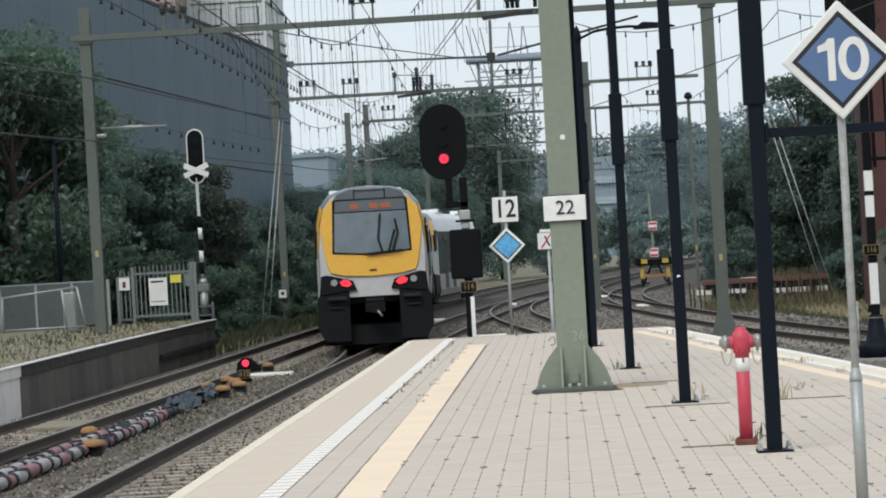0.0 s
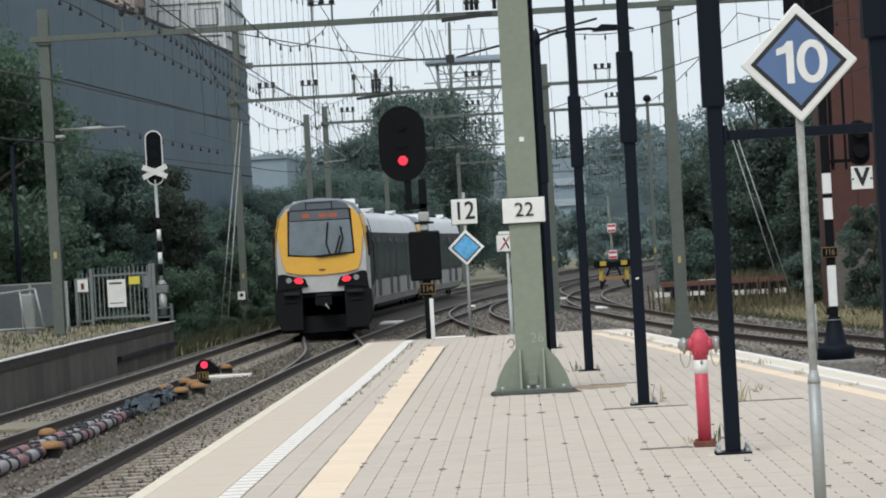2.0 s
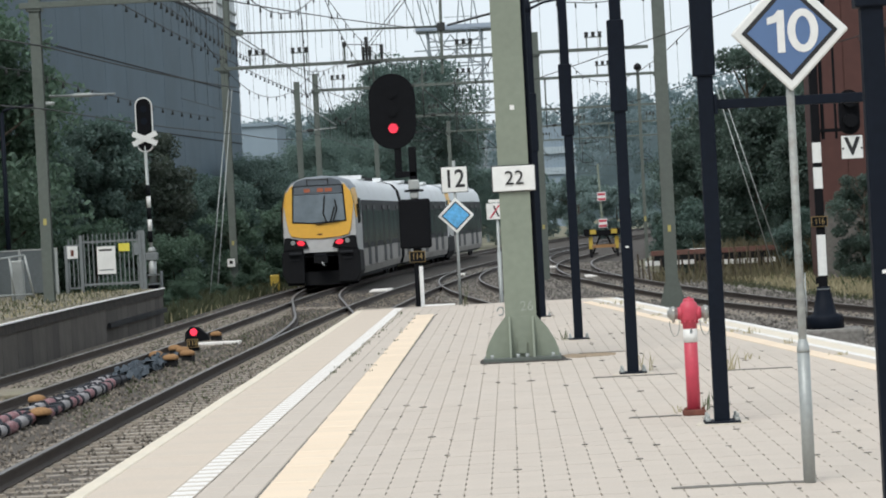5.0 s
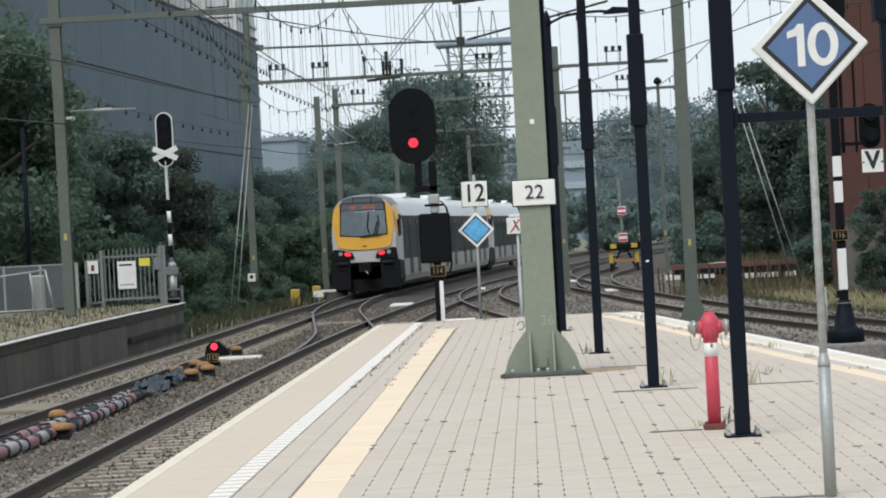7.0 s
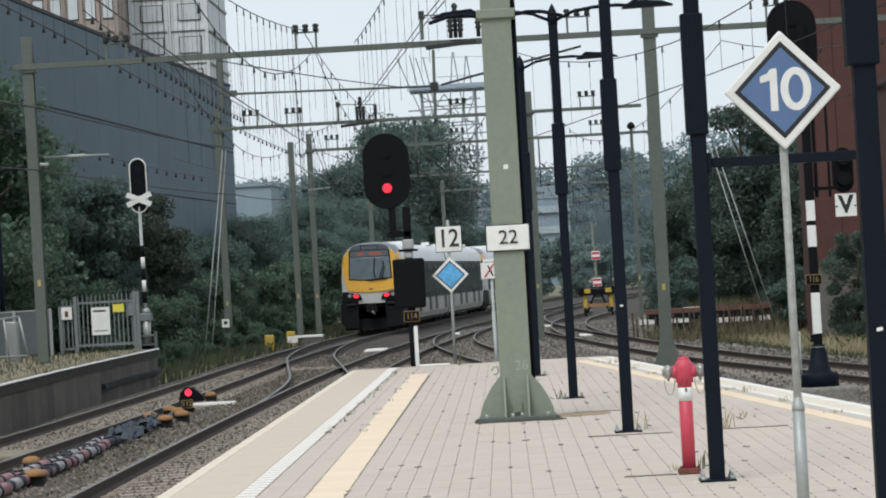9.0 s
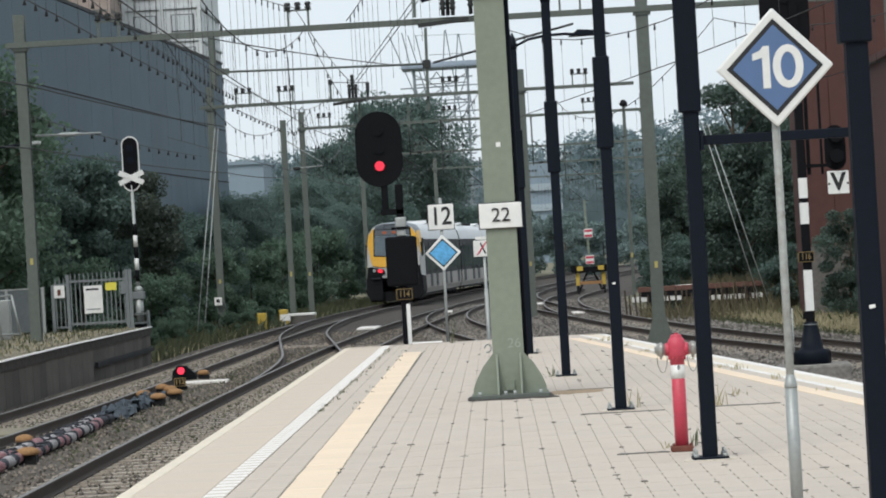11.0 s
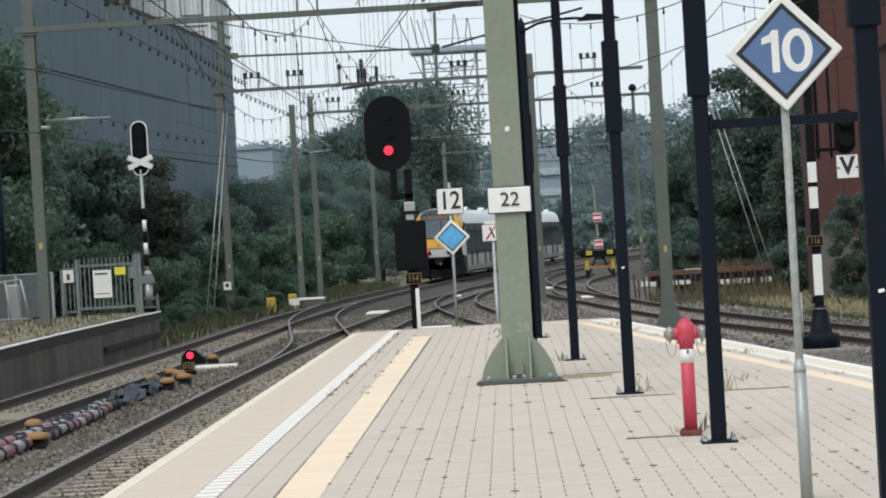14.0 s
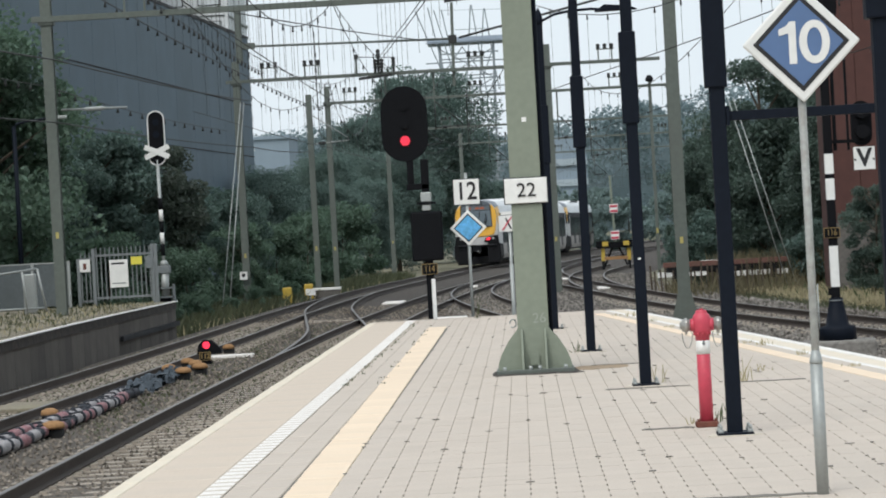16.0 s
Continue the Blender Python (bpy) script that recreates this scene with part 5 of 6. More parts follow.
def window_tower(name, x0, x1, y, z0, z1, nx, nz, wall, label, pane=PANE):
    m = thing(name, x0, y, z0, label, "building")
    w, h = (x1 - x0) / nx, (z1 - z0) / nz
    part("wall", Geo().box(0, x1 - x0, 0.25, 16, 0, z1 - z0), wall, m)
    part("roof", Geo().box(-0.1, x1 - x0 + 0.1, 0.1, 16.1, z1 - z0, z1 - z0 + 0.3), wall, m)
    for j in range(nz):
        part("ledge", Geo().box(-0.02, x1 - x0 + 0.14, 0.12, 15.9, j * h, j * h + 0.2), wall, m)
        # solid darker strip below each ledge, drawn in place of its shadow
        part("ledge_shade_strip", Geo().box(-0.01, x1 - x0 + 0.06, 0.2, 15.8, j * h - 0.1, j * h), GATESTEEL, m)
        for i in range(nx):
            wi = part("window", Geo().box(i * w + 0.25 * w, i * w + 0.85 * w, 0.17, 0.255, j * h + 0.3 * h, j * h + 0.82 * h), TRAINSIDE, m, "window in a dark frame")
            part("pane", Geo().box(i * w + 0.272 * w, i * w + 0.828 * w, 0.15, 0.18, j * h + 0.322 * h, j * h + 0.798 * h), pane, wi)
    for i in range(nx + 1):
        part("pier", Geo().box(i * w - 0.14, i * w + 0.14, 0.1, 0.26, 0, z1 - z0), wall, m)


grey_hall()
plate = thing("distance_plate", -10.62, 109.7, 0.15, "small white plate with a black mark on the mast", "sign")
part("board", Geo().box(-0.14, 0.14, -0.02, 0.02, 0.0, 0.3), SIGNWHITE, plate)
part("mark", Geo().lathe([(0.07, -0.03), (0.07, -0.02)], 0.0, 0.17, 12, "y"), SIGNBLACK, plate)
part("bracket", Geo().box(-0.03, 0.03, 0.02, 0.16, 0.1, 0.16), GALV, plate)
window_tower("office_tower", -27.4, -21.7, 222, -1.15, 31, 2, 13, PALEWALL, "pale grey office tower with a grid of windows")
window_tower("brick_block", -36.5, -27.6, 215, -1.15, 27, 7, 9, BRICK, "brown brick block with narrow pale windows")
red = thing("red_shed", 9.35, 92, -1.15, "rust-red clad shed beyond the trees", "building")
part("wall", Geo().box(0, 30, 0, 2.5, 0, 12.2), REDCLAD, red)
for i in range(14):
    part("cladding_panel", Geo().box(i * 1.0 + 0.02, i * 1.0 + 0.98, -0.03, 0.0, 0.3, 12.1), REDCLAD, red, "rust-red cladding panel")
part("eaves", Geo().box(-0.1, 30, -0.12, 0.0, 11.9, 12.2), REDCLAD, red)
part("plinth", Geo().box(-0.02, 30, -0.06, 0, 0.0, 2.3), CONCRETE, red)
red2 = thing("red_lean_to", 7.75, 60.5, -1.15, "lower rust-red clad shed beside the siding", "building")
part("wall", Geo().box(0.9, 12, 0, 12, 0, 6.5), REDCLAD, red2)
part("roof", Geo().box(0.8, 12, -0.2, 12, 6.5, 6.65), REDCLAD, red2)
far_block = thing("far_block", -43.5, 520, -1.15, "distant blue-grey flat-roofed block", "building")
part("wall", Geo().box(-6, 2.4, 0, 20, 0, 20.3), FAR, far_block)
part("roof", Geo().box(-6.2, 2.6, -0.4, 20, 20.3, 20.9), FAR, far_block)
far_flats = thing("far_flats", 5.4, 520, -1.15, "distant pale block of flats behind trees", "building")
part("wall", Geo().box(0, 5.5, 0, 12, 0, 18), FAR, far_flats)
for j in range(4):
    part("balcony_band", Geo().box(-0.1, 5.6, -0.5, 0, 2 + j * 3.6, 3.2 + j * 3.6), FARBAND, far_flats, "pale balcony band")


def lattice_tower():
    m = thing("lattice_tower", -5.2, 300, -1.15, "tall pale lattice tower with netted top deck", "tower")
    legs = [(-2.6, -2.0), (2.6, -2.0), (2.6, 2.0), (-2.6, 2.0)]
    H = 21.55
    for x, y in legs:
        part("leg", Geo().bar((x * 0.9, y, 0), (x * 1.05, y, H), 0.2, 0.2), LATTICE, m)
    for k in range(20):
        z = 4.0 + k * 0.86
        wide = 3.2 + 0.9 * (k % 3 == 0)
        part("rung", Geo().bar((-wide + 0.4 * (k % 2), -2.05, z), (wide, -2.05, z + 0.05), 0.11, 0.13), LATTICE, m)
        if k % 2:
            part("rung", Geo().bar((-2.8, 2.05, z - 0.3), (2.8, 2.05, z - 0.3), 0.1, 0.1), LATTICE, m)
    for k in range(6):
        z0, z1 = 3.0 + k * 3.0, 6.0 + k * 3.0
        for x0, x1 in ((-2.7, -0.4), (1.6, -0.4), (1.6, 2.8)):
            part("brace", Geo().bar((x0, -2.1, z0), (x1, -2.1, z1), 0.11, 0.11), LATTICE, m)
        part("brace", Geo().bar((-2.6, 2.1, z0), (2.6, 2.1, z1), 0.09, 0.09), LATTICE, m)
        part("brace", Geo().bar((2.6, 2.1, z0), (-2.6, 2.1, z1), 0.09, 0.09), LATTICE, m)
    part("deck", Geo().box(-3.9, 4.2, -2.6, 2.6, H - 0.12, H + 0.04), NETTING, m)
    for sy in (-2.65, 2.6):
        part("net_screen", Geo().box(-3.9, 4.2, sy, sy + 0.05, H, H + 0.42), NETTING, m, "blue-grey netting screen")
    part("deck_rail", Geo().bar((-1.0, -2.6, H + 1.15), (4.2, -2.6, H + 1.15), 0.06, 0.06), LATTICE, m)
    # paired spars that meet in points above the deck, and single leaning ones
    for x, z in ((0.7, 25.15), (2.0, 24.7)):
        for dx in (-0.9, 1.1):
            part("spar", Geo().bar((x + dx, -2.3, H - 5.0), (x + 0.04 * dx, -2.3, z), 0.12, 0.12), LATTICE, m, "slanting spar")
    for x, z, dx in ((-4.95, 24.9, 1.9), (-3.65, 25.1, 1.0), (-3.05, 24.8, 1.3), (-2.3, 24.8, 0.9)):
        part("spar", Geo().bar((x, -2.3, z), (x + 2 * dx, -2.3, z - 10.0), 0.12, 0.12), LATTICE, m, "slanting spar")
    part("top_wire", Geo().bar((-2.2, -2.2, H + 3.2), (4.4, -2.2, H + 3.0), 0.04, 0.04), LATTICE, m)


lattice_tower()


# ---- trees ----
def leaf_cloud(centres, radii, n, size, rng, flat=0.75):
    """Small random leaf blades scattered round clump centres."""
    c = rng.integers(0, len(centres), n)
    d = rng.normal(size=(n, 3))
    d /= np.linalg.norm(d, axis=1)[:, None]
    r = rng.random(n) ** 0.45
    p = centres[c] + d * (radii[c] * r)[:, None] * np.array([1, 1, flat])
    u = rng.normal(size=(n, 3))
    u /= np.linalg.norm(u, axis=1)[:, None]
    w = np.cross(u, rng.normal(size=(n, 3)))
    w /= np.linalg.norm(w, axis=1)[:, None]
    s = size * rng.uniform(0.6, 1.4, n)[:, None]
    v = np.stack((p - u * s, p + w * s * 0.55, p + u * s, p - w * s * 0.55), 1).reshape(-1, 3)
    return v, np.arange(4 * n).reshape(-1, 4)


def tree(name, label, seed, height, width, n, size, leaf, clumps=46, low=0.12, trunk=0.16):
    rng = np.random.default_rng(seed)
    m = thing(name, 0, 0, -1.15, label, "tree" if height > 3.5 else "bush", "trees and bushes along the line")
    a = rng.random(clumps) * 2 * math.pi
    h = low + (0.94 - low) * rng.random(clumps) ** 0.8
    prof = np.sin(np.clip((h - low * 0.6) / (1.06 - low * 0.6), 0, 1) * math.pi) ** 0.6
    rad = width / 2 * prof * rng.uniform(0.35, 1.05, clumps)
    c = np.stack((rad * np.cos(a), rad * np.sin(a), h * height), 1)
    rr = rng.uniform(0.09, 0.19, clumps) * (width * 0.6 + height * 0.4)
    v, f = leaf_cloud(c, rr, n, size, rng)
    v[:, 2] = np.maximum(v[:, 2], 0.02)
    part("crown", raw_mesh("crown", v, f, leaf), leaf, m, "crown of many small leaves")
    g = Geo()
    lean = rng.normal(size=2) * 0.03 * height
    g.rod((0, 0, -0.1), (lean[0], lean[1], height * 0.5), trunk, trunk * 0.6, n=8)
    g.rod((lean[0], lean[1], height * 0.5), (lean[0] * 1.6, lean[1] * 1.6, height * 0.88), trunk * 0.6, trunk * 0.15, n=7)
    for i in range(0, clumps, 4):
        z = max(0.15, min(0.8, h[i] - 0.18)) * height
        g.rod((lean[0] * z / height * 2, lean[1] * z / height * 2, z), tuple(c[i]), trunk * 0.35, trunk * 0.08, n=5)
    part("trunk", g, BARK, m, "branching trunk")
    return m


def plant(src, spots):
    """Copies of a tree at (x, y, turn, scale)."""
    first = True
    for x, y, a, s in spots:
        mm = pose(x, y, -1.15, 0, 0, a) @ Matrix.Diagonal((s, s, s * (0.92 + 0.16 * ((x * 7.3 + y) % 1)), 1))
        if first:
            src.matrix_basis = mm
            first = False
        else:
            k = src.scale.copy()
            src.scale = (1, 1, 1)
            copy_thing(src, mm)
            src.scale = k


oak = tree("tree", "broad leafy tree with dark green crown", 11, 9.6, 6.4, 34000, 0.098, LEAF_B, 70, 0.10, 0.2)
plant(oak, [(-16.4, 87.2, 20, 1.02), (-17.5, 92, 140, 1.05), (-21.0, 84, 230, 1.15)])
maple = tree("tree", "dark green leafy tree in front of the hall", 12, 6.6, 3.6, 20000, 0.08, LEAF_A, 46, 0.08, 0.12)
plant(maple, [(-14.4, 101, 0, 0.98), (-13.0, 112, 200, 0.8), (-15.6, 118, 80, 0.85), (-12.0, 124, 310, 0.72), (-13.6, 134, 120, 0.78), (-15.8, 99, 260, 0.9)])
plum = tree("tree", "dark brownish-green leafy small tree", 13, 6.6, 2.8, 15000, 0.075, WINTERRED, 36, 0.15, 0.1)
plant(plum, [(-12.95, 104, 0, 0.98), (-15.3, 106, 90, 1.0)])
bush = tree("bush", "dense mid-green bush beside the track", 14, 3.3, 3.6, 15000, 0.065, LEAF_B, 34, 0.03, 0.05)
plant(bush, [(-12.6, 109, 0, 0.9), (-10.95, 90, 50, 0.27), (-10.7, 95, 170, 0.3), (-11.3, 99.5, 290, 0.34), (-10.4, 102.5, 20, 0.24), (-10.3, 108, 130, 0.3), (-10.0, 114, 220, 0.3), (-11.2, 87, 330, 0.3), (-12.2, 88.5, 80, 0.42), (-9.6, 119, 10, 0.28), (-11.9, 97, 120, 0.8), (-13.2, 92, 200, 0.9), (-11.4, 117, 240, 0.95), (-10.9, 128, 60, 1.0), (-10.6, 140, 180, 1.1), (-10.2, 150, 300, 1.2), (-14.5, 91, 20, 0.9), (-10.2, 162, 90, 1.3)])
elm = tree("tree", "tall full tree beyond the train, green crown paled for haze", 15, 14.0, 9.5, 60000, 0.115, LEAF_C, 110, 0.05, 0.3)
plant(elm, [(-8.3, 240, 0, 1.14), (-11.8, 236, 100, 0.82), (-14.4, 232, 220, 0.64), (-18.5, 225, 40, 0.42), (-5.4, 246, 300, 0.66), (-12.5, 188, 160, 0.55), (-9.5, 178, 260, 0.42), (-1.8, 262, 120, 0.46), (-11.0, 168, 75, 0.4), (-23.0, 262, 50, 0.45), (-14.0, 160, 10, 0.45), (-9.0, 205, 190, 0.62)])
ash = tree("tree", "tall green tree beside the siding", 16, 8.2, 4.6, 30000, 0.08, LEAF_E, 56, 0.04, 0.16)
plant(ash, [(8.9, 110, 0, 0.98), (11.0, 114, 90, 0.95), (7.8, 122, 200, 0.72), (10.8, 104, 300, 0.8), (13.0, 112, 30, 1.0), (9.5, 130, 140, 0.8), (12.5, 84, 250, 0.5), (8.6, 140, 10, 0.75), (10.2, 88, 70, 0.42), (7.6, 128, 300, 0.62)])
shrub = tree("bush", "low dense shrub in dry grass beside the siding", 17, 2.6, 3.4, 13000, 0.065, LEAF_A, 30, 0.03, 0.04)
plant(shrub, [(10.2, 101, 0, 1.0), (11.4, 95, 100, 1.0), (11.8, 88, 200, 0.75), (7.2, 118, 50, 1.1), (7.4, 134, 150, 0.9), (8.8, 150, 250, 1.0), (10.4, 78, 20, 0.7), (11.6, 79, 160, 0.8), (9.6, 175, 280, 1.1), (12.0, 162, 330, 1.6)])

hedge = tree("tree", "low tree in a far hedge, leaf colour paled for haze", 18, 5.0, 6.0, 12000, 0.12, LEAF_D, 40, 0.03, 0.1)
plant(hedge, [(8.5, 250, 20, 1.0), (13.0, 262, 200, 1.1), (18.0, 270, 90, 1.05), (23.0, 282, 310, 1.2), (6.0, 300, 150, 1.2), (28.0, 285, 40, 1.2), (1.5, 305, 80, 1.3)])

# a wooded hill far off, its haze painted into the pale blue leaf colour
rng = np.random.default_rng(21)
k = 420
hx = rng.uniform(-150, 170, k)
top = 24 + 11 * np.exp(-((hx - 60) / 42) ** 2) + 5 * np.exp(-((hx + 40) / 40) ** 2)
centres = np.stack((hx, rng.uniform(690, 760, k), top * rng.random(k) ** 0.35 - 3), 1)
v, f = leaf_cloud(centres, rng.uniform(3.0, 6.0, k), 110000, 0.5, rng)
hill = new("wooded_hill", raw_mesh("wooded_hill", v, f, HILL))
tagged(hill, "wooded hill on the horizon, haze mixed into its colour", "woods", kind="stuff")
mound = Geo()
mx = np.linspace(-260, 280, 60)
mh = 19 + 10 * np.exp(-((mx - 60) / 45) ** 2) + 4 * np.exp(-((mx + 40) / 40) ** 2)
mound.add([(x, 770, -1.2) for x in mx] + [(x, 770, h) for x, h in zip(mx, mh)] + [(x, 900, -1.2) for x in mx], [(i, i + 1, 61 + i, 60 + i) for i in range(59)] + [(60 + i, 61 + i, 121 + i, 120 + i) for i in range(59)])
tagged(part("hill_slope", mound, HILL), "slope of the distant hill, haze mixed into its colour", "hill", kind="structure")


# ---- left platform ----
LEFT_EDGE = spline([(-9.64, 44), (-9.72, 50), (-10.02, 66), (-10.1, 84)], 2.0)
west = tagged(new("platform_west"), "old platform with weathered concrete wall and weedy paving", "platform", kind="structure")
edge = [tuple(p) for p in LEFT_EDGE]
part("platform_body", Geo().plate([(x - 0.22, y) for x, y in edge] + [(-20, 84), (-20, 44)], -1.2, -0.06, "z"), CONCRETE, west)
EDGEWHITE = material("bright_edge_paint", (0.86, 0.85, 0.82), 0.7, 0, 0.06, 20, 2, 0.03)
WEEDY = material("weedy_sand_paving", (0.225, 0.198, 0.148), 0.95, 0, 0.3, 12, 0.8, 0.4, (0.18, 0.17, 0.10), 0.7)
part("paving", Geo().plate([(x - 0.032, y) for x, y in edge] + [(-20, 84), (-20, 44)], -0.06, -0.02, "z"), WEEDY, west, "sandy weed-grown paving")
for (xa, ya), (xb, yb) in zip(edge, edge[1:]):
    a = math.atan2(xb - xa, yb - ya)
    ln = math.hypot(xb - xa, yb - ya)
    mm = pose(xa, ya, 0, 0, 0, -math.degrees(a))
    part("coping_stone", Geo().box(-0.03, 0.05, 0.006, ln - 0.006, -0.025, 0.002), EDGEWHITE, west, "thin white painted edge", at=mm)
    fresh = ya < 51
    # the dark beam colour holds both damp and the shade of the overhanging coping
    part("wall_beam", Geo().box(-0.22, 0.012, 0.004, ln - 0.004, -0.22, -0.035), WHITE if fresh else DAMP_SHADE, west, "beam under the coping, dark with damp and painted shade", at=mm)
    for i in range(2):
        part("wall_panel", Geo().box(-0.22, -0.02 - 0.003 * ((i + int(ya)) % 2), ln / 2 * i + 0.002, ln / 2 * (i + 1) - 0.002, -1.15, -0.22), WHITE if fresh else OLDWALL, west, at=mm)
for i in range(26):
    y = 54 + i * 1.15
    x = line_x(LEFT_EDGE, y)
    part("paving_slab", Geo().box(-1.0 - 0.3 * (i % 3), -0.34, 0.02, 1.1, -0.03, -0.008 + 0.004 * (i % 3)), WEEDY, west, at=pose(x, y, 0))


def gate():
    m = thing("gate", -12.35, 83.4, -0.02, "grey steel bar gate with paper notices", "gate")
    for x, h in ((-0.38, 1.35), (0.05, 1.62), (1.72, 1.68), (1.82, 1.68)):
        part("post", Geo().box(x - 0.045, x + 0.045, -0.045, 0.045, 0, h), GATESTEEL, m)
    for z in (0.22, 1.42):
        part("rail", Geo().box(0.1, 1.68, -0.025, 0.025, z - 0.03, z + 0.03), GATESTEEL, m)
        part("rail", Geo().box(-0.36, 0.02, -0.025, 0.025, z - 0.1, z - 0.05), GATESTEEL, m)
    for i in range(13):
        part("bar", Geo().box(0.14 + i * 0.125 - 0.014, 0.14 + i * 0.125 + 0.014, -0.014, 0.014, 0.15, 1.64), GATESTEEL, m)
    for i in range(3):
        part("bar", Geo().box(-0.3 + i * 0.12 - 0.014, -0.3 + i * 0.12 + 0.014, -0.014, 0.014, 0.1, 1.52), GATESTEEL, m)
    part("lock", Geo().box(1.55, 1.72, -0.06, -0.02, 1.0, 1.35), GATESTEEL, m)
    n = part("notice", Geo().box(0.50, 1.02, -0.05, -0.035, 0.50, 1.28), SIGNWHITE, m, "large white paper notice")
    part("text_bar", Geo().box(0.56, 0.92, -0.054, -0.05, 1.15, 1.2), SIGNBLACK, n, "unreadable line of text")
    part("text_bar", Geo().box(0.56, 0.95, -0.054, -0.05, 0.60, 0.63), GATESTEEL, n)
    part("yellow_notice", Geo().box(1.12, 1.43, -0.05, -0.035, 1.12, 1.34), SIGNYELLOW, m, "small yellow notice")
    w2 = part("small_notice", Geo().box(-0.34, -0.04, -0.06, -0.045, 0.98, 1.33), SIGNWHITE, m, "small white warning notice")
    part("mark", Geo().box(-0.24, -0.15, -0.064, -0.06, 1.05, 1.22), RUST, w2)


gate()
duct = thing("cable_duct", 0, 0, 0, "dark grey cable duct along the platform wall", "duct")
for k in range(5):
    ya = 72.0 + 2.4 * k
    xa, xb = line_x(LEFT_EDGE, min(ya, 84)), line_x(LEFT_EDGE, min(ya + 2.38, 84))
    part("duct_length", Geo().bar((xa + 0.045, ya, -0.63), (xb + 0.045, ya + 2.38, -0.63), 0.08, 0.12), TRAINSIDE, duct)
for ya in (46.9,):
    xa = line_x(MAIN, ya + 1)
    pn = thing("concrete_crossing", xa, ya + 1, BED, "worn sandy concrete slab between the rails", "concrete slab", "crossing slabs", rz=-math.degrees(math.atan2(line_x(MAIN, ya + 2) - line_x(MAIN, ya), 2.0)))
    part("panel", Geo().box(-0.50, 0.56, -0.985, 0.985, -0.02, 0.08), WEEDY, pn, bevel=0.02)
fence = thing("mesh_fence", -12.75, 82.4, -0.02, "grey sheet and bar fence beside the gate", "fence")
for i in range(4):
    x = -0.1 - i * 1.02
    part("fence_panel", Geo().box(x - 0.98, x, -0.02 - 0.004 * i, 0.02, 0.08, 1.27), FENCESHEET, fence, "grey fence sheet")
    part("fence_post", Geo().box(x - 0.04, x + 0.03, -0.05, 0.05, 0, 1.32), GALV, fence)
    part("fence_cap", Geo().box(x - 0.98, x, -0.035, 0.03, 1.27, 1.31), GALV, fence)
hurdle = thing("barrier_frame", -13.6, 77.0, -0.02, "leaning grey tubular barrier frame", "barrier", rz=14)
for a, b in (((-1.2, 0, 0.1), (-1.2, 0, 1.0)), ((-1.2, 0, 1.0), (0.75, 0, 1.18)), ((0.75, 0, 1.18), (0.95, 0, 0.05)), ((-1.2, 0, 0.15), (0.95, 0, 0.15)), ((0.45, 0, 0.05), (0.35, 0, 1.15))):
    part("tube", Geo().rod(a, b, 0.03), GALV, hurdle)
cabinet = thing("relay_cabinet", -13.15, 77.6, -0.02, "narrow pale grey steel cabinet", "cabinet")
part("body", Geo().box(-0.16, 0.16, -0.15, 0.15, 0.0, 1.05), GALV, cabinet, bevel=0.02)
part("door", Geo().box(-0.13, 0.13, -0.16, -0.15, 0.06, 0.98), GALV, cabinet, "flush steel door")
lamp = thing("platform_lamp", -11.6, 74.0, 0, "pale tube lamp arm on the portal mast", "lamp")
part("arm", Geo().rod((0.1, 0, 5.12), (1.75, 0, 5.1), 0.03), GALV, lamp)
part("lamp_head", Geo().lathe([(0.03, 0.6), (0.055, 0.75), (0.055, 1.1), (0.03, 1.25)], 0, 5.11, 10, "x"), GALV, lamp, "slim lamp head")
dark_post = thing("street_lamp", -14.23, 82.75, -0.02, "black lamp post with a curved arm among leaves", "street lamp")
part("post", Geo().rod((0, 0, 0), (0.0, 0, 5.17), 0.075, 0.06, n=10), BLACK, dark_post)
arm = [(0.0, 0, 5.10), (0.06, 0, 5.22), (0.3, 0, 5.28), (0.8, 0, 5.33), (1.2, 0, 5.35)]
part("arm", Geo().sweep(arm, [(0.05 * math.cos(k), 0.04 * math.sin(k)) for k in [i * math.pi / 3 for i in range(6)]]), BLACK, dark_post, "curved black arm")
part("lamp_head", Geo().box(1.1, 1.5, -0.1, 0.1, 5.31, 5.40), GALV, dark_post, "slim pale lamp head", 0.02)


# ---- beside the tracks ----
def ground_signal():
    m = thing("ground_signal", -6.87, 61.8, BED, "low black ground signal with red light and number 112", "signal")
    m.scale = (0.8, 0.8, 0.8)
    part("base", Geo().box(-0.16, 0.16, -0.1, 0.15, 0, 0.12), MATT, m, bevel=0.01)
    part("hood", Geo().plate([(-0.22, 0.28), (0.44, 0.28), (0.40, 0.42), (0.16, 0.64), (-0.04, 0.66), (-0.18, 0.52)], -0.08, 0.2), MATT, m, "black hooded case", 0.02)
    part("lens", Geo().lathe([(0.095, -0.11), (0.085, -0.08)], 0.04, 0.52, 16, "y"), SIGNALRED, m, "glowing red lamp")
    p = part("number_plate", Geo().box(-0.15, 0.15, -0.13, -0.11, 0.12, 0.34), NUMBERGOLD, m, "black plate with ochre number")
    part("plate_field", Geo().box(-0.132, 0.132, -0.138, -0.13, 0.138, 0.322), MATT, p)
    lettering("number", "112", 0.17, NUMBERGOLD, p, facing(0, -0.142, 0.23), depth=0.002, bold=0.006)


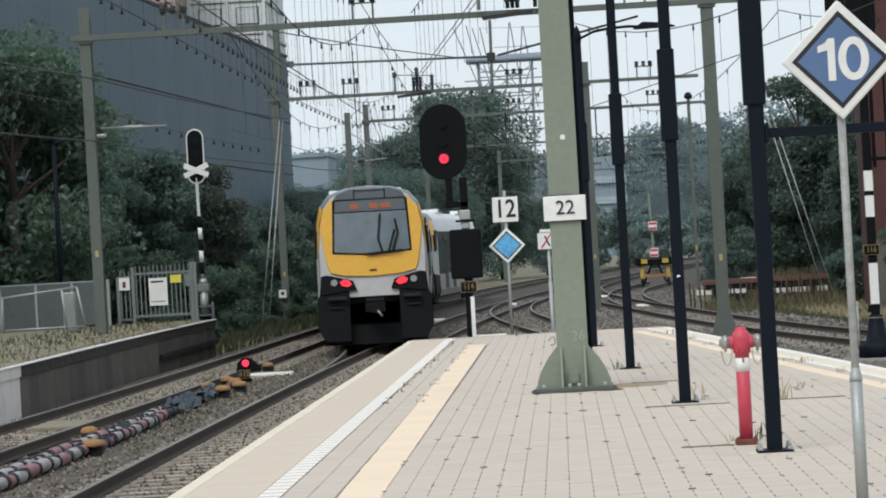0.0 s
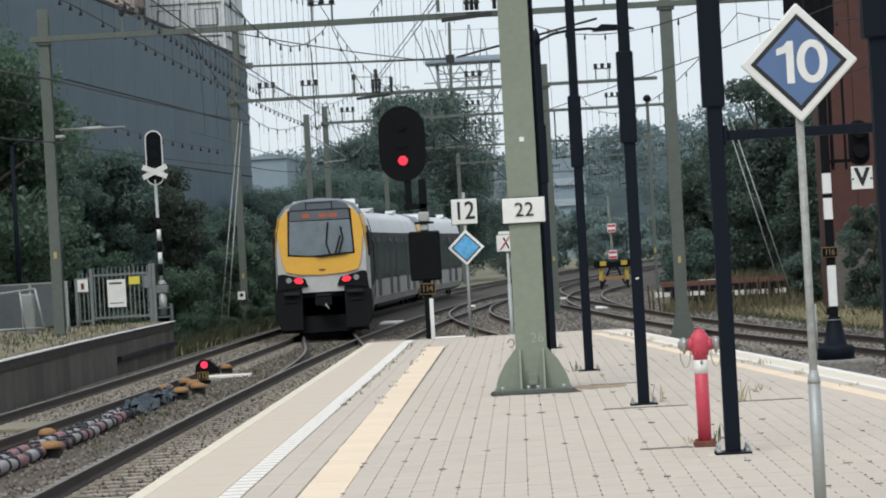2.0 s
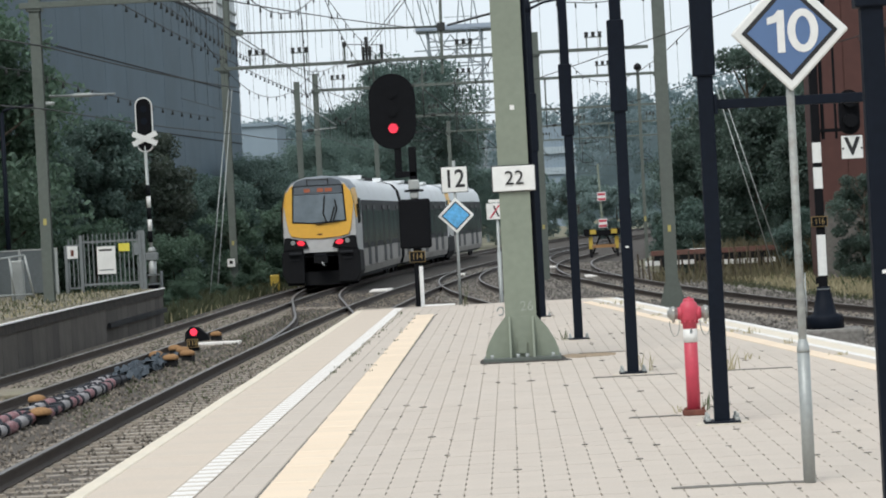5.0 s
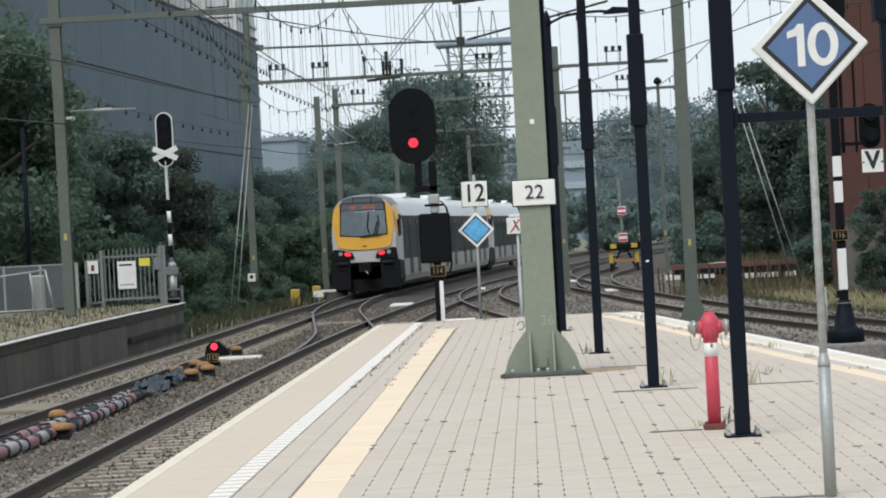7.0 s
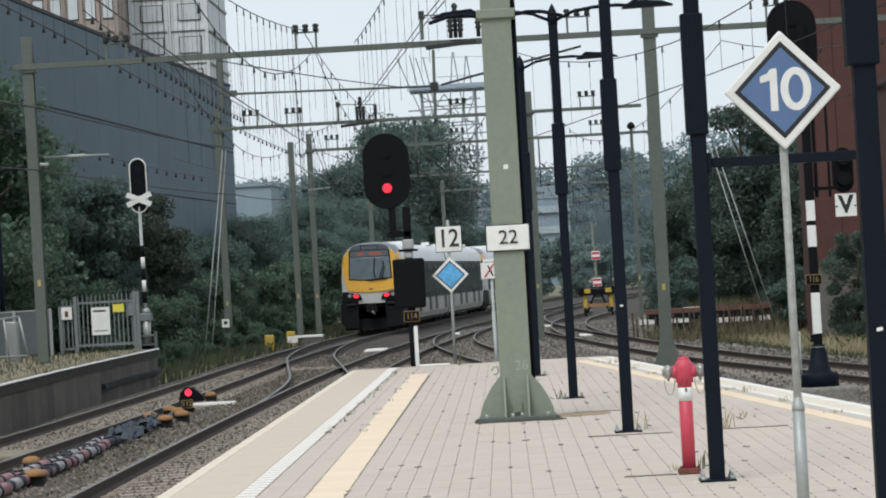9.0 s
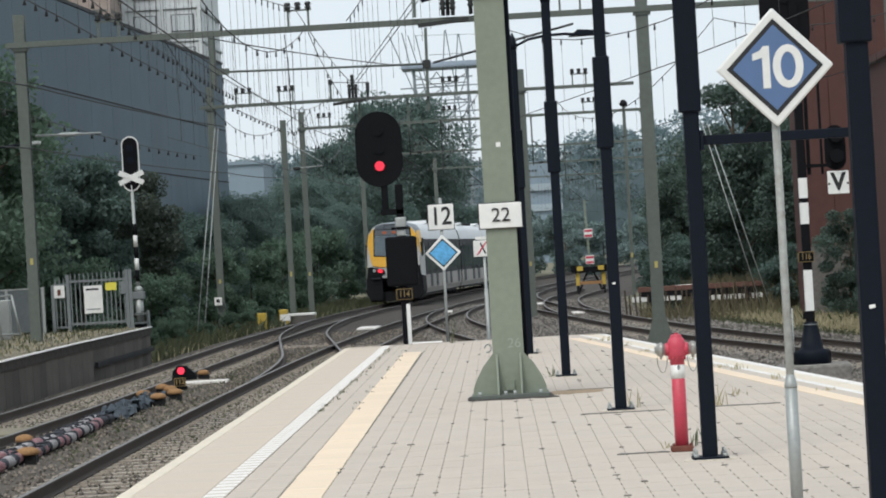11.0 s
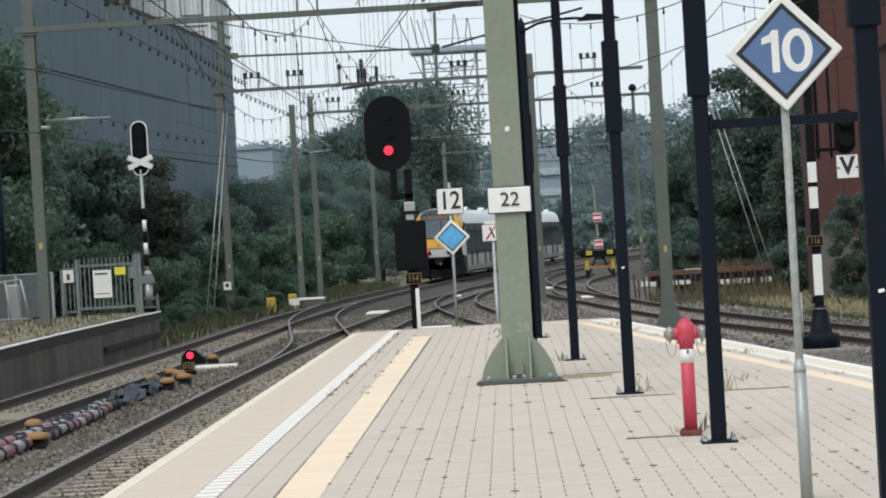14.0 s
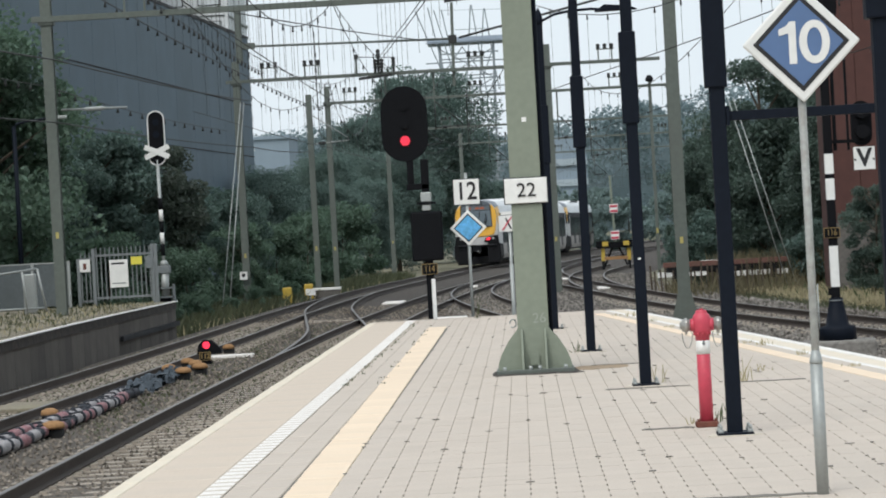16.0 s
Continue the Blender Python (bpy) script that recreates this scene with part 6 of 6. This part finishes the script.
ground_signal()
for x, y, w, d in ((-6.65, 65.0, 0.95, 0.55), (-4.95, 106.5, 0.75, 2.6), (-2.3, 84, 0.9, 1.6), (-2.6, 128, 0.6, 2.5), (2.9, 112.0, 0.8, 3.0), (1.3, 134.0, 0.9, 3.0)):
    s = thing("white_slab", x, y, BED, "white painted concrete slab lying in the ballast", "slab", "white slabs between the rails")
    part("slab", Geo().box(-w / 2, w / 2, -d / 2, d / 2, -0.02, 0.06), WHITE, s, bevel=0.015)


def cap_block(x, y, s, label="orange-brown wooden block on a dark foot"):
    m = thing("cable_block", x, y, BED, label, "block", "wooden cable blocks")
    part("foot", Geo().box(-0.11, 0.13, -0.09, 0.12, -0.02, 0.13), RUBBER, m, bevel=0.01)
    part("cap", Geo().lathe([(0.2 * s, 0.13), (0.215 * s, 0.16), (0.19 * s, 0.205), (0.09 * s, 0.235), (0.02, 0.238)], 0, 0, 10), WOOD, m, "rounded wooden cap")


for x, y, s in ((-7.2, 43.6, 0.9), (-6.62, 40.3, 1.1), (-7.1, 57.3, 0.95), (-6.62, 55.6, 1.05), (-6.48, 57.2, 1.0), (-7.05, 60.0, 0.9), (-6.9, 66.8, 0.9), (-6.75, 58.8, 0.9)):
    cap_block(x, y, s * 0.72)

rnd = random.Random(5)
for row, dx, y0, y1 in ((0, -0.15, 31.0, 51.6), (1, 0.11, 31.0, 50.2)):
    c = thing("cable_bundle", 0, 0, 0, "thick dark cable bundle wrapped in red and grey tape", "cable", "cable bundles beside the rail")
    line = [(-6.86 + dx + 0.05 * math.sin(y * 0.45 + row), y, BED + 0.09 + 0.012 * math.sin(y * 2.1)) for y in np.arange(y0, y1, 0.3)]
    ring = [(0.075 * math.cos(a), 0.075 * math.sin(a)) for a in [i * math.pi / 5 for i in range(10)]]
    part("core", Geo().sweep(line, ring, smooth=True), CABLEWRAP, c)
    y = y0 + 0.1
    while y < y1 - 0.9:
        w = rnd.uniform(0.42, 0.74)
        x = -6.86 + dx + 0.05 * math.sin((y + w / 2) * 0.45 + row)
        zc = BED + 0.09 + 0.012 * math.sin(y * 2.1)
        r = rnd.uniform(0.078, 0.094)
        tone = rnd.random()
        wrap = WRAPRED if tone < (0.5 if row else 0.25) else (CABLEWRAP if tone > 0.96 else WRAPGREY)
        part("wrap", Geo().lathe([(r * 0.72, y), (r * 0.95, y + 0.07), (r, y + w * 0.5), (r * 0.93, y + w - 0.07), (r * 0.7, y + w)], x, zc, 10, "y"), wrap, c, "faded padded wrap")
        part("strap", Geo().lathe([(0.080, y + w - 0.01), (0.094, y + w + 0.02), (0.094, y + w + 0.09), (0.080, y + w + 0.12)], x, zc, 10, "y"), CABLEWRAP, c, "dark tie strap")
        if rnd.random() < 0.5:
            part("loose_cable", Geo().rod((x - 0.06, y + 0.1, zc + 0.085), (x + 0.07, y + w * 0.8, zc + 0.09), 0.014, n=6), CABLEWRAP, c)
        y += w + rnd.uniform(0.10, 0.16)
sheet = Geo()
for i in range(170):
    a, yy = rnd.random() * 6.28, rnd.uniform(50.2, 57.0)
    cx, cz, r = -6.86 + rnd.uniform(-0.2, 0.2), BED + rnd.uniform(0.03, 0.17), rnd.uniform(0.05, 0.12)
    q = [(cx + r * math.cos(a + k * 1.57) * rnd.uniform(0.7, 1.2), yy + 1.6 * r * math.sin(a + k * 1.57), cz + rnd.uniform(-0.08, 0.09)) for k in range(4)]
    sheet.add(q + [(cx, yy, cz + 0.1)], [(0, 1, 4), (1, 2, 4), (2, 3, 4), (3, 0, 4)])
pl = thing("plastic_sheet", 0, 0, 0, "crumpled blue-grey plastic sheet over the cables", "plastic sheet")
part("sheet", sheet, PLASTIC, pl)


def buffer_stop():
    m = thing("buffer_stop", 4.55, 155.8, BED, "yellow and black buffer stop with red-white boards", "buffer stop")
    for sx in (-1, 1):
        part("upright", Geo().box(sx * 0.68 - 0.1, sx * 0.68 + 0.1, -0.12, 0.12, 0.45, 1.1), BUFFERYELLOW, m, "yellow upright")
        part("leg", Geo().box(sx * 0.68 - 0.08, sx * 0.68 + 0.08, -0.1, 0.1, 0, 0.45), TRAINDARK, m, "dark lower leg")
        part("brace", Geo().bar((sx * 0.15, 0, 1.2), (sx * 0.6, 0.4, 0.15), 0.07, 0.07), TRAINDARK, m)
        part("buffer_pad", Geo().box(sx * 0.75 - 0.28, sx * 0.75 + 0.28, -0.3, -0.1, 1.15, 1.5), MATT, m, "black buffer pad", 0.02)
        part("pad_face", Geo().box(sx * 0.55 - 0.16, sx * 0.55 + 0.16, -0.32, -0.3, 1.22, 1.46), BUFFERYELLOW, m)
    part("beam", Geo().box(-0.95, 0.95, -0.1, 0.12, 1.12, 1.42), MATT, m, "dark cross beam")
    part("low_beam", Geo().box(-0.62, 0.62, -0.16, 0.0, 0.50, 0.66), WOOD, m, "dull timber lower beam")
    part("post", Geo().bar((0.0, 0.1, 1.3), (-0.12, 0.1, 4.9), 0.12, 0.1), GREEN, m)
    for z in (1.55, 2.95):
        b = part("board", Geo().box(-0.22, 0.22, -0.05, 0.0, z, z + 0.46), SIGNWHITE, m, "white board with red bars")
        for dz in (0.03, 0.29):
            part("red_bar", Geo().box(-0.2, 0.2, -0.06, -0.05, z + dz, z + dz + 0.12), REDPAINT, b)


buffer_stop()
for x, y in ((-9.55, 116.0), (-9.15, 122.0)):
    yb = thing("marker_box", x, y, BED, "small yellow-orange trackside marker box", "marker", "yellow trackside markers")
    part("box", Geo().box(-0.18, 0.18, -0.12, 0.12, 0, 0.62), BUFFERYELLOW, yb, bevel=0.04)
mot = thing("point_machine", -8.55, 122.5, BED, "white-topped grey point machine beside the rail", "point machine")
part("case", Geo().box(-0.6, 0.65, -0.3, 0.3, 0.0, 0.32), CONCRETE, mot, bevel=0.03)
part("cover", Geo().box(-0.65, 0.7, -0.33, 0.33, 0.32, 0.42), SIGNWHITE, mot, "white cover", 0.02)
tag = thing("trackside_sign", -8.9, 119.5, BED, "small pale number board on the verge", "sign")
part("post", Geo().box(-0.02, 0.02, -0.02, 0.02, 0, 0.3), GALV, tag)
part("board", Geo().box(-0.2, 0.2, -0.03, -0.02, 0.2, 0.46), SIGNWHITE, tag)

# weathered fence and stacked beams beyond the siding
stack = thing("beam_stack", 6.4, 100.5, BED, "rusty red beams stacked behind a weathered fence", "beams")
for i, (x0, x1, z, mt) in enumerate(((-1.9, 2.3, 0.85, OLDRED), (-1.8, 2.2, 0.68, TRAINDARK), (-2.1, -0.4, 0.52, SIGNWHITE), (0.3, 2.3, 0.45, SIGNWHITE), (-1.6, 2.1, 0.62, TRAINDARK), (-0.6, 0.1, 0.86, SIGNWHITE))):
    part("beam", Geo().box(x0, x1, -0.1 + 0.02 * i, 0.12 + 0.02 * i, z, z + 0.17), mt, stack, bevel=0.01)
for x in (-1.5, 0.2, 1.8):
    part("bearer", Geo().box(x - 0.1, x + 0.1, -0.2, 0.5, 0, 0.8), TRAINDARK, stack)
pf = thing("post_fence", 6.2, 99.4, BED, "row of old dark fence posts in dry grass", "fence")
for i in range(24):
    x = -2.2 + i * 0.19 + rnd.uniform(-0.05, 0.05)
    part("fence_post", Geo().bar((x, 0, -0.05), (x + rnd.uniform(-0.04, 0.04), 0, rnd.uniform(0.6, 1.0)), 0.07, 0.06), BARK, pf)

# signal cabinet and boards near the right-hand portal mast
sb = thing("signal_board", 4.6, 92.0, BED, "small grey box and boards on a post", "board")
part("post", Geo().box(-0.04, 0.04, -0.04, 0.04, 0, 1.9), GALV, sb)
part("box", Geo().box(0.0, 0.3, -0.15, 0.05, 1.5, 1.95), GALV, sb, bevel=0.02)


# ---- gravel bank beside the siding ----
gy = [50 + 4 * i for i in range(17)]
bank = Geo().plate([(line_x(EAST_TRACK, y) + 1.7, y) for y in gy] + [(line_x(EAST_TRACK, y) + 4.3 + 0.3 * math.sin(y * 1.7), y) for y in reversed(gy)], -1.16, -1.10, "z")
tagged(part("gravel_bank", bank, GRAVEL), "pale grey gravel bank beside the siding", "gravel", kind="structure")


# ---- grass, reeds and weeds ----
def blades(name, label, area, n, h, mat, seed, base, lean=0.35, width=0.012):
    """Thin upright blades; area gives (x, y) for a random number pair."""
    rng = np.random.default_rng(seed)
    u = rng.random((n, 2))
    p = np.array([area(a, b) for a, b in u])
    z = np.full(n, base) if not callable(base) else np.array([base(x, y) for x, y in p])
    hh = h * rng.uniform(0.4, 1.2, n)
    a = rng.random(n) * 2 * math.pi
    w = width * rng.uniform(0.6, 1.5, n)
    d = rng.normal(size=(n, 2)) * lean * hh[:, None]
    side = np.stack((np.cos(a) * w, np.sin(a) * w), 1)
    v = np.zeros((n, 4, 3))
    v[:, 0, :2], v[:, 1, :2] = p - side, p + side
    v[:, 2, :2], v[:, 3, :2] = p + d * 0.6 + side * 0.8, p + d
    v[:, 0, 2] = v[:, 1, 2] = z
    v[:, 2, 2], v[:, 3, 2] = z + hh * 0.7, z + hh
    ob = new(name, raw_mesh(name, v.reshape(-1, 3), np.arange(4 * n).reshape(-1, 4), mat))
    return tagged(ob, label, "grass", kind="stuff")


blades("dry_grass", "dry yellow grass beside the siding", lambda a, b: (line_x(EAST_TRACK, 62 + 45 * b) + 4.0 + 4.5 * a, 62 + 45 * b), 14000, 0.30, DRYGRASS, 31, -1.12, width=0.02)
blades("green_grass", "green weeds among the dry grass", lambda a, b: (line_x(EAST_TRACK, 62 + 90 * b) + 4.2 + 4.5 * a**0.6, 62 + 90 * b), 4000, 0.42, GREENGRASS, 32, -1.12, width=0.02)
blades("verge_grass", "long green and straw grass on the left verge", lambda a, b: (line_x(MAIN, 86 + 80 * b) - 2.1 - 2.6 * a, 86 + 80 * b), 13000, 0.55, OLIVE, 33, -1.12, width=0.02)
blades("verge_straw", "straw-coloured grass on the left verge", lambda a, b: (line_x(MAIN, 86 + 80 * b) - 1.9 - 2.0 * a, 86 + 80 * b), 700, 0.36, DRYGRASS, 34, -1.12, width=0.02)
blades("track_weeds", "low brown and olive weeds in the ballast", lambda a, b: (line_x(MAIN, 40 + 45 * b) - 1.5 + 5.2 * a, 40 + 45 * b + 0.8 * math.sin(30 * a)), 5200, 0.055, OLIVE, 41, BED - 0.005, 0.9, width=0.02)
blades("reeds", "tall brown reeds in front of the stacked beams", lambda a, b: (4.3 + 4.8 * a, 94.5 + 5.0 * b), 650, 0.72, REED, 42, -1.14, 0.25, width=0.014)
blades("bank_reeds", "tall brown-green weeds below the trees", lambda a, b: (6.6 + 5.5 * a, 100 + 9 * b), 3600, 1.3, REED, 43, -1.14, 0.15, width=0.018)
blades("bank_weeds", "olive weeds creeping over the gravel bank", lambda a, b: (line_x(EAST_TRACK, 52 + 55 * b) + 2.3 + 2.4 * a**0.6, 52 + 55 * b + 2 * math.sin(9 * a)), 4200, 0.20, OLIVE, 44, -1.11, 0.5, width=0.014)
blades("platform_weeds", "dry weeds on the old platform", lambda a, b: (line_x(LEFT_EDGE, 50 + 34 * b) - 0.35 - 3.2 * a**1.5, 50 + 34 * b), 1000, 0.11, DRYGRASS, 35, -0.03, width=0.012)
blades("platform_grass", "olive weeds on the old platform", lambda a, b: (line_x(LEFT_EDGE, 50 + 34 * b) - 0.3 - 3.4 * a + 0.3 * math.sin(50 * b), 50 + 34 * b), 1900, 0.13, OLIVE, 45, -0.03, width=0.012)
blades("joint_weeds", "small weeds in the paving joint", lambda a, b: (-2.03 + 0.02 * a, 30 + 23 * b + 0.4 * math.sin(40 * b)), 260, 0.03, GREENGRASS, 36, -0.01, width=0.004)


def tuft(x, y, h, n, mat, label, z=0.0, spread=0.06):
    rng = np.random.default_rng(int(x * 100 + y * 10) % 9999)
    g = Geo()
    for i in range(n):
        bx, by = rng.normal(size=2) * spread
        dx, dy = rng.normal(size=2) * 0.25 * h
        hh = h * rng.uniform(0.4, 1.1)
        g.add([(bx - 0.004, by, 0), (bx + 0.004, by, 0), (bx + dx * 0.5 + 0.004, by + dy * 0.5, hh * 0.6), (bx + dx, by + dy, hh), (bx + dx * 0.5 - 0.004, by + dy * 0.5, hh * 0.6)], [(0, 1, 2, 3, 4)])
    m = thing("weed_tuft", x, y, z, label, "weed", "weeds on the platform")
    tagged(part("tuft_of_leaf", g, mat, m), kind="stuff")


tuft(2.28, 30.0, 0.09, 8, DRYGRASS, "tall dry weed growing from the paving")
tuft(1.98, 28.3, 0.24, 12, DRYGRASS, "tall thin dry weed at a paving joint", spread=0.03)
tuft(1.44, 22.9, 0.15, 12, GREENGRASS, "green weed beside the hydrant")
tuft(1.17, 22.9, 0.07, 6, DRYGRASS, "dry weed beside the hydrant")
tuft(1.16, 28.9, 0.24, 7, DRYGRASS, "thin dry weed behind a lamp post")
for i in range(10):
    tuft(edge_x(30 + i * 2.2) - 0.62, 30 + i * 2.2 + 0.7 * (i % 3), 0.05 + 0.02 * (i % 3), 14, DRYGRASS, "small dry weed along the platform edge")
r4 = random.Random(12)
for i in range(16):
    y = 31 + 1.3 * i + 0.9 * r4.random()
    tuft(-1.99 + 0.03 * r4.random() - 0.0024 * (y - 22), y, r4.uniform(0.02, 0.05), 5, OLIVE, "small weed beside the white dashes", spread=0.03)
for i in range(10):
    y = 30 + 2.1 * i + 1.5 * r4.random()
    tuft(-1.62 - 0.0038 * (y - 22), y, r4.uniform(0.02, 0.04), 5, OLIVE, "small weed beside the yellow guide tiles", spread=0.03)
tuft(-0.98, 52.5, 0.55, 8, OLIVE, "tall thin weed at the platform end", spread=0.02)
tuft(0.52, 36.6, 0.15, 8, GREENGRASS, "green weed behind the mast foot", spread=0.03)
for x, y, w in ((1.2, 16.75, 0.8), (0.98, 22.5, 0.4), (1.05, 28.1, 0.8), (2.2, 28.2, 0.7), (0.9, 33.0, 0.55)):
    mo = thing("moss_strip", x, y, 0.0, "thin dark strip of moss and dirt in a joint", "moss", "mossy joints")
    gg = Geo()
    k = 14
    r2 = random.Random(int(x * 50 + y))
    up = [(-w / 2 + w * i / k, 0.02 * r2.random() + (0.05 if 0 < i < k else 0.0) * (0.4 + r2.random())) for i in range(k + 1)]
    dn = [(-w / 2 + w * i / k, -0.02 - 0.04 * r2.random()) for i in range(k, -1, -1)]
    gg.plate(up + dn, -0.004, 0.006, "z")
    part("strip", gg, JOINT, mo)

stain = thing("rust_stain", 0.72, 32.6, 0.0, "flat brown stain on the paving beside the mast", "stain")
r3 = random.Random(3)
part("stain", Geo().plate([(0.36 * math.cos(a) * r3.uniform(0.75, 1.1), 0.5 * math.sin(a) * r3.uniform(0.7, 1.1)) for a in [i * math.pi / 12 for i in range(24)]], -0.002, 0.0022, "z"), STAIN, stain)
dirt = Geo()
for i in range(230):
    x = -1.318 + 0.155 * r3.randrange(0, 30)
    y = 15 + 0.345 * r3.randrange(0, 108)
    if x > edge_x(y) - 0.95:
        continue
    w, d = r3.uniform(0.010, 0.035), r3.uniform(0.008, 0.025)
    x += -0.0024 * (y - 22)
    dirt.plate([(x + w * math.cos(a) * r3.uniform(0.6, 1.2), y + d * math.sin(a) * r3.uniform(0.6, 1.2)) for a in [k * math.pi / 4 for k in range(8)]], -0.003, r3.uniform(0.003, 0.008), "z")
tagged(part("paving_dirt", dirt, JOINT), "bits of moss and dirt caught in paving joints", "dirt", kind="stuff")


# ---- the platform's surface, piece by piece ----
def block(w, d, t=0.05, cut=0.004, cz=0.004):
    """A slab with slightly broken upper edges, centred, its top at z = 0."""
    g = Geo()
    a, b = w / 2, d / 2
    p = [(-a, -b, -t), (a, -b, -t), (a, b, -t), (-a, b, -t), (-a, -b, -cz), (a, -b, -cz), (a, b, -cz), (-a, b, -cz), (-a + cut, -b + cut, 0), (a - cut, -b + cut, 0), (a - cut, b - cut, 0), (-a + cut, b - cut, 0)]
    return g.add(p, [(0, 1, 5, 4), (1, 2, 6, 5), (2, 3, 7, 6), (3, 0, 4, 7), (4, 5, 9, 8), (5, 6, 10, 9), (6, 7, 11, 10), (7, 4, 8, 11), (8, 9, 10, 11)])


PW, PD = 0.155, 0.345


def slide(y):
    """The rows on the left run slightly askew."""
    return -0.0024 * (y - 22)


coping_me = block(0.13, 0.99, 0.2, 0.012, 0.012).mesh("coping", COPING)
slab_me = block(0.535, 0.995, 0.06).mesh("slab", SLAB)
dash_me = block(0.155, 0.175, 0.02, 0.004, 0.003).mesh("white_dash", WHITE)
guide_me = block(0.30, 0.597, 0.05, 0.004, 0.004).mesh("guide_tile", GUIDE)
side_me = block(0.19, 0.342, 0.05, 0.006, 0.006).mesh("edge_paver", PAVER)
rd = random.Random(8)
y = Y0
i = 0
while y < Y1 - 0.9:
    part("coping_stone", coping_me, COPING, plat, at=pose(-2.795 + slide(y), y + 0.5, rd.uniform(0, 0.004)))
    part("edge_slab", slab_me, SLAB, plat, at=pose(-2.46 + slide(y), y + 0.5, rd.uniform(0, 0.003)))
    y += 1.0
y = -7.8
while y < Y1 - 0.3:
    part("white_dash", dash_me, WHITE, plat, at=pose(-2.108 + slide(y), y, 0.002))
    y += 0.30
part("dash_bed", Geo().plate([(-2.19 + slide(Y0), Y0), (-2.025 + slide(Y0), Y0), (-2.025 + slide(Y1), Y1 - 0.05), (-2.19 + slide(Y1), Y1 - 0.05)], -0.05, -0.0012, "z"), PAVER_REST, plat)
part("end_edging", Geo().box(-2.88, edge_x(Y1), Y1 - 0.1, Y1, -0.3, -0.001), PAVER_REST, plat)
y = Y0
while y < Y1 - 5.0:
    part("guide_tile", guide_me, GUIDE, plat, at=pose(-1.475 + 1.6 * slide(y) + rd.uniform(-0.003, 0.003), y + 0.3, rd.uniform(0, 0.003)))
    y += 0.6
y = -7.73
while y < Y1 - 0.3:
    part("edge_paver", side_me, PAVER, plat, at=pose(-1.925 + slide(y), y, rd.uniform(-0.004, 0.0)))
    part("edge_paver", side_me, PAVER, plat, at=pose(-1.733 + slide(y), y + 0.02, rd.uniform(-0.004, 0.0)))
    y += PD
# right-hand edge
slant = -math.degrees(math.atan(0.0885))
right_me = block(0.13, 0.99, 0.2, 0.012, 0.012).mesh("right_coping", WHITE)
rslab_me = block(0.22, 0.99, 0.05).mesh("right_slab", COPING)
rline_me = block(0.09, 0.99, 0.05).mesh("right_line", WHITE)
rguide_me = block(0.20, 0.597, 0.05).mesh("right_guide", GUIDE)
y = Y0
while y < Y1 - 0.8:
    part("coping_stone", right_me, WHITE, plat, at=pose(edge_x(y + 0.5) - 0.065, y + 0.5, 0, 0, 0, -slant))
    part("edge_slab", rslab_me, COPING, plat, at=pose(edge_x(y + 0.5) - 0.25, y + 0.5, -0.002, 0, 0, -slant))
    part("edge_line", rline_me, WHITE, plat, at=pose(edge_x(y + 0.5) - 0.41, y + 0.5, 0, 0, 0, -slant))
    y += 1.0
y = Y0
while y < Y1 - 2.6:
    part("guide_tile", rguide_me, GUIDE, plat, at=pose(edge_x(y + 0.3) - 0.74, y + 0.3, 0.003, 0, 0, -slant))
    y += 0.6
part("border_strip", Geo().plate([(edge_x(Y0) - 1.2, Y0), (edge_x(Y0) - 0.46, Y0), (edge_x(Y1 - 0.1) - 0.46, Y1 - 0.1), (edge_x(Y1 - 0.1) - 1.2, Y1 - 0.1)], -0.03, -0.004, "z"), PAVER_REST, plat, "grey paved border")


def paver_shape(w, d):
    """Outline of a paver with notched corners, so that the joints show as rows of dark dots."""
    a, b, c, e, g = w / 2 - 0.0004, d / 2 - 0.0003, 0.0050, 0.066, 0.078
    q = [(a - c, b), (a - c, b - e), (a, b - g), (a, -b + g), (a - c, -b + e), (a - c, -b)]
    return q[::-1] + [(-x, -y) for x, y in q[::-1]]


OUT = paver_shape(PW, PD)
pm = Geo()
pm.add([(x, y, 0) for x, y in OUT] + [(x, y, -0.04) for x, y in OUT], [tuple(range(12))] + [(k, 12 + k, 12 + (k + 1) % 12, (k + 1) % 12) for k in range(12)])
paver_me = pm.mesh("paver", PAVER)
rest_v, rest_f = [], []
rng = np.random.default_rng(9)
PAVE0 = 14.2 - 64 * PD
ny = int((Y1 - 0.1 - PAVE0) / PD)
base_v = np.array([(x, y, 0) for x, y in OUT] + [(x, y, -0.04) for x, y in OUT])
singles = 0
for r in range(ny):
    yc = PAVE0 + PD * (r + 0.5)
    c = 0
    while True:
        xc = -1.318 + slide(yc) + PW * (c + 0.5) - (0.31 if yc > 48.5 else 0.0)
        if xc + PW / 2 > edge_x(yc) - 0.84:
            break
        dz = rng.uniform(-0.0008, 0.0004)
        if 17.0 < yc < 20.2 and singles < 300:
            part("paver", paver_me, PAVER, plat, at=pose(xc, yc, dz))
            singles += 1
        else:
            o = len(rest_v)
            rest_v += (base_v + np.array((xc, yc, dz))).tolist()
            rest_f.append(tuple(range(o, o + 12)))
            rest_f += [(o + k, o + 12 + k, o + 12 + (k + 1) % 12, o + (k + 1) % 12) for k in range(12)]
        c += 1
rest = part("pavers", raw_mesh("pavers", rest_v, rest_f, PAVER_REST), PAVER_REST, plat, "many grey pavers laid in straight rows")
tagged(rest, kind="stuff")

motions()
